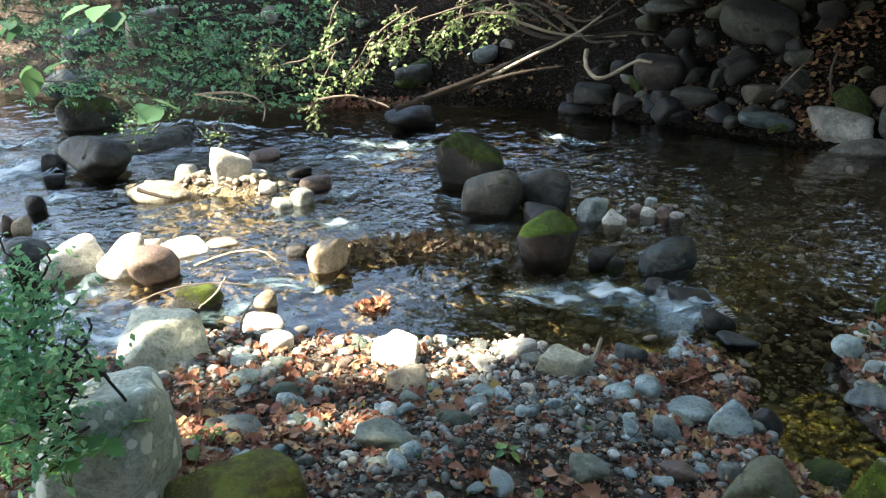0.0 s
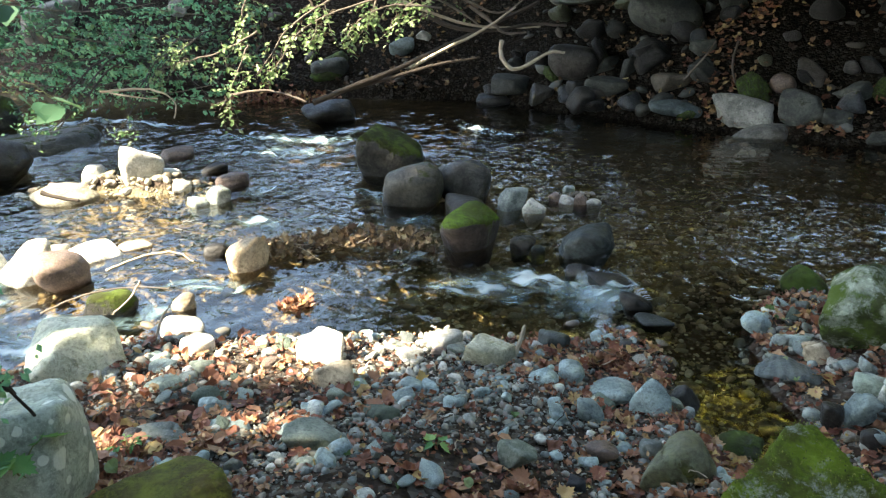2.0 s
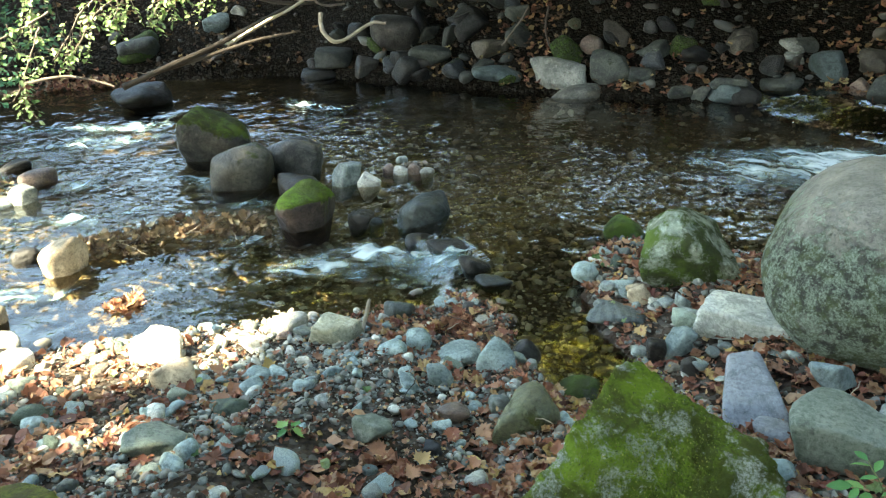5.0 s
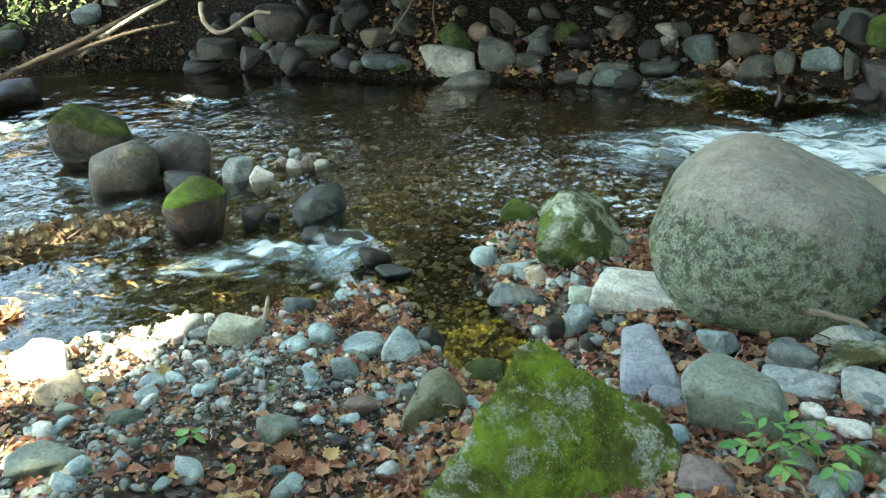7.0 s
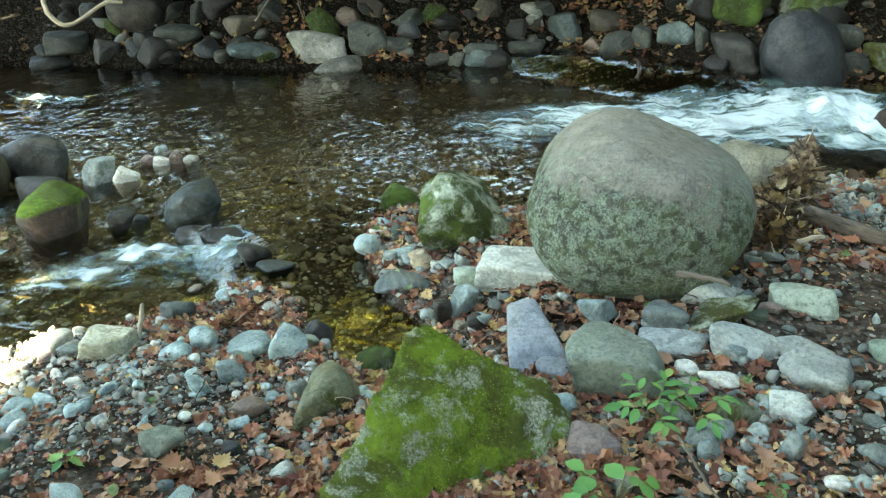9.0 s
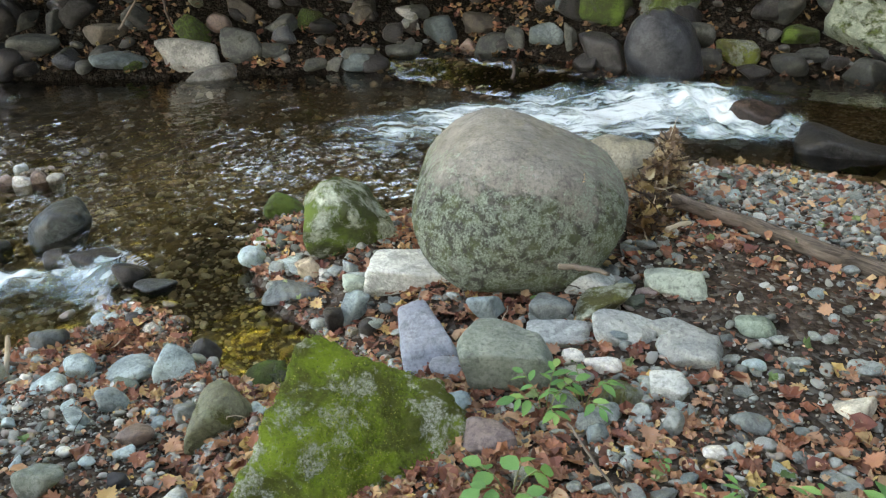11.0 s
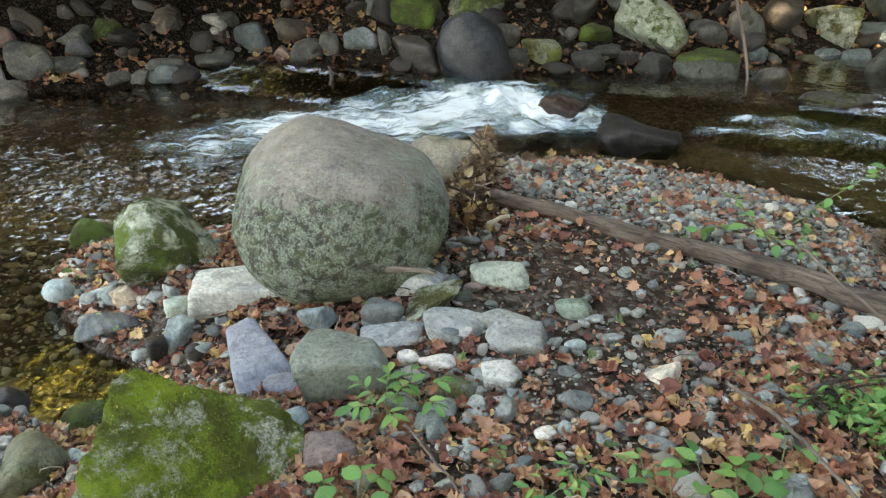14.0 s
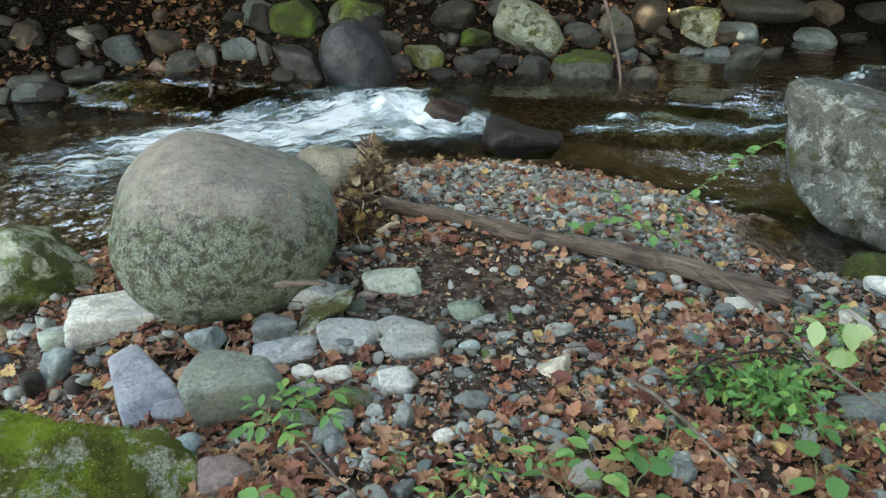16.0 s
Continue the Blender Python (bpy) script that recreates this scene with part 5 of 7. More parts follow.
pebbles("edge_stones", "small pale grey stones of the gravel", 72, (-1.5, 1.4, 1.6, 3.1), lambda x, y: bar_left(x, y), 0.04, 0.08, STONES["greywhite"], 38, 3)
pebbles("edge_stones", "small grey stones on the leafy bank", 330, (1.3, 4.0, -0.9, 2.9), lambda x, y: on_land(x, y) * 1.0, 0.045, 0.085, STONES["grey"], 27, 3)


def litter(name, label, count, box, accept, small, large, seed, lift=0.012, kind="maple", material=None, tilt=0.5):
    """Fallen leaves, in four differently crumpled shapes."""
    for k in range(4):
        r = np.random.default_rng(seed * 10 + k)
        n = count // 4
        x, y = scatter(r, n, *box, accept)
        base, faces = outline_leaf(("maple", "crumple", "crumple", "oval")[k] if kind == "maple" else kind)
        base = base - (0, 0.45, 0)
        base[:, :2] *= r.uniform(0.68, 1.22, (len(base), 2)) * (0.85 + 0.2 * k % 3, 1.0)
        base[:, 2] = base[:, 2] * (0.7 + 0.35 * k) + r.normal(0, 0.045, len(base)) + (0.3 * base[:, 0] ** 2, 0.35 * base[:, 1] ** 2, -0.4 * base[:, 0] ** 2, 0.15 * base[:, 1])[k]
        z = ground_z(x, y) + lift * r.uniform(0.3, 2.2, n)
        swarm(name, base, faces, np.stack([x, y, z], 1), turns(r, n, tilt), small * (large / small) ** r.uniform(0, 1, n), material or DRY, label, "leaves")


def fading(x, y, west, south):
    """1 inside a stretch of bank, thinning out over its western and southern rims."""
    return step(x + 0.2 * bumps(x, y, 3.7, 1), west, west + 0.7) * step(y + 0.2 * bumps(x, y, 4.1, 2), south, south + 0.7)


def litter_left(x, y):
    return fading(x, y, -2.3, 0.2) * on_land(x, y) * np.clip(0.12 + 0.9 * bumps(x, y, 3.1, 5) + 0.75 * step(-y, -2.4, -1.7), 0.03, 1) * (0.12 + 0.88 * step(shore_distance(x, y, NEAR_SHORE), 0.4, 1.1))


def litter_right(x, y):
    grey = step(x - 0.3 * (y - 1), 3.05, 3.5)
    return fading(x, y, 0.3, -2.0) * on_land(x, y) * np.clip(0.5 + 0.6 * bumps(x, y, 2.7, 1) - 0.75 * grey - 0.8 * np.exp(-(((x - 2.5) / 0.6) ** 2 + ((y - 0.75) / 0.6) ** 2)) + 0.45 * step(-x, -2.4, -1.4) + 0.4 * step(-y, -0.6, 0.2), 0.04, 1)


litter("leaf_litter", "brown and orange dry maple leaves on gravel", 5000, (-2.3, 1.4, 0.2, 3.1), litter_left, 0.028, 0.08, 31, lift=0.008, tilt=0.26)
litter("leaf_litter", "brown and rust-red dry leaves on the bank", 6300, (0.3, 4.3, -2.0, 3.1), litter_right, 0.028, 0.08, 32, lift=0.008, tilt=0.26)
# far litter takes the darker leaf colour to paint in the bank's shade
litter("leaf_litter", "dry brown leaves between the far rocks", 3000, (-2, 11, 0, 10.5), lambda x, y: (~in_stream(x, y) & (shore_distance(x, y, FAR_SHORE) < 3) & (x + y > 6)) * np.clip(0.5 + 0.7 * bumps(x, y, 1.9, 2), 0.05, 1), 0.05, 0.10, 33, 0.03, material=DARKLEAF)
litter("leaf_crumbs", "crumbled brown leaf scraps between stones", 6400, (-2.3, 1.4, 0.2, 3.1), lambda x, y: fading(x, y, -2.3, 0.2) * on_land(x, y), 0.012, 0.028, 35, 0.012, kind="oval", tilt=0.6)
litter("leaf_crumbs", "crumbled rust-brown leaf scraps on the bank", 10800, (0.3, 4.4, -2.0, 3.1), lambda x, y: fading(x, y, 0.3, -2.0) * on_land(x, y) * (0.3 + 0.7 * litter_right(x, y)), 0.012, 0.03, 36, 0.012, kind="oval", tilt=0.6)
litter("leaf_litter", "orange and brown leaves caught between far rocks", 1600, (3, 10, 0, 8), lambda x, y: (~in_stream(x, y) & (shore_distance(x, y, FAR_SHORE) < 2.4) & (x + y > 6)) * np.clip(0.2 + bumps(x, y, 2.9, 4), 0.02, 1), 0.05, 0.09, 37, 0.03, material=RUSSET)


def outskirts(x, y):
    return on_land(x, y) * (np.hypot(x - 0.8, y - 0.6) < 5.5) * step(np.hypot(x - 1.3, y - 1.5), 1.6, 2.6) * (shore_distance(x, y, NEAR_SHORE) < 6) * np.clip(0.6 + 0.5 * bumps(x, y, 1.7, 3), 0.1, 1)


litter("leaf_litter", "brown dry leaves of the wider bank", 6000, (-5, 6, -4.5, 3.2), outskirts, 0.04, 0.08, 39, 0.015, kind="oval", tilt=0.5)
pebbles("gravel", "grey gravel of the wider bank", 3600, (-5, 6, -4.5, 3.2), outskirts, 0.02, 0.07, GRAVEL, 40, fine=0.05)
litter("green_leaves", "few yellow-green fallen leaves", 70, (-1.4, 3.8, -1, 2.9), lambda x, y: on_land(x, y) * 1.0, 0.03, 0.06, 34, 0.03, material=BRIGHT)
pebbles("edge_stones", "pale stones on the sunny gravel edge", 260, (-1.4, 0.6, 2.45, 3.15), lambda x, y: on_land(x, y) * 1.0, 0.02, 0.075, STONES["white"], 28, 3)
# single fallen leaves on top of the litter
r = np.random.default_rng(41)
lx, ly = scatter(r, 230, -1.4, 3.9, 0.0, 3.0, lambda x, y: on_land(x, y) * np.clip(0.3 + litter_right(x, y), 0, 1))
for a, b in zip(lx, ly):
    leaf = leaf_object("fallen_leaf", "maple", (a, b, float(ground_z(a, b)) + 0.025), Euler((r.normal(0, 0.35), r.normal(0, 0.35), r.uniform(0, 6.3))), r.uniform(0.04, 0.07), DRY)
    tagged(leaf, "curled dry maple leaf lying on the bank", "leaf", "fallen leaves")
# small sticks
for k in range(60):
    a, b = scatter(r, 1, -1.3, 3.6, -0.6, 2.9, lambda x, y: on_land(x, y) * 1.0)
    a, b, t, s = float(a[0]), float(b[0]), r.uniform(0, 6.3), r.uniform(0.04, 0.16)
    za, zb = float(ground_z(a, b)) + 0.03, float(ground_z(a + s * math.cos(t), b + s * math.sin(t))) + 0.03
    branch("twig", "thin dry twig lying among leaves", "twig", [(a, b, za), (a + s * 0.5 * math.cos(t + 0.2), b + s * 0.5 * math.sin(t + 0.2), max(za, zb) + 0.012), (a + s * math.cos(t), b + s * math.sin(t), zb)], 0.0025, 0.0012, (BARK, PALEWOOD, DARKWOOD)[k % 3], group="fallen twigs", sides=5)


# ---- unseen trees over the stream: they shade it and show in its reflections ----
def gap(x, y):
    """Where the crowns let the sun through: 0 closed, 1 open, as seen on the ground along the sun."""
    d = np.minimum(shore_distance(x, y, SUN_GAP), 9)
    for sx, sy, wide in SUN_SPOTS:
        d = np.minimum(d, np.hypot(x - sx, y - sy) + 1.0 - wide)
    d = np.where((0.75 * x + y > 11.5) & (x > 5.6) & (y > 6.8), 0, d)
    dapple = 0.9 * np.exp(-(((x + 0.8) / 0.8) ** 2 + ((y - 1.75) / 0.55) ** 2))
    return np.maximum(1 - step(d + 0.10 * bumps(x, y, 9, 4) + 0.08 * bumps(x, y, 21, 2), 0.85, 1.1), dapple)


SUN_SPOTS = [(-0.85, 2.15, 0.32), (-0.45, 1.95, 0.25), (-1.25, 2.35, 0.25), (-1.0, 6.95, 0.8), (-0.3, 7.3, 0.95), (0.4, 7.5, 0.9), (0.9, 7.6, 0.6)]
SUN_GAP = [(-0.5, 3.22), (-1.3, 3.45), (-2.15, 4.6), (-2.3, 5.5)]


def sun_mark(p):
    """How open the crowns are at a place, by where the sun's ray through it meets the ground."""
    s = (np.asarray(p[2]) - 0.15) / SUN_FROM.z
    return gap(p[0] - SUN_FROM.x * s, p[1] - SUN_FROM.y * s)


def tree(label, x, y, radius, height, low, leaves, size, material, seed, flat=0.6, lean=(0, 0), lit=False):
    """A tree: trunk, limbs and a crown of leaves in clumps. The crown reaches from the height low up."""
    rng = np.random.default_rng(seed)
    base = float(ground_z(x, y))
    root = tagged(new("tree"), label, "tree", "trees over the stream")
    root.location = (x, y, base)
    cx, cy, cz = lean[0], lean[1], (low + height) / 2 - base
    branch("trunk", "", "", [(0, 0, -0.3), (0.1, 0.05, cz * 0.5), (cx * 0.5, cy * 0.5, cz)], 0.16, 0.06, BARK, root, sides=10, wobble=0.01)
    clumps = []
    half = (height - low) / 2
    for k in range(34):
        v = rng.normal(size=3)
        v /= np.linalg.norm(v)
        v *= rng.uniform(0.45, 1.0)
        clumps.append((cx + v[0] * radius, cy + v[1] * radius, cz + v[2] * half))
        tip = np.array(clumps[-1]) + (x, y, base)
        way = [tip * a + np.array((x + cx * 0.5, y + cy * 0.5, base + cz)) * (1 - a) for a in (0.0, 0.3, 0.6, 0.8, 1.0)]
        if k < 12 and all(sun_mark(q) < 0.3 for q in way):
            branch("limb", "", "", [(cx * 0.4, cy * 0.4, cz * 0.75), tuple((np.array(clumps[-1]) + (cx * 0.5, cy * 0.5, cz)) / 2), clumps[-1]], 0.05, 0.012, BARK, root, sides=6, wobble=0.01)
    clumps = np.array(clumps)
    p = clumps[rng.integers(0, len(clumps), leaves * 2)] + rng.normal(0, 1, (leaves * 2, 3)) * (radius * 0.24, radius * 0.24, half * 0.2)
    # the sun's way to the ground stays open over the gap
    w = p + (x, y, base)
    open_sky = np.zeros(len(p)) if lit else sun_mark(w.T)
    p = p[(rng.uniform(0, 1, len(p)) > open_sky) & (w[:, 2] > low - 0.6)][:leaves]
    b, f = outline_leaf("quad")
    swarm("crown", b, f, p, turns(rng, len(p), 0.9), rng.uniform(size * 0.7, size * 1.3, len(p)) * 1.5, material, "", "", parent=root)
    return root


tree("autumn tree with golden leaves above the bank", 3.2, 13.6, 3.0, 8.5, 2.3, 5000, 0.2, AUTUMN, 52, lean=(0.3, -2.6), lit=True)
tree("autumn tree with golden leaves above the bank", 6.8, 11.2, 3.4, 12.0, 2.4, 7600, 0.2, AUTUMN, 53, lean=(-0.8, -1.8), lit=True)
tree("autumn tree with golden leaves above the bank", 10.0, 7.4, 3.4, 11.5, 2.4, 6600, 0.2, AUTUMN, 54, lean=(-1.6, -1.0), lit=True)
# green backdrop trees added out of view to keep sky from the reflections
tree("unseen green tree above the far bank, blocking the sky", 14.5, -1.5, 3.6, 9.0, 2.2, 5200, 0.2, CROWN, 56, lean=(-1.0, 0))
tree("unseen green tree above the far bank, blocking the sky", 13.5, 5.5, 3.6, 9.5, 2.2, 5200, 0.2, CROWN, 57, lean=(-1.0, 0))
tree("unseen green tree over the far bank, blocking the sky", 12.5, 2.6, 3.6, 8.0, 2.4, 5200, 0.2, CROWN, 55, lean=(-1.8, 0))
tree("young golden tree at the top of the far bank", 4.6, 9.2, 2.0, 7.0, 2.6, 5500, 0.16, AUTUMN, 62, lean=(-0.2, -0.6), lit=True)
tree("young golden tree at the top of the far bank", 6.9, 7.4, 2.0, 7.0, 2.6, 5500, 0.16, AUTUMN, 63, lean=(-0.2, -0.4), lit=True)
tree("young golden tree at the top of the far bank", 2.6, 11.0, 2.0, 6.6, 2.6, 4800, 0.16, AUTUMN, 64, lean=(0.2, -0.6), lit=True)
# high crowns added out of view to cut the far bank's skylight
for k, (tx, ty, lx, ly) in enumerate(((3.2, 9.2, -0.8, -1.8), (6.8, 6.9, -1.2, -1.4), (9.0, 4.0, -1.2, -0.8), (10.6, 1.6, -1.2, -0.6))):
    tree("unseen high crown added to shade the far bank", tx, ty, 2.3 if k < 2 else 2.7, 11.5, 7.0, 7500 if k < 2 else 11000, 0.28, CROWN, 170 + k, lean=(lx, ly))
# added upstream, out of view: two rows that block sky in the water
for k, (tx, ty) in enumerate(((12.2, -4.6), (14.5, -6.2), (17.0, -8.0), (11.6, -2.4), (15.5, -3.5))):
    tree("unseen green tree added upstream against bright reflections", tx, ty, 2.9, 8.5, 0.7, 6000, 0.22, CROWN, 120 + k, lit=True)
for k, (tx, ty) in enumerate(((17.0, -0.5), (18.5, -5.0), (18.5, 4.0))):
    tree("unseen tall tree added upstream to block the sky", tx, ty, 4.2, 15.0, 2.0, 8000, 0.3, CROWN, 130 + k, lit=True)
# wall of trees added behind the viewer to dim light on the far bank
for k, (tx, ty) in enumerate(((-7.5, -7.0), (-3.2, -7.6), (1.0, -7.8), (5.2, -7.6), (9.0, -6.8), (12.0, -5.0))):
    tree("unseen tree added behind the near bank for shade", tx, ty, 2.9, 8.5, 0.8, 4200, 0.24, CROWN, 100 + k)
# low crowns just above the view, added to darken the far bank
for k, (tx, ty) in ((0, (1.6, 9.2)), (1, (2.6, 8.2)), (2, (4.5, 6.6)), (3, (6.4, 5.0)), (4, (7.6, 3.6)), (5, (8.4, 2.6)), (6, (9.6, 1.5))):
    wide = k < 2
    tree("unseen low crown added over the far bank for shade", tx + 0.8, ty + 1.1, 1.8 if wide else 1.35, 3.1 if wide else 2.65, 1.85, 5200 if wide else 3000, 0.15, CROWN, 65 + k, lean=(-0.8, -1.1), lit=True)
# blockers added between sun and stream; their cut gaps make the sun patches
for k, (tx, ty) in enumerate(((-6.4, 0.9), (-2.4, 0.4), (-11.5, 4.4), (-11.8, -3.6), (-7.0, -4.0), (-14.0, -6.5), (-13.5, -0.5), (-13.0, 5.5), (-9.5, -6.0), (-9.6, -2.6), (-8.5, 4.5), (-5.0, -6.5), (-4.5, -2.0), (-0.5, -6.0))):
    tree("unseen tall tree added in the sun's path", tx, ty, 3.3, 14.5, 8.6, 3600, 0.3, CROWN, 80 + k)
GREAT = (2.27, 1.80, 0.41, 0.87, 0.84, 0.69, -50)
RIDGE = (0.99, 1.38, 0.13, 0, 0, -34)
LEAF_ON_BOULDER = (2.19, 1.47, 0.63)
BRIGHT_DRY = leaf_mat("pale_orange_leaf", [(0.0, (0.50, 0.30, 0.14)), (1.0, (0.55, 0.36, 0.18))], glow=0.1)


# ---- the great boulder, the mossy rock ----
GREAT_FACES = [(-0.28, 0, 1, 0.98), (0.44, 0.05, 0.9, 0.80), (1, 0, 0.05, 1.0), (0.8, 0, -0.6, 0.93), (0.05, 0, -1, 1.0), (-0.75, 0, -0.66, 0.87), (-1, 0, 0.1, 0.98),
               (-0.75, 0, 0.66, 0.99), (0, -1, 0.35, 0.95), (0.1, -0.85, -0.5, 0.97), (0, 1, 0, 0.95), (0.55, -0.8, 0.1, 0.98), (-0.55, -0.8, 0.2, 0.97)]


def great_boulder():
    """Smooth and egg-like, flattened on one shoulder, narrower towards its foot."""
    u, faces = ball(6)
    v = hewn(u, GREAT_FACES, 7)
    off = Vector((11.0, 5.0, 2.0))
    v = v * np.array([1 + 0.035 * noise.noise(Vector(p) * 1.7 + off) + 0.016 * noise.noise(Vector(p) * 5.0) + 0.007 * noise.noise(Vector(p) * 14.0) + 0.004 * noise.noise(Vector(p) * 34.0) for p in v])[:, None]
    lo, hi = v.min(0), v.max(0)
    v = (v - (lo + hi) / 2) / ((hi - lo) / 2) * (GREAT[3] / 2, GREAT[4] / 2, GREAT[5] / 2)
    ob = new("boulder", mesh_of("boulder", v, faces, STONES["great"]))
    ob.matrix_world = pose(*GREAT[:3], 0, 0, GREAT[6])
    return tagged(ob, "great smooth grey-green boulder with pale lichen", "rock", "stones of the stream")


# the mossy rock: a back edge that falls from its peak to a shoulder, one broad sloping face, a steep flank
RIDGE_FACES = [(0.24, -0.525, 0.816, 0.176), (-0.9, 0.37, 0.2, 0.18), (0.302, 0.921, 0.246, 0.223), (0.917, -0.255, 0.306, 0.36), (-0.3, -0.9, -0.1, 0.5), (0, 0, -1, 0.36)]


def mossy_ridge():
    u, faces = ball(6)
    v = hewn(u, RIDGE_FACES, 26)
    off = Vector((3.0, 1.0, 7.0))
    v = v * np.array([1 + 0.06 * noise.noise(Vector(p) * 7.0 + off) + 0.085 * noise.noise(Vector(p) * 15.0) + 0.045 * noise.noise(Vector(p) * 34.0) + 0.02 * noise.noise(Vector(p) * 80.0) for p in v])[:, None]
    ob = new("boulder", mesh_of("boulder", v, faces, STONES["mossb"]))
    ob.matrix_world = pose(*RIDGE)
    return tagged(ob, "great mossy rock with white lichen patches", "rock", "stones of the stream")


great_boulder()
ridge_rock = mossy_ridge()
MOSSBLADE = leaf_mat("moss_blade", [(0.0, (0.06, 0.09, 0.015)), (0.5, (0.16, 0.22, 0.03)), (0.85, (0.28, 0.33, 0.05)), (1.0, (0.42, 0.43, 0.10))], glow=0.25)


def moss_fuzz(ob, count, size, seed, low=-9.0):
    """Moss as thousands of short blades in cushions over a rock's upper side."""
    rng = np.random.default_rng(seed)
    me = ob.data
    co, nr = np.empty(len(me.vertices) * 3), np.empty(len(me.vertices) * 3)
    me.vertices.foreach_get("co", co)
    me.vertices.foreach_get("normal", nr)
    co, nr = co.reshape(-1, 3), nr.reshape(-1, 3)
    scale = np.ptp(co, axis=0).max()
    tuft = np.array([noise.noise(Vector(c) * (5.5 / scale) + Vector((seed, 0, 0))) for c in co])
    ok = np.where((tuft + 0.35 * nr[:, 2] > 0.12) & (co[:, 2] > low))[0]
    at = rng.choice(ok, count)
    p = co[at] + rng.normal(0, scale * 0.008, (count, 3)) + nr[at] * size * 0.2
    b, f = outline_leaf("quad")
    swarm("moss", b, f, p, turns(rng, count, 1.2), rng.uniform(0.5, 1.4, count) * size, MOSSBLADE, "", "", parent=ob)


moss_fuzz(ridge_rock, 16000, 0.006, 5)
leaf = leaf_object("fallen_leaf", "maple", LEAF_ON_BOULDER, Euler((0.55, 0.1, -1.6)), 0.052, BRIGHT_DRY)
tagged(leaf, "pale orange maple leaf stuck on the great boulder", "leaf", "fallen leaves")


# ---- white water ----
def foam_material():
    n = Nodes("white_water")
    n.tree.nodes.remove(n.bsdf)
    edge = n.node("Attribute")
    edge.attribute_name = "cover"
    flow = n.node("UVMap").outputs[0]
    m = n.node("Mapping", Vector=flow)
    m.inputs["Scale"].default_value = (2.0, 9.0, 1.0)
    streak = n.node("TexNoise", Vector=m.outputs[0], Scale=1.0, Detail=4.0, Roughness=0.55, Distortion=1.2).outputs["Fac"]
    fine = n.node("TexNoise", Vector=flow, Scale=30.0, Detail=3.0, Roughness=0.6).outputs["Fac"]
    level = n.math("ADD", n.math("MULTIPLY", streak, 0.85), n.math("MULTIPLY", fine, 0.15))
    body = n.math("ADD", n.math("MULTIPLY", edge.outputs["Fac"], 1.1), n.math("MULTIPLY", n.ramp(level, 0.3, 0.7, -1.0, 1.0), 0.55))
    cover = n.math("MULTIPLY", n.ramp(body, 0.35, 1.65, 0.0, 0.9), n.ramp(edge.outputs["Fac"], 0.0, 0.35))
    tone = n.mix(n.ramp(body, 0.7, 1.5), (0.15, 0.24, 0.26), (0.55, 0.63, 0.65))
    white = n.node("BsdfPrincipled", Base_Color=tone, Roughness=0.45, Normal=n.bump(level, 0.5, 0.03))
    clear = n.node("BsdfTransparent")
    mixed = n.node("MixShader", Fac=cover)
    n.put(mixed.inputs[1], clear.outputs[0])
    n.put(mixed.inputs[2], white.outputs[0])
    n.put(n.tree.nodes["Material Output"].inputs["Surface"], mixed.outputs[0])
    return n.mat


FOAM = foam_material()


def white_water(label, line, widths, strength=1.0, lift=0.012, wave=0.02, seed=3):
    """A tongue of broken water along a line on the stream; widths: half-width at each point of it."""
    rng = np.random.default_rng(seed)
    p = np.array(line, float)
    w = np.array(widths, float)
    t = np.linspace(0, len(p) - 1, 70)
    k = np.arange(len(p))
    cx, cy, hw = np.interp(t, k, p[:, 0]), np.interp(t, k, p[:, 1]), np.interp(t, k, w)
    for _ in range(6):
        cx[1:-1], cy[1:-1] = (cx[:-2] + cx[2:]) / 2, (cy[:-2] + cy[2:]) / 2
    tx, ty = np.gradient(cx), np.gradient(cy)
    ln = np.hypot(tx, ty)
    nx, ny = -ty / ln, tx / ln
    s = np.linspace(-1, 1, 25)
    x, y = cx[:, None] + nx[:, None] * hw[:, None] * s * 1.5, cy[:, None] + ny[:, None] * hw[:, None] * s * 1.5
    z = (np.full_like(x, 0.0) + np.interp(t, k, p[:, 2])[:, None]) if p.shape[1] > 2 else water_z(x, y) + rough_water(x, y)
    z = z + lift + wave * (bumps(x, y, 17, seed) + 0.7 * bumps(y, x, 37, seed)) * (1 - s[None] ** 2)
    along = np.concatenate([[0], np.cumsum(np.hypot(np.diff(cx), np.diff(cy)))])
    end = np.clip(np.minimum(t, t[-1] - t) / t[-1] * 5, 0, 1)
    cover = (1 - np.abs(s[None]) ** 2.0) * end[:, None] * strength
    n, m = x.shape
    i = (np.arange(n - 1)[:, None] * m + np.arange(m - 1)[None]).ravel()
    faces = np.stack([i, i + m, i + m + 1, i + 1], 1)
    me = mesh_of("white_water", np.stack([x, y, z], -1).reshape(-1, 3), faces, FOAM)
    me.attributes.new("cover", "FLOAT", "POINT").data.foreach_set("value", cover.ravel())
    uv = np.stack([np.broadcast_to(along[:, None], x.shape), hw[:, None] * s[None]], -1).reshape(-1, 2)
    lay = me.uv_layers.new(name="flow")
    lay.data.foreach_set("uv", uv[faces.ravel()].astype(np.float32).ravel())
    return tagged(new("white_water", me), label, "water", kind="structure")


white_water("foaming cascade beside the black boulder", [(5.84, 1.81), (5.54, 2.19), (5.34, 2.60), (5.03, 2.94), (4.69, 3.23), (4.38, 3.51), (4.10, 3.80), (3.86, 4.09), (3.64, 4.34)], [0.10, 0.30, 0.45, 0.55, 0.55, 0.50, 0.38, 0.25, 0.10], 1.25, .02, .02, seed=3)
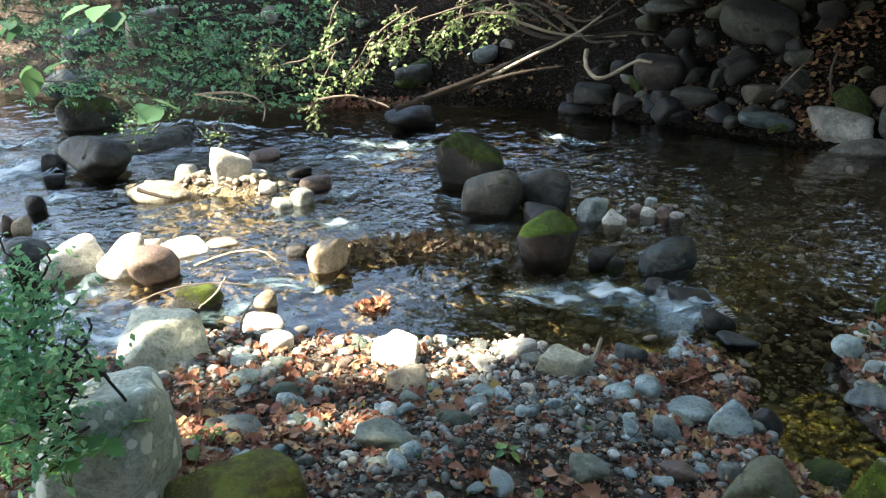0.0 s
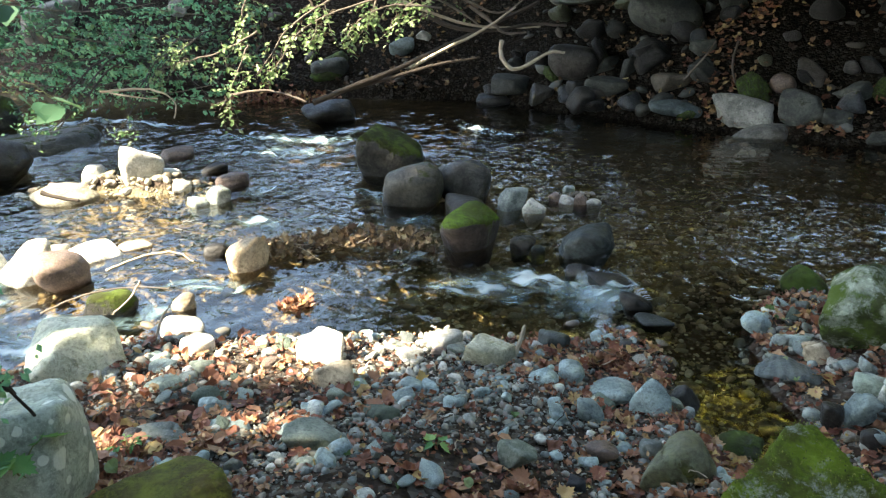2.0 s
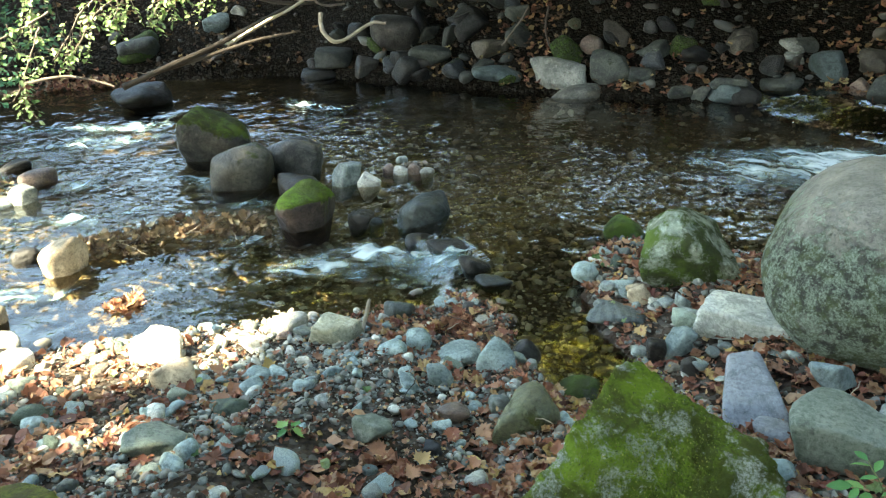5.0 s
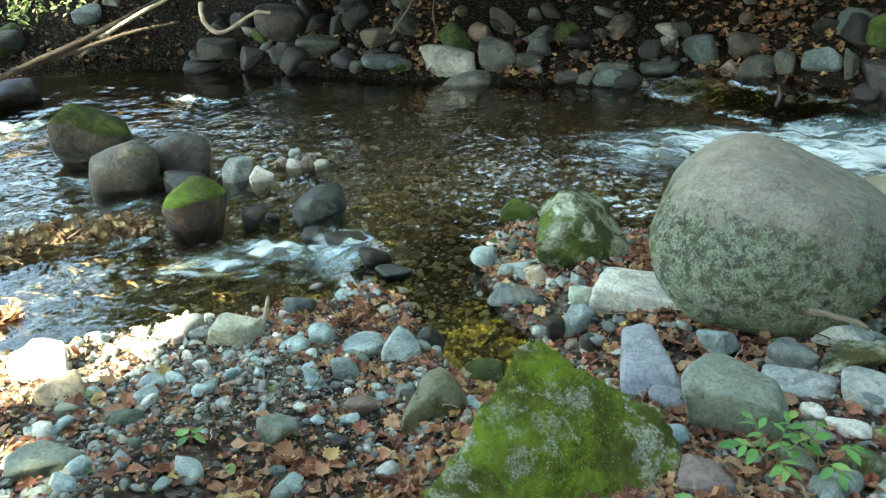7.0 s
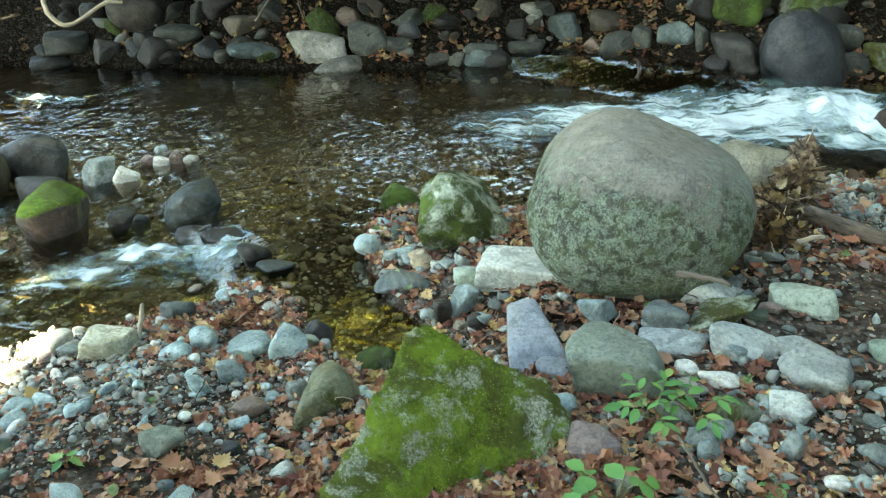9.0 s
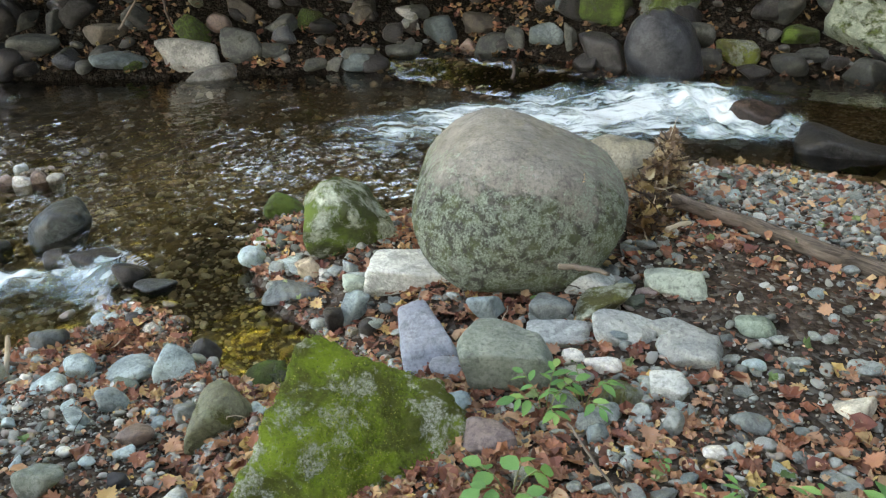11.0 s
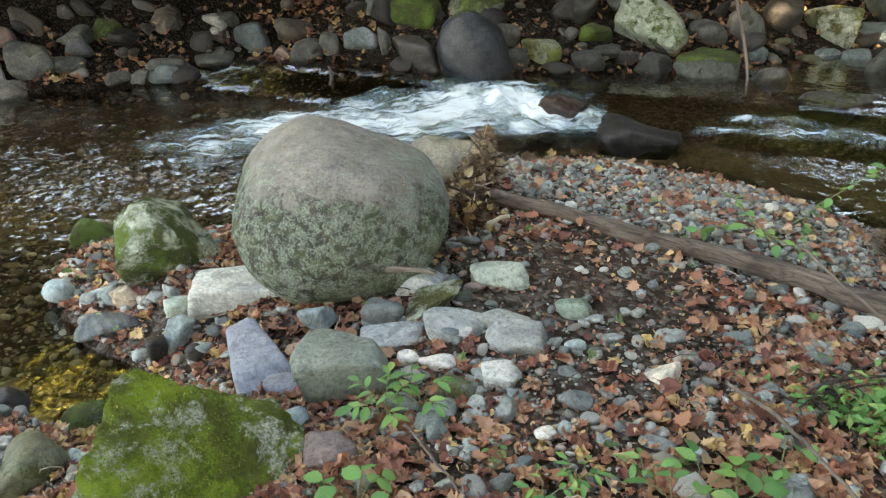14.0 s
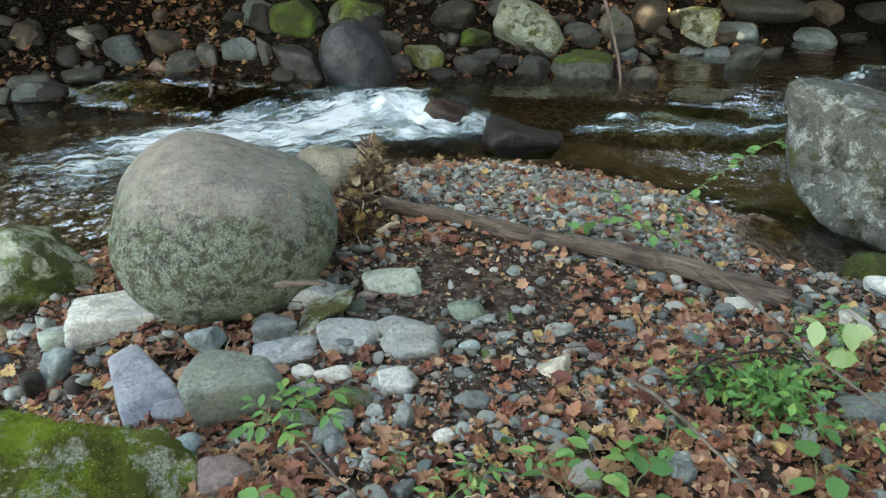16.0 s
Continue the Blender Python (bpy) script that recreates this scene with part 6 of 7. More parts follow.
white_water("broken water of the cascade's upper step", [(5.70, 1.79), (5.36, 1.88), (5.30, 2.19), (5.34, 2.50), (5.38, 2.82), (5.32, 3.00)], [0.10, 0.22, 0.30, 0.30, 0.22, 0.10], 1.2, .05, .03, seed=4)
white_water("small white riffle in the far current", [(6.10, 0.24), (6.06, 0.49), (5.97, 0.78), (5.87, 1.12)], [0.04, 0.07, 0.07, 0.04], .8, .02, .02, seed=5)
white_water("small white riffle in the far current", [(6.52, -0.41), (6.41, -0.20), (6.23, 0.04)], [0.05, 0.12, 0.06], .95, .02, .02, seed=6)
white_water("small white riffle in the far current", [(9.02, -1.22), (8.77, -1.06), (8.21, -0.82)], [0.05, 0.14, 0.06], .9, .02, .02, seed=7)
white_water("white riffle at the mossy boulder", [(-0.02, 7.45), (-0.45, 7.01), (-0.83, 6.93), (-1.31, 7.21), (-1.81, 7.39), (-2.33, 7.61)], [0.08, 0.16, 0.14, 0.12, 0.08, 0.04], 0.78, .02, .02, seed=8)
white_water("white riffle in the dark current", [(1.22, 6.99), (1.08, 6.76), (0.92, 7.11), (0.62, 7.49)], [0.08, 0.16, 0.12, 0.06], 0.85, .02, .02, seed=9)
white_water("faint riffle in the dark current", [(2.05, 7.10), (1.69, 6.92), (1.38, 6.96)], [0.04, 0.09, 0.05], .8, .02, .015, seed=10)
white_water("white water between the dark boulders", [(0.03, 4.95), (-0.14, 5.28), (-0.22, 5.35), (-0.31, 5.28)], [0.05, 0.10, 0.08, 0.04], 1.1, .02, .02, seed=11)
white_water("white trickle below the mossy boulder", [(0.32, 4.83), (0.22, 4.65), (0.10, 4.65), (-0.01, 4.74)], [0.05, 0.09, 0.08, 0.04], 0.9, .02, .02, seed=12)
white_water("foaming plunge below the little fall", [(1.25, 3.32), (1.09, 3.23), (1.03, 3.41), (0.90, 3.64), (0.70, 3.71), (0.45, 3.67)], [0.08, 0.20, 0.16, 0.13, 0.12, 0.06], 1.0, .015, .02, seed=13)
white_water("white rapids by the far shore", [(-4.17, 7.11), (-4.11, 6.60), (-4.12, 6.30), (-4.42, 6.12), (-4.75, 5.94)], [0.10, 0.30, 0.35, 0.35, 0.30], 1.35, .02, .03, seed=14)
white_water("white rapids by the far shore", [(-4.45, 7.81), (-4.54, 7.41), (-4.82, 7.29), (-5.34, 7.17)], [0.08, 0.20, 0.25, 0.20], 1.15, .02, .03, seed=15)
white_water("white riffle beside the brown boulder", [(-2.54, 5.46), (-2.92, 5.61), (-3.25, 5.54), (-3.49, 5.46)], [0.06, 0.12, 0.12, 0.06], 0.8, .02, .02, seed=16)
white_water("white riffle in the lower rapids", [(-1.48, 3.41), (-1.72, 3.34), (-1.95, 3.34), (-2.22, 3.40), (-2.54, 3.53)], [0.05, 0.12, 0.14, 0.12, 0.10], 0.75, .02, .02, seed=17)
white_water("white riffle in the lower rapids", [(-1.10, 3.55), (-1.27, 3.41), (-1.35, 3.22)], [0.04, 0.10, 0.08], 0.8, .02, .02, seed=18)
white_water("white riffle in the lower rapids", [(-0.73, 3.74), (-0.91, 3.70), (-1.15, 3.77), (-1.39, 3.80)], [0.04, 0.08, 0.08, 0.04], .9, .02, .02, seed=19)
white_water("faint riffle by the dark rock", [(-2.12, 4.27), (-2.21, 4.09), (-2.15, 3.68), (-2.16, 3.40)], [0.05, 0.08, 0.10, 0.08], .9, .02, .02, seed=20)
white_water("white riffle near the far branch", [(-1.97, 7.57), (-2.41, 8.08), (-2.96, 8.39), (-3.55, 8.56)], [0.05, 0.10, 0.10, 0.05], 0.85, .02, .02, seed=21)
rock("large smooth blue-lilac slab lying aslant", 1.577, 1.624, 0.163, 0.416, 0.217, 0.120, -119, "s", "lilac", "stone", tilt=4.1, form=leaning(0.1, 0.0, 0.26))
rock("flat dark lilac stone below the slab", 1.521, 1.434, 0.165, 0.150, 0.110, 0.060, -60, "f", "lilac", "stone")
rock("long pale stone lying aslant", 2.522, 0.703, 0.167, 0.195, 0.065, 0.050, -110, "r", "cream", "stone", tilt=2.9)
white_water("pale veil of bubbles below the cascade", [(5.25, 2.55), (4.91, 2.87), (4.43, 3.15), (4.02, 3.43), (3.72, 3.75), (3.38, 4.09), (3.04, 4.39)], [0.20, 0.50, 0.60, 0.60, 0.50, 0.40, 0.15], .92, .012, .02, seed=29)
white_water("pale veil of bubbles below the little fall", [(1.14, 3.23), (0.97, 3.31), (0.74, 3.53), (0.39, 3.60), (0.09, 3.67)], [0.10, 0.28, 0.28, 0.20, 0.08], 0.71, .01, .012, seed=30)
branch("log", "long weathered grey log across the gravel bar", "log", [(3.14, 1.68, 0.26), (3.15, 1.45, 0.26), (3.15, 1.19, 0.25), (3.12, 0.90, 0.26), (3.10, 0.62, 0.25), (3.10, 0.35, 0.26), (3.09, 0.13, 0.25), (2.98, -0.30, 0.24)], .031, .043, LOGWOOD, wobble=0.006, sides=14)
branch("root", "pale curled root sticking out of the bank", "root", [(1.09, 7.21, 0.79), (1.07, 7.17, 0.69), (1.11, 7.11, 0.58), (1.21, 7.07, 0.53), (1.40, 7.08, 0.62), (1.54, 7.09, 0.71), (1.67, 7.06, 0.69)], .022, .012, PALEWOOD, group="")
branch("dead_branch", "long dead branch lying over the far bank", "branch", [(-0.76, 7.50, 0.19), (-0.37, 7.50, 0.34), (0.14, 7.59, 0.51), (0.60, 7.60, 0.72), (1.07, 7.70, 0.90), (1.53, 7.71, 1.11)], .034, .016, DARKWOOD, group="dead branches of the bank")
branch("dead_branch", "thin pale dead branch over the far bank", "branch", [(0.21, 7.26, 0.55), (0.57, 7.28, 0.73), (0.90, 7.28, 0.87), (1.23, 7.32, 1.09)], .018, .009, PALEWOOD, group="dead branches of the bank")
branch("dead_branch", "dead branch of a bank-side brush heap", "branch", [(-0.54, 7.60, 0.27), (0.02, 7.57, 0.41), (0.47, 7.54, 0.54), (0.92, 7.49, 0.61)], .026, .01, DARKWOOD, group="dead branches of the bank")
branch("dead_branch", "dead branch of a bank-side brush heap", "branch", [(0.34, 7.67, 1.03), (0.66, 7.55, 0.88), (1.03, 7.47, 0.85), (1.44, 7.54, 0.92), (1.77, 7.47, 0.90)], .025, .012, DARKWOOD, group="dead branches of the bank")
branch("dead_branch", "dead branch of a bank-side brush heap", "branch", [(0.82, 7.50, 1.09), (1.03, 7.40, 0.94), (1.12, 7.33, 0.84), (1.34, 7.30, 0.86)], .02, .008, BARK, group="dead branches of the bank")
branch("dead_branch", "dead branch of a bank-side brush heap", "branch", [(0.14, 7.57, 1.15), (0.47, 7.53, 1.02), (0.80, 7.50, 0.91), (1.21, 7.61, 0.87), (1.54, 7.63, 0.88)], .018, .008, PALEWOOD, group="dead branches of the bank")
branch("dead_branch", "dead branch of a bank-side brush heap", "branch", [(0.36, 7.50, 1.23), (0.68, 7.45, 1.07), (0.90, 7.40, 0.92)], .018, .006, BARK, group="dead branches of the bank")
branch("dead_branch", "dead branch of a bank-side brush heap", "branch", [(0.58, 7.52, 1.25), (0.82, 7.48, 1.12), (1.12, 7.44, 0.99), (1.44, 7.54, 1.22)], .018, .006, BARK, group="dead branches of the bank")
branch("dead_branch", "broken pale branch over the water", "branch", [(-2.31, 6.17, 0.56), (-2.05, 6.19, 0.58), (-1.84, 6.18, 0.56), (-1.71, 6.15, 0.46), (-1.74, 6.10, 0.35)], .011, .005, PALEWOOD, group="dead branches of the bank")
branch("dead_branch", "broken pale branch over the water", "branch", [(-2.20, 6.07, 0.57), (-2.02, 6.06, 0.53), (-1.83, 6.06, 0.52)], .008, .004, PALEWOOD, group="dead branches of the bank")
branch("dead_branch", "thin dead branch along the far waterline", "branch", [(-1.38, 6.58, 0.44), (-1.12, 6.61, 0.48), (-0.92, 6.61, 0.45), (-0.72, 6.58, 0.37)], .016, .008, BARK, group="dead branches of the bank")
branch("dead_branch", "upright bleached stick on the far bank", "branch", [(7.50, 1.49, 0.91), (7.32, 1.36, 0.68), (7.14, 1.24, 0.46), (6.96, 1.13, 0.25), (6.78, 1.08, 0.09)], .018, .012, BARK, group="dead branches of the bank")
branch("stick", "pale bent stick lying in the shallows", "stick", [(-1.49, 3.64, 0.07), (-1.32, 3.67, 0.13), (-1.14, 3.69, 0.15), (-1.05, 3.67, 0.09)], .008, .004, PALEWOOD, group="fallen sticks")
branch("stick", "pale stick leaning over the water's edge", "stick", [(-1.11, 3.06, -0.08), (-1.09, 3.09, -0.01), (-1.06, 3.12, 0.06), (-1.03, 3.13, 0.10)], .007, .003, PALEWOOD, group="fallen sticks")
branch("stick", "brown stick across the mossy boulder", "stick", [(-1.64, 3.20, 0.05), (-1.46, 3.23, 0.12), (-1.27, 3.25, 0.15), (-1.05, 3.25, 0.13)], .006, .003, BARK, group="fallen sticks")
branch("stick", "brown stick across the mossy boulder", "stick", [(-1.19, 3.26, 0.17), (-1.24, 3.23, 0.09), (-1.32, 3.20, 0.03)], .005, .003, PALEWOOD, group="fallen sticks")
branch("stick", "short broken stick beside the lichen stone", "stick", [(0.48, 2.75, -0.07), (0.53, 2.78, -0.00), (0.56, 2.81, 0.09)], .014, .008, PALEWOOD, group="fallen sticks")
branch("stick", "short broken stick beside the lichen stone", "stick", [(0.53, 2.78, -0.00), (0.59, 2.77, -0.03), (0.63, 2.76, -0.07)], .008, .005, BARK, group="fallen sticks")
branch("stick", "dark wet stick in the stream", "stick", [(-2.46, 5.16, 0.04), (-2.34, 5.15, -0.00), (-2.20, 5.14, -0.02)], .02, .012, DARKWOOD, group="fallen sticks")
branch("stick", "long dry stick on the leaf litter", "stick", [(1.91, 0.67, 0.20), (2.02, 0.52, 0.20), (2.09, 0.35, 0.21), (2.18, 0.17, 0.23)], .008, .005, BARK, group="fallen sticks")
branch("stick", "thin dry stem arched over the bank", "stick", [(2.10, 0.21, 0.31), (2.04, 0.09, 0.31), (1.87, -0.01, 0.37), (1.78, -0.12, 0.35), (1.65, -0.21, 0.37)], .006, .004, BARK, group="fallen sticks")
branch("stick", "long thin stem leaning over the log", "stick", [(2.72, 0.14, 0.53), (2.54, 0.01, 0.52), (2.35, -0.13, 0.52), (2.17, -0.26, 0.51), (1.98, -0.36, 0.54), (1.90, -0.47, 0.52)], .005, .003, BARK, group="fallen sticks")
branch("stick", "short stick beside the great boulder", "stick", [(1.94, 1.34, 0.43), (1.98, 1.27, 0.44), (2.02, 1.19, 0.43)], .012, .008, BARK, group="fallen sticks")
branch("stick", "pale stick in the driftwood heap", "stick", [(2.70, 1.35, 0.32), (2.77, 1.34, 0.33), (2.84, 1.32, 0.32)], .012, .008, PALEWOOD, group="fallen sticks")
branch("stick", "short stub standing in the far shallows", "stick", [(5.07, 4.23, 0.06), (5.11, 4.23, 0.13), (5.14, 4.28, 0.22)], .02, .012, DARKWOOD, group="fallen sticks")
branch("stick", "thin stem on the litter", "stick", [(1.42, 0.90, 0.31), (1.36, 0.79, 0.32), (1.26, 0.64, 0.34)], .004, .003, BARK, group="fallen sticks")
branch("dead_branch", "hanging root over the dark bank", "root", [(3.30, 6.97, 0.78), (3.23, 6.90, 0.58), (3.25, 6.81, 0.42)], .015, .008, DARKWOOD, group="dead branches of the bank")
branch("dead_branch", "hanging root over the dark bank", "root", [(2.79, 6.92, 0.44), (2.98, 6.94, 0.64), (3.08, 6.96, 0.79)], .012, .006, BARK, group="dead branches of the bank")
white_water("broken white water in the far current", [(5.51, 1.75), (5.46, 1.92), (5.22, 2.10), (5.03, 2.29), (4.83, 2.42)], [0.05, 0.14, 0.25, 0.20, 0.08], 1.2, .03, .03, seed=61)
white_water("blue-white rapids beside the islet", [(-3.94, 7.41), (-3.87, 7.78), (-3.66, 8.18), (-3.39, 8.50), (-3.20, 8.73)], [0.06, 0.12, 0.14, 0.10, 0.05], 0.95, .02, .02, seed=63)
white_water("broken riffle in the wide current", [(-0.18, 7.00), (-0.47, 6.51), (-0.87, 6.41), (-1.32, 6.62), (-1.66, 6.72)], [0.05, 0.20, 0.25, 0.20, 0.06], 0.6, .02, .02, seed=64)
white_water("broken riffle in the wide current", [(-0.28, 5.71), (-0.50, 5.55), (-0.85, 5.48), (-1.20, 5.48)], [0.05, 0.15, 0.20, 0.12], 0.6, .02, .02, seed=65)
white_water("blue-white riffle above the leaf heap", [(-0.20, 4.82), (-0.51, 4.76), (-0.82, 4.76), (-1.15, 4.82)], [0.05, 0.10, 0.14, 0.10], 0.7, .02, .02, seed=66)
white_water("bright flow below the leaf heap", [(0.24, 4.25), (0.13, 4.11), (0.03, 4.06), (-0.11, 4.11)], [0.04, 0.10, 0.10, 0.04], 1.02, .012, .015, seed=67)
white_water("blue-white lower rapids", [(-1.10, 3.23), (-1.33, 3.41), (-1.41, 3.22), (-1.56, 3.10), (-1.92, 3.21), (-2.14, 3.15)], [0.04, 0.10, 0.10, 0.12, 0.20, 0.20], 0.8, .02, .02, seed=68)
white_water("long broken riffle across the current", [(7.06, -1.03), (6.53, -0.64), (6.18, -0.32), (6.04, 0.04), (5.96, 0.40), (5.83, 0.72), (5.74, 1.05), (5.43, 1.41)], [0.04, 0.08, 0.09, 0.11, 0.08, 0.10, 0.08, 0.04], .72, .02, .02, seed=69)
white_water("faint riffle in the far shallows", [(9.00, -1.21), (8.23, -0.91), (7.41, -0.58), (6.92, -0.31), (6.57, -0.06)], [0.06, 0.14, 0.14, 0.10, 0.05], .68, .02, .02, seed=70)


# ---- shrubs, sprigs, heaps ----
FEATHER = leaf_mat("feathery_leaf", [(0.0, (0.14, 0.36, 0.20)), (0.5, (0.22, 0.50, 0.26)), (1.0, (0.36, 0.60, 0.30))], glow=0.5)
# leaf green lightened: the sun on the nearby sprig is in its colour
PALELEAF = leaf_mat("sun_paled_leaf", [(0.0, (0.22, 0.36, 0.14)), (1.0, (0.42, 0.55, 0.30))], glow=0.3)


def shrub(label, blobs, leaves, size, material, seed):
    """A shrub: bent twigs from a root to every tuft, and the leaves in the tufts (x, y, z, radius)."""
    rng = np.random.default_rng(seed)
    b = np.array(blobs)
    root = tagged(new("shrub"), label, "shrub", "shrubs of the bank")
    mid = b[:, :3].mean(0)
    foot = Vector((mid[0], mid[1] + 0.3, float(ground_z(mid[0], mid[1] + 0.3))))
    while in_stream(np.array([foot.x]), np.array([foot.y]))[0]:
        foot.y += 0.25
    foot.z = float(ground_z(foot.x, foot.y))
    root.location = foot
    for x, y, z, r in blobs:
        tip = Vector((x, y, z)) - foot
        knee = tip * 0.5 + Vector((rng.normal(0, 0.1), rng.normal(0, 0.1), 0.15 * tip.length))
        branch("twig", "", "", [(0, 0, -0.05), tuple(knee), tuple(tip)], 0.004 + 0.004 * tip.length, 0.003, DARKWOOD, root, sides=5, wobble=0.006)
        for _ in range(4):
            end = tip + Vector(rng.normal(0, 1, 3)) * r
            branch("twig", "", "", [tuple(knee.lerp(tip, 0.6)), tuple(knee.lerp(end, 0.8)), tuple(end)], 0.004, 0.002, DARKWOOD, root, sides=4, wobble=0.004)
    w = b[:, 3] ** 2
    pick = rng.choice(len(b), leaves, p=w / w.sum())
    # small sprays of leaves rather than an even cloud
    sprays = b[pick, :3] + rng.normal(0, 0.52, (leaves, 3)) * b[pick, 3:4]
    sprays = sprays[rng.integers(0, max(8, leaves // 18), leaves)] + rng.normal(0, size * 1.5, (leaves, 3)) * (1, 1, 0.6)
    base, faces = outline_leaf("oval" if size > 0.05 and leaves < 3000 else "quad")
    swarm("foliage", base, faces, sprays - np.array(foot), turns(rng, leaves, 0.6), rng.uniform(0.6, 1.25, leaves) * size, material, "", "", parent=root)
    return root


def hanging_sprig(label, tips, size, seed, material=None):
    """A twig with a few broad leaves at given places."""
    rng = np.random.default_rng(seed)
    root = tagged(new("leafy_twig"), label, "twig", "overhanging twigs")
    first = Vector(tips[0])
    root.location = first
    for k, p in enumerate(tips):
        p = Vector(p) - first
        a = rng.uniform(0, 6.3)
        leaf_object("leaf", "oval", p, Euler((rng.normal(-0.5, 0.3), rng.normal(0, 0.4), a)), size * rng.uniform(0.75, 1.1), material or PLANT, root, 1.1)
        away = p + Vector((-0.07 if first.x < 0 else 0.08, -0.03, 0.06 if first.x < 0 else -0.05))
        branch("stem", "", "", [tuple(p), tuple(p.lerp(away, 0.5) + Vector((0, 0, 0.02))), tuple(away)], 0.001, 0.0015, STALK, root, sides=5)
    return root


def climber(label, line, size, seed):
    rng = np.random.default_rng(seed)
    root = tagged(new("herb"), label, "plant", "wild plants of the bank")
    first = Vector(line[0])
    root.location = first
    pts = [Vector(p) - first for p in line]
    branch("stem", "", "", [tuple(p) for p in pts], 0.004, 0.0015, STALK, root, sides=5)
    for a, b in zip(pts, pts[1:]):
        for k in range(5):
            p = a.lerp(b, (k + 0.5) / 5)
            leaf_object("leaf", "oval", p, Euler((rng.normal(-0.2, 0.4), rng.normal(0, 0.4), rng.uniform(0, 6.3))), size * rng.uniform(0.7, 1.3), PLANT, root, 1.1)
    return root


def debris(label, line, width, height, leaves, twigs, seed, base=None, material=None):
    """A heap of dead leaves and twigs along a line on the ground or the water."""
    rng = np.random.default_rng(seed)
    p = np.array(line)
    root = tagged(new("debris_heap"), label, "debris", "heaps of washed-up debris")
    root.location = (*p[0], 0)
    t = rng.uniform(0, len(p) - 1, leaves)
    i = np.minimum(t.astype(int), len(p) - 2)
    c = p[i] + (p[i + 1] - p[i]) * (t - i)[:, None]
    off = rng.normal(0, 0.45, (leaves, 2)) * width
    x, y = c[:, 0] + off[:, 0], c[:, 1] + off[:, 1]
    floor = np.where(in_stream(x, y), water_z(x, y), ground_z(x, y)) if base is None else np.full(leaves, base)
    z = floor + height * rng.uniform(0, 1, leaves) * np.exp(-(off ** 2).sum(1) / width ** 2)
    b, f = outline_leaf("maple")
    b = b - (0, 0.45, 0)
    b[:, 2] *= 2.5
    swarm("leaves", b, f, np.stack([x - p[0, 0], y - p[0, 1], z], 1), turns(rng, leaves, 0.7), rng.uniform(0.03, 0.075, leaves), material or DRY, "", "", parent=root)
    for k in range(twigs):
        j = rng.integers(0, leaves)
        a, s = rng.uniform(0, 6.3), rng.uniform(0.06, 0.24)
        q = np.array([x[j] - p[0, 0], y[j] - p[0, 1], z[j] + 0.01])
        d = np.array([math.cos(a) * s, math.sin(a) * s, rng.normal(0, 0.3) * height + 0.01])
        branch("twig", "", "", [tuple(q - d / 2), tuple(q + rng.normal(0, 0.01, 3)), tuple(q + d / 2)], rng.uniform(0.002, 0.006), 0.0015, (BARK, DARKWOOD, PALEWOOD)[k % 3], root, sides=5)
    return root


def little_fall(label, crest):
    """Threads of water that drop from the sill into the lower pool."""
    rng = np.random.default_rng(9)
    p = np.array(crest)
    verts, faces = [], []
    for k in range(60):
        t = rng.uniform(0, len(p) - 1.001)
        i = int(t)
        c = p[i] + (p[i + 1] - p[i]) * (t - i)
        d = p[i + 1] - p[i]
        out = np.array([d[1], -d[0]]) / np.hypot(*d)
        out = out if out[0] < 0 else -out
        r = rng.uniform(0.0006, 0.0014)
        reach, drop = rng.uniform(0.02, 0.05), rng.uniform(0.07, 0.12)
        pts = [(c[0] - out[0] * 0.03, c[1] - out[1] * 0.03, 0.02), (c[0] + out[0] * reach * 0.4, c[1] + out[1] * reach * 0.4, 0.015), (c[0] + out[0] * reach * 0.8, c[1] + out[1] * reach * 0.8, -drop * 0.5), (c[0] + out[0] * reach, c[1] + out[1] * reach, -drop - 0.03)]
        v, f = pipe(pts, r, r * 1.3, 5, 0.001, k)
        faces += [tuple(a + sum(len(w) for w in verts) for a in q) for q in f]
        verts.append(v)
    n = Nodes("falling_water")
    mat = n.out((0.70, 0.76, 0.82), 0.15, None, 0.6)
    n.bsdf.inputs["Alpha"].default_value = 0.4
    return tagged(new("little_fall", fall_mesh(verts, faces, mat)), label, "water", kind="structure")


def fall_mesh(verts, faces, mat):
    me = bpy.data.meshes.new("little_fall")
    me.from_pydata(np.vstack(verts).tolist(), [], faces)
    me.polygons.foreach_set("use_smooth", np.full(len(faces), True))
    me.materials.append(mat)
    return me


# ---- loose cobbles ----
COBBLES = []
for k, stone in enumerate(("grey", "blue", "greengrey", "greywhite", "white", "bluepale", "brown", "pink", "grey", "blue", "cream", "dkgreen")):
    v, f = rock_points("raa"[k % 3], 900 + k, 3)
    COBBLES.append(mesh_of("cobble", v, f, STONES[stone]))
rc = np.random.default_rng(77)
cx, cy = scatter(rc, 220, -1.4, 4.2, -0.4, 3.0, lambda x, y: on_land(x, y) * np.clip(0.4 + 0.6 * bumps(x, y, 3.3, 8) + 0.4 * step(-shore_distance(x, y, NEAR_SHORE), -0.5, -0.1), 0.1, 1) * (np.hypot(x - 2.25, y - 1.8) > 0.5))
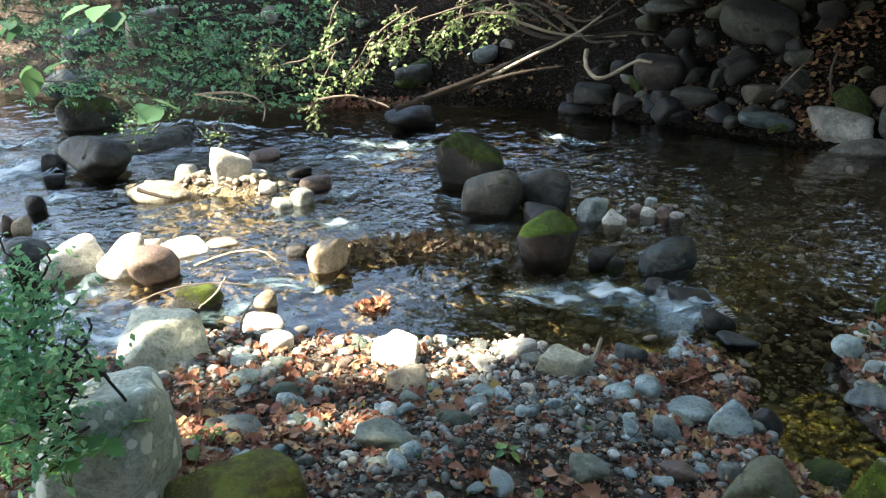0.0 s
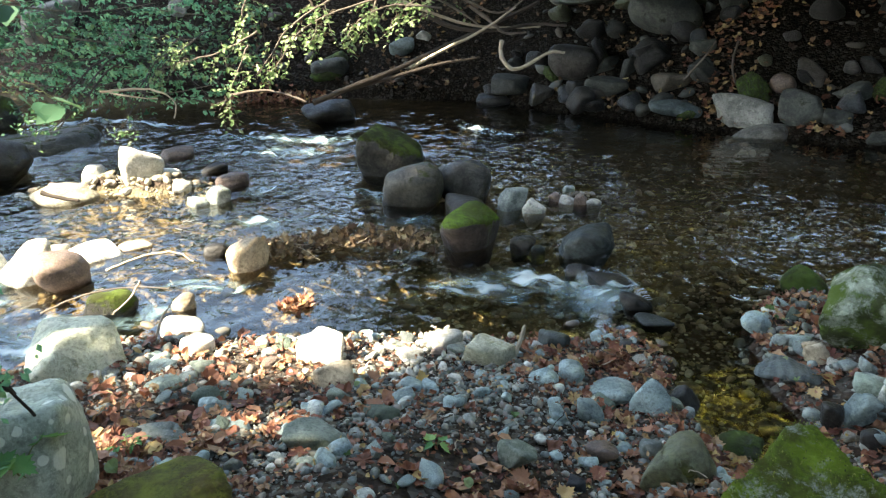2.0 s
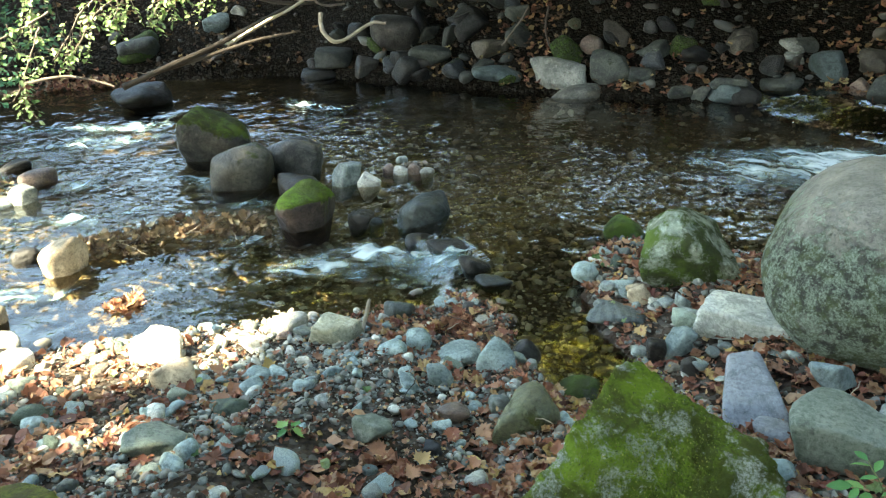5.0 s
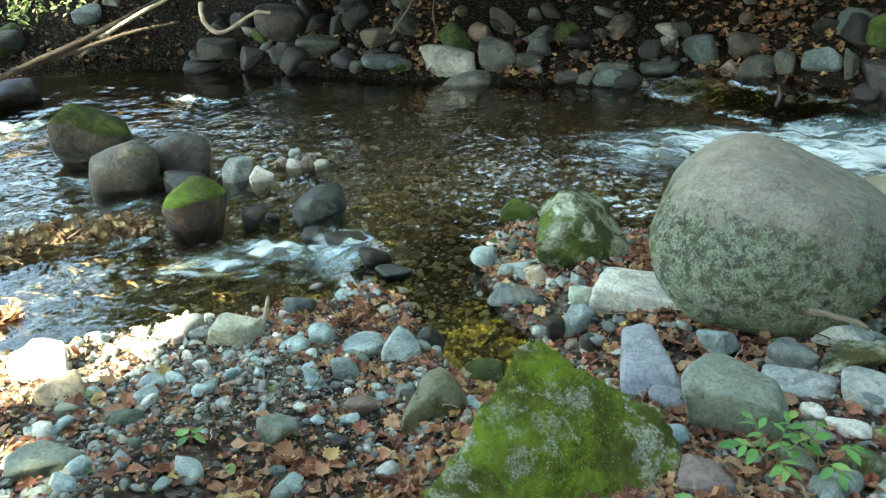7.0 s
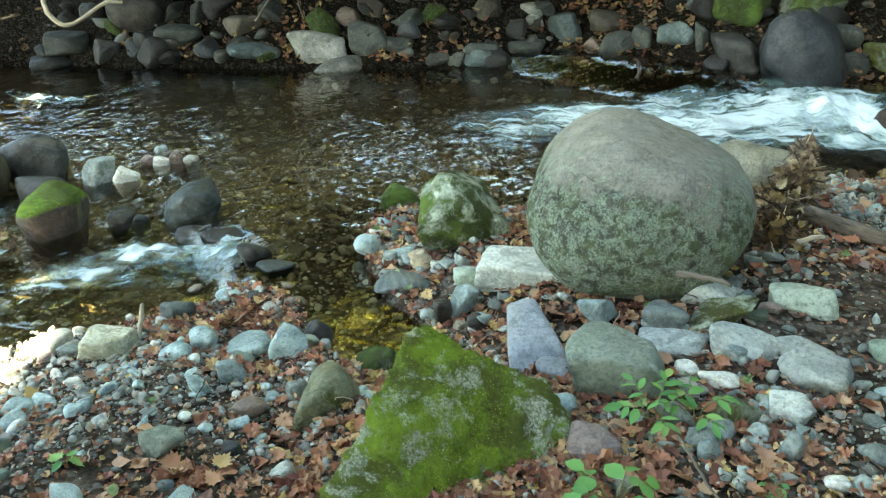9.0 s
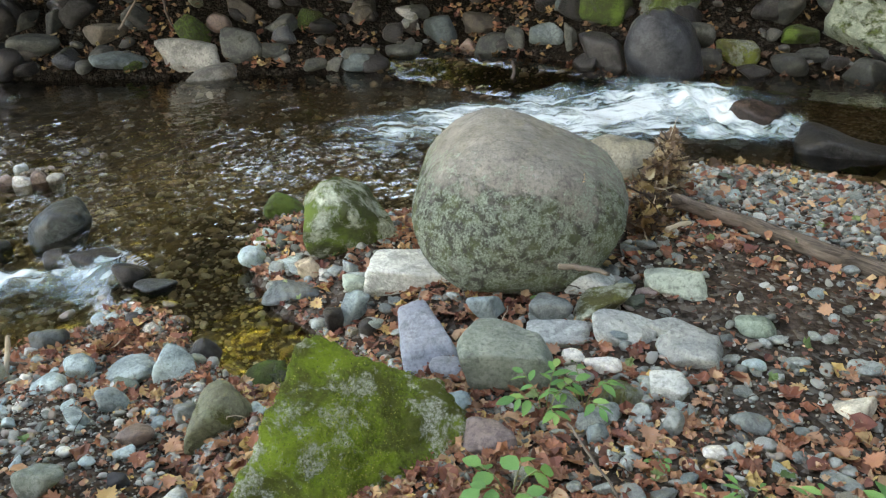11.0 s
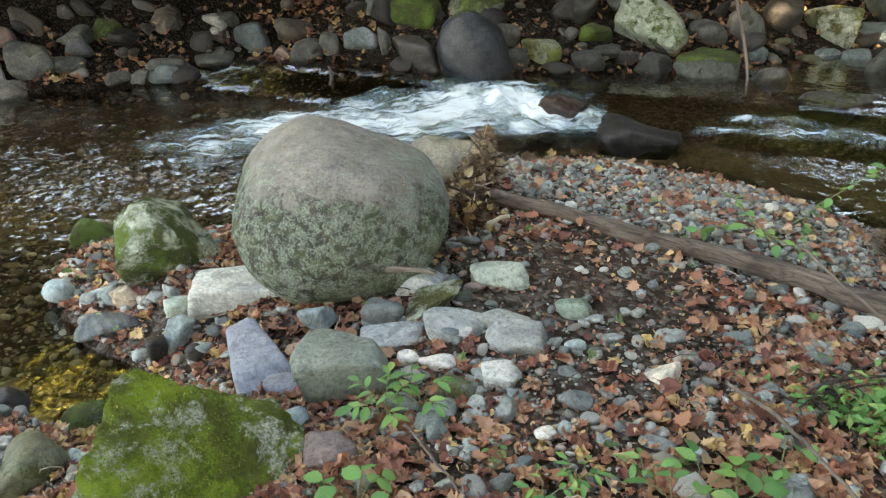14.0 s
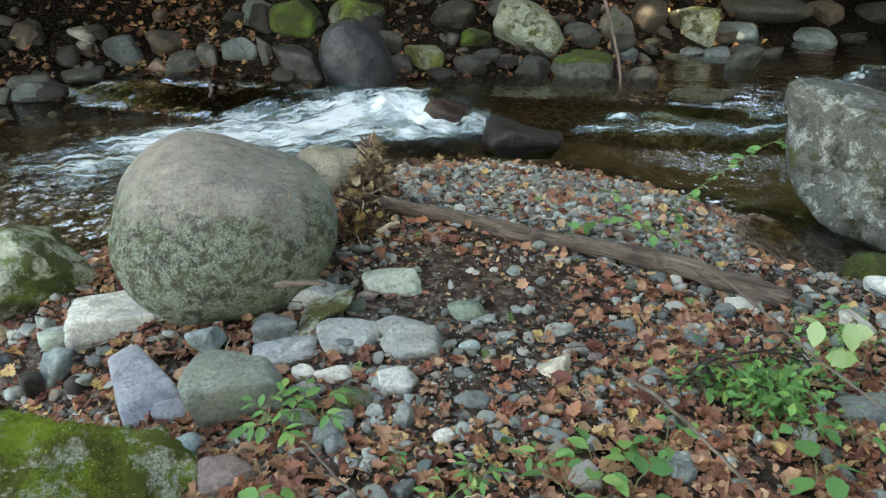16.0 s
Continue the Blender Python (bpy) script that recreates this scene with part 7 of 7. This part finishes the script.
for a, b in zip(cx, cy):
    s = 0.045 * (2.1 ** rc.uniform(0, 1) ** 1.5)
    ob = new("cobble", COBBLES[rc.integers(0, len(COBBLES))])
    w, d, h = s * rc.uniform(0.9, 1.4), s, s * rc.uniform(0.5, 0.8)
    ob.matrix_world = Matrix.LocRotScale((a, b, float(ground_z(a, b)) + h * 0.22), Euler((rc.normal(0, 0.15), rc.normal(0, 0.15), rc.uniform(0, 6.3))), (w / 2, d / 2, h / 2))
    tagged(ob, "small rounded river cobble among gravel and leaves", "stone", "cobbles of the bank")
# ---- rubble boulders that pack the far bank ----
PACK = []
# mostly dark stone, so that the packed rocks carry the bank's shade
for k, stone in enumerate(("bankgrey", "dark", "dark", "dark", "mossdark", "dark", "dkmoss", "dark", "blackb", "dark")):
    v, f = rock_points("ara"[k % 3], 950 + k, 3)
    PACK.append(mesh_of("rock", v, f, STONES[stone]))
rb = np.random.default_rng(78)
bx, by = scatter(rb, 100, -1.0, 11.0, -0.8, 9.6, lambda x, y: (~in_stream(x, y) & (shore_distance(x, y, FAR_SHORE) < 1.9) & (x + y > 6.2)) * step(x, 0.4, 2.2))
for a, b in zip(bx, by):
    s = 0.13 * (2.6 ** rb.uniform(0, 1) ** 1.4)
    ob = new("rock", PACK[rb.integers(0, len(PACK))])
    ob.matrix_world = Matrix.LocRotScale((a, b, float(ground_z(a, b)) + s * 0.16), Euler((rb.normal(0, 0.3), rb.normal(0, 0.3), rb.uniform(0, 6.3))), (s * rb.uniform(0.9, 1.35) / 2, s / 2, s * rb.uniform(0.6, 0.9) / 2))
    tagged(ob, "shade-darkened rounded rock packed into the far bank", "rock", "rocks of the far bank")
def leafy_boughs(label, arcs, count, size, material, seed, droop=0.10, loose=0.0):
    """A shrub's boughs: bent main twigs, thin side twigs hanging from them, and paired leaves along every side twig."""
    rng = np.random.default_rng(seed)
    root = tagged(new("shrub"), label, "shrub", "shrubs of the bank")
    first = Vector(arcs[0][0])
    root.location = first
    places, turned = [], []
    for arc in arcs:
        pts = [Vector(p) - first for p in arc]
        branch("bough", "", "", [tuple(p) for p in pts], 0.011, 0.003, BARK, root, sides=6, wobble=0.004)
        for k in range(count):
            u = (k + rng.uniform(0, 1)) / count * (len(pts) - 1)
            i = min(int(u), len(pts) - 2)
            a = pts[i].lerp(pts[i + 1], u - i) + Vector(rng.normal(0, 1, 3)) * loose
            way = (pts[i + 1] - pts[i]).normalized() * rng.uniform(0.02, 0.10) + Vector((rng.normal(0, 0.09), rng.normal(0, 0.07), rng.uniform(-droop * 1.6, droop * 0.4)))
            b = a + way
            branch("twig", "", "", [tuple(a), tuple(a.lerp(b, 0.5) + Vector((0, 0, 0.015))), tuple(b)], 0.0025, 0.001, BARK, root, sides=4, wobble=0.001)
            n = rng.integers(5, 10)
            for j in range(n):
                p = a.lerp(b, (j + 1) / n)
                places.append(np.array(p) + rng.normal(0, 0.006, 3))
                turned.append(math.atan2(way.y, way.x) - math.pi / 2 + (-1) ** j * rng.uniform(0.6, 1.2))
    n = len(places)
    rot = np.array([Euler((rng.normal(-0.5, 0.45), rng.normal(0, 0.45), a)).to_matrix() for a in turned])
    base, faces = outline_leaf("oval")
    swarm("foliage", base, faces, places, rot, rng.uniform(0.6, 1.2, n) * size, material, "", "", parent=root)
    return root


leafy_boughs("sunlit yellow-green boughs hanging over the far bank", [[(0.22, 6.90, 1.27), (-0.38, 6.89, 1.13), (-0.79, 6.86, 0.95), (-0.96, 6.84, 0.68), (-1.10, 6.81, 0.51)],
    [(0.50, 6.99, 1.11), (0.02, 7.00, 1.16), (-0.29, 7.00, 1.00), (-0.38, 6.99, 0.83)],
    [(-0.47, 6.79, 1.21), (-0.85, 6.75, 1.00), (-0.99, 6.73, 0.79), (-1.16, 6.70, 0.58)],
    [(-1.11, 6.71, 0.96), (-1.41, 6.65, 0.79), (-1.72, 6.58, 0.74), (-1.93, 6.52, 0.67)],
    [(-1.16, 6.50, 0.87), (-1.27, 6.48, 0.66), (-1.36, 6.46, 0.45), (-1.45, 6.44, 0.34)],
    [(-0.06, 7.10, 1.26), (-0.14, 7.10, 1.01), (-0.29, 7.10, 0.84)],
    [(-1.20, 7.10, 1.27), (-1.31, 7.08, 1.08), (-1.29, 7.09, 0.86)],
    [(-0.68, 6.97, 1.22), (-0.60, 6.98, 1.03), (-0.69, 6.97, 0.81)],
    [(0.65, 7.27, 1.17), (0.34, 7.30, 1.22), (0.15, 7.30, 1.07), (0.09, 7.30, 0.94)]], 17, 0.05, BRIGHT, 64, 0.13, 0.03)
leafy_boughs("dim blue-green undergrowth spreading over the far bank", [[(-4.76, 7.99, 1.14), (-4.22, 8.15, 1.06), (-3.61, 8.31, 1.15)],
    [(-3.74, 8.18, 1.09), (-3.09, 8.33, 1.01), (-2.43, 8.42, 1.10)],
    [(-4.43, 7.72, 0.90), (-3.94, 7.85, 0.82), (-3.29, 8.01, 0.90)],
    [(-3.33, 7.93, 0.82), (-2.72, 8.03, 0.74), (-2.13, 8.09, 0.83)],
    [(-3.89, 7.56, 0.66), (-3.38, 7.67, 0.58), (-2.72, 7.80, 0.65)],
    [(-2.86, 7.68, 0.58), (-2.36, 7.73, 0.50), (-1.89, 7.73, 0.60)],
    [(-3.43, 7.23, 0.47), (-2.97, 7.30, 0.40), (-2.38, 7.39, 0.47)],
    [(-2.60, 7.35, 0.39), (-2.17, 7.37, 0.32), (-1.65, 7.38, 0.41)],
    [(-2.42, 8.36, 1.04), (-1.99, 8.35, 0.97), (-1.43, 8.34, 1.07)],
    [(-4.83, 7.83, 0.47), (-4.42, 7.93, 0.39), (-4.02, 8.01, 0.48)]], 46, 0.055, FEATHER, 161, 0.05, 0.12)
shrub("dense green shrub hanging over the far bank", [(-3.56, 8.18, 0.88, 0.49), (-2.92, 7.64, 0.53, 0.44), (-2.46, 8.01, 0.89, 0.48), (-1.94, 7.22, 0.48, 0.33), (-3.47, 7.78, 0.40, 0.39), (-4.19, 8.57, 0.85, 0.42), (-1.80, 7.68, 0.80, 0.34), (-3.09, 8.45, 0.97, 0.44), (-2.28, 7.45, 0.55, 0.34)], 1500, 0.06, GREEN, 61)
shrub("green shrub on the far shore", [(-5.04, 9.21, 0.93, 0.48), (-5.64, 9.35, 0.79, 0.42), (-5.32, 9.28, 1.12, 0.41), (-4.59, 8.85, 0.50, 0.34), (-6.14, 9.12, 0.81, 0.55)], 1500, 0.06, GREEN, 62)
shrub("green shrub above the dead branches", [(-1.63, 8.10, 1.05, 0.36), (-1.24, 7.93, 1.11, 0.29), (-1.38, 7.53, 0.65, 0.23), (-1.57, 7.03, 0.51, 0.16)], 320, 0.06, GREEN, 63)
shrub("thin green sprig dipping to the water", [(-2.12, 6.11, 0.40, 0.08), (-2.15, 6.06, 0.29, 0.05), (-1.92, 6.45, 0.70, 0.11), (-1.78, 6.49, 0.79, 0.12)], 130, 0.045, BRIGHT, 65)
shrub("thin green sprig dipping to the water", [(-2.72, 5.87, 0.40, 0.10), (-2.58, 5.85, 0.33, 0.07), (-2.52, 6.12, 0.47, 0.09)], 160, 0.045, GREEN, 66)
shrub("feathery green shrub beside the lichen boulder", [(-1.16, 1.71, 0.86, 0.08), (-1.06, 1.58, 0.80, 0.07), (-1.08, 1.50, 0.75, 0.08), (-1.00, 1.43, 0.70, 0.06), (-1.02, 1.35, 0.63, 0.08), (-1.08, 1.70, 0.83, 0.04), (-1.01, 1.55, 0.72, 0.05), (-1.17, 1.58, 0.80, 0.08), (-1.12, 1.43, 0.70, 0.08), (-0.95, 1.43, 0.68, 0.04), (-0.95, 1.52, 0.78, 0.04), (-0.94, 1.29, 0.59, 0.05), (-0.91, 1.46, 0.75, 0.03)], 1900, 0.030, FEATHER, 67)
shrub("broad green shrub beside the path", [(2.22, -0.13, 0.26, 0.09), (2.25, -0.22, 0.29, 0.09), (2.33, -0.29, 0.33, 0.08), (2.13, -0.20, 0.26, 0.08), (2.20, -0.07, 0.26, 0.05), (2.40, -0.35, 0.32, 0.06), (2.00, -0.16, 0.26, 0.05), (2.19, -0.28, 0.31, 0.07), (2.50, -0.38, 0.36, 0.06)], 700, 0.040, PLANT, 68)
hanging_sprig("broad green leaves of an overhanging twig", [(-1.29, 2.69, 1.46), (-1.34, 2.69, 1.46), (-1.25, 2.68, 1.44), (-1.31, 2.68, 1.43)], 0.13, 1, GREEN)
hanging_sprig("broad green leaves of an overhanging twig", [(-1.60, 2.66, 1.42), (-1.63, 2.65, 1.41), (-1.56, 2.65, 1.40)], 0.12, 2, GREEN)
hanging_sprig("broad green leaves of an overhanging twig", [(-1.54, 2.60, 1.26), (-1.58, 2.60, 1.25), (-1.50, 2.60, 1.24)], 0.12, 3, GREEN)
hanging_sprig("broad green leaves of an overhanging twig", [(-1.22, 2.57, 1.15), (-1.16, 2.57, 1.14), (-1.12, 2.57, 1.15), (-1.08, 2.57, 1.12), (-1.18, 2.56, 1.12)], 0.13, 4, GREEN)
hanging_sprig("leaves of a nearby shrub, painted pale for sunlight", [(1.62, -0.27, 0.84), (1.64, -0.30, 0.86), (1.64, -0.34, 0.82), (1.62, -0.24, 0.86), (1.65, -0.35, 0.84), (1.61, -0.30, 0.81), (1.62, -0.33, 0.79), (1.66, -0.21, 0.84)], 0.06, 7, PALELEAF)
climber("thin leafy stem rising beside the log", [(3.21, 0.12, 0.28), (3.23, 0.18, 0.37), (3.27, 0.19, 0.46), (3.34, 0.11, 0.52), (3.40, 0.03, 0.59), (3.48, -0.07, 0.66), (3.56, -0.18, 0.72)], 0.05, 71)
climber("thin leafy stem over the log", [(3.26, 0.15, 0.28), (3.27, 0.29, 0.32), (3.28, 0.44, 0.34), (3.27, 0.57, 0.29), (3.20, 0.65, 0.25)], 0.05, 72)
climber("thin leafy stem at the log", [(3.27, 0.26, 0.28), (3.32, 0.38, 0.35), (3.37, 0.47, 0.41), (3.35, 0.55, 0.44)], 0.05, 73)
herb("palmate green seedling among dry leaves", 1.52, 1.05, 0.13, 0.12, 22, 0.062, 81, kind="oval", wide=0.75, stalks=5)
herb("palmate green seedling among dry leaves", 1.64, 1.00, 0.12, 0.11, 18, 0.058, 82, kind="oval", wide=0.75, stalks=5)
herb("broad-leaved green seedling among dry leaves", 1.18, 0.89, 0.10, 0.08, 14, 0.066, 83, kind="oval", wide=1.2, stalks=5)
herb("small feathery green weed among dry leaves", 1.44, 0.49, 0.06, 0.05, 10, 0.04, 84, kind="oval", wide=0.7)
herb("small feathery green weed among dry leaves", 1.54, 0.44, 0.06, 0.05, 9, 0.04, 85, kind="oval", wide=0.7)
herb("small feathery green weed among dry leaves", 1.64, 0.31, 0.05, 0.05, 8, 0.045, 86, kind="oval", wide=0.8)
herb("broad-leaved green weed among dry leaves", 1.67, 0.16, 0.1, 0.06, 9, 0.07, 87, kind="oval", wide=1.0)
herb("broad-leaved green weed among dry leaves", 1.86, 0.01, 0.08, 0.06, 9, 0.05, 88, kind="oval", wide=1.0)
herb("broad-leaved green seedling among dry leaves", 2.06, -0.34, 0.07, 0.08, 5, 0.06, 89, kind="oval", wide=1.3)
herb("broad-leaved green seedling among dry leaves", 1.87, -0.37, 0.05, 0.07, 3, 0.085, 90, kind="oval", wide=1.4)
herb("broad-leaved green weed among dry leaves", 1.61, 0.07, 0.12, 0.07, 9, 0.085, 91, kind="oval", wide=1.1)
herb("broad-leaved green weed among dry leaves", 1.57, 0.21, 0.08, 0.06, 6, 0.08, 92, kind="oval", wide=1.1)
herb("small feathery green weed among dry leaves", 1.54, 0.45, 0.05, 0.05, 8, 0.04, 93, kind="oval", wide=0.7)
herb("small feathery green weed among dry leaves", -0.84, 1.96, 0.05, 0.05, 14, 0.035, 94, kind="oval", wide=0.6)
herb("small green maple seedling", 0.12, 1.98, 0.02, 0.03, 2, 0.05, 95, kind="maple", wide=1.0)
herb("tiny green seedling on the litter", 1.55, 0.69, 0.02, 0.03, 2, 0.035, 96, kind="oval", wide=1.0)
herb("green weed beside the path", 2.12, -0.48, 0.08, 0.08, 7, 0.05, 97, kind="oval", wide=1.0)
herb("green weed beside the moss", 2.18, -0.04, 0.07, 0.06, 8, 0.05, 98, kind="oval", wide=1.0)
herb("green maple seedling above the lichen boulder", -0.90, 1.52, 0.07, 0.1, 9, 0.06, 99, kind="maple", wide=1.0, base=0.43)
herb("green maple seedling above the lichen boulder", -0.96, 1.41, 0.07, 0.1, 9, 0.06, 100, kind="maple", wide=1.0, base=0.43)
debris("heap of dead leaves and twigs caught in the stream", [(-0.78, 4.23), (-0.60, 4.23), (-0.40, 4.35), (-0.19, 4.38), (0.03, 4.29), (0.20, 4.24)], 0.10, 0.12, 420, 60, 201, material=TANLEAF)
debris("heap of dead leaves and driftwood against the boulder", [(3.50, 1.84), (3.20, 1.69), (2.94, 1.57), (2.71, 1.47)], 0.13, 0.20, 520, 70, 202, 0.16, DARKLEAF)
debris("dead leaves and twigs piled on the tan boulder", [(3.57, 1.86), (3.37, 1.74), (3.14, 1.64)], 0.09, 0.24, 340, 60, 203, 0.24, TANLEAF)
debris("small heap of rust-brown leaves in the shallows", [(-0.56, 3.44), (-0.50, 3.54), (-0.45, 3.48)], 0.06, 0.04, 60, 6, 204)
debris("small heap of brown leaves and roots", [(0.81, 2.70), (0.90, 2.68), (0.93, 2.61)], 0.05, 0.04, 50, 8, 205)
debris("rust-brown leaves heaped under the far bushes", [(-1.91, 9.16), (-1.51, 9.27), (-1.07, 9.14), (-0.64, 8.97)], 0.16, 0.14, 260, 30, 206)
little_fall("thin threads of water over the little fall", [(1.06, 3.52), (1.13, 3.47), (1.19, 3.37), (1.22, 3.26), (1.22, 3.15)])
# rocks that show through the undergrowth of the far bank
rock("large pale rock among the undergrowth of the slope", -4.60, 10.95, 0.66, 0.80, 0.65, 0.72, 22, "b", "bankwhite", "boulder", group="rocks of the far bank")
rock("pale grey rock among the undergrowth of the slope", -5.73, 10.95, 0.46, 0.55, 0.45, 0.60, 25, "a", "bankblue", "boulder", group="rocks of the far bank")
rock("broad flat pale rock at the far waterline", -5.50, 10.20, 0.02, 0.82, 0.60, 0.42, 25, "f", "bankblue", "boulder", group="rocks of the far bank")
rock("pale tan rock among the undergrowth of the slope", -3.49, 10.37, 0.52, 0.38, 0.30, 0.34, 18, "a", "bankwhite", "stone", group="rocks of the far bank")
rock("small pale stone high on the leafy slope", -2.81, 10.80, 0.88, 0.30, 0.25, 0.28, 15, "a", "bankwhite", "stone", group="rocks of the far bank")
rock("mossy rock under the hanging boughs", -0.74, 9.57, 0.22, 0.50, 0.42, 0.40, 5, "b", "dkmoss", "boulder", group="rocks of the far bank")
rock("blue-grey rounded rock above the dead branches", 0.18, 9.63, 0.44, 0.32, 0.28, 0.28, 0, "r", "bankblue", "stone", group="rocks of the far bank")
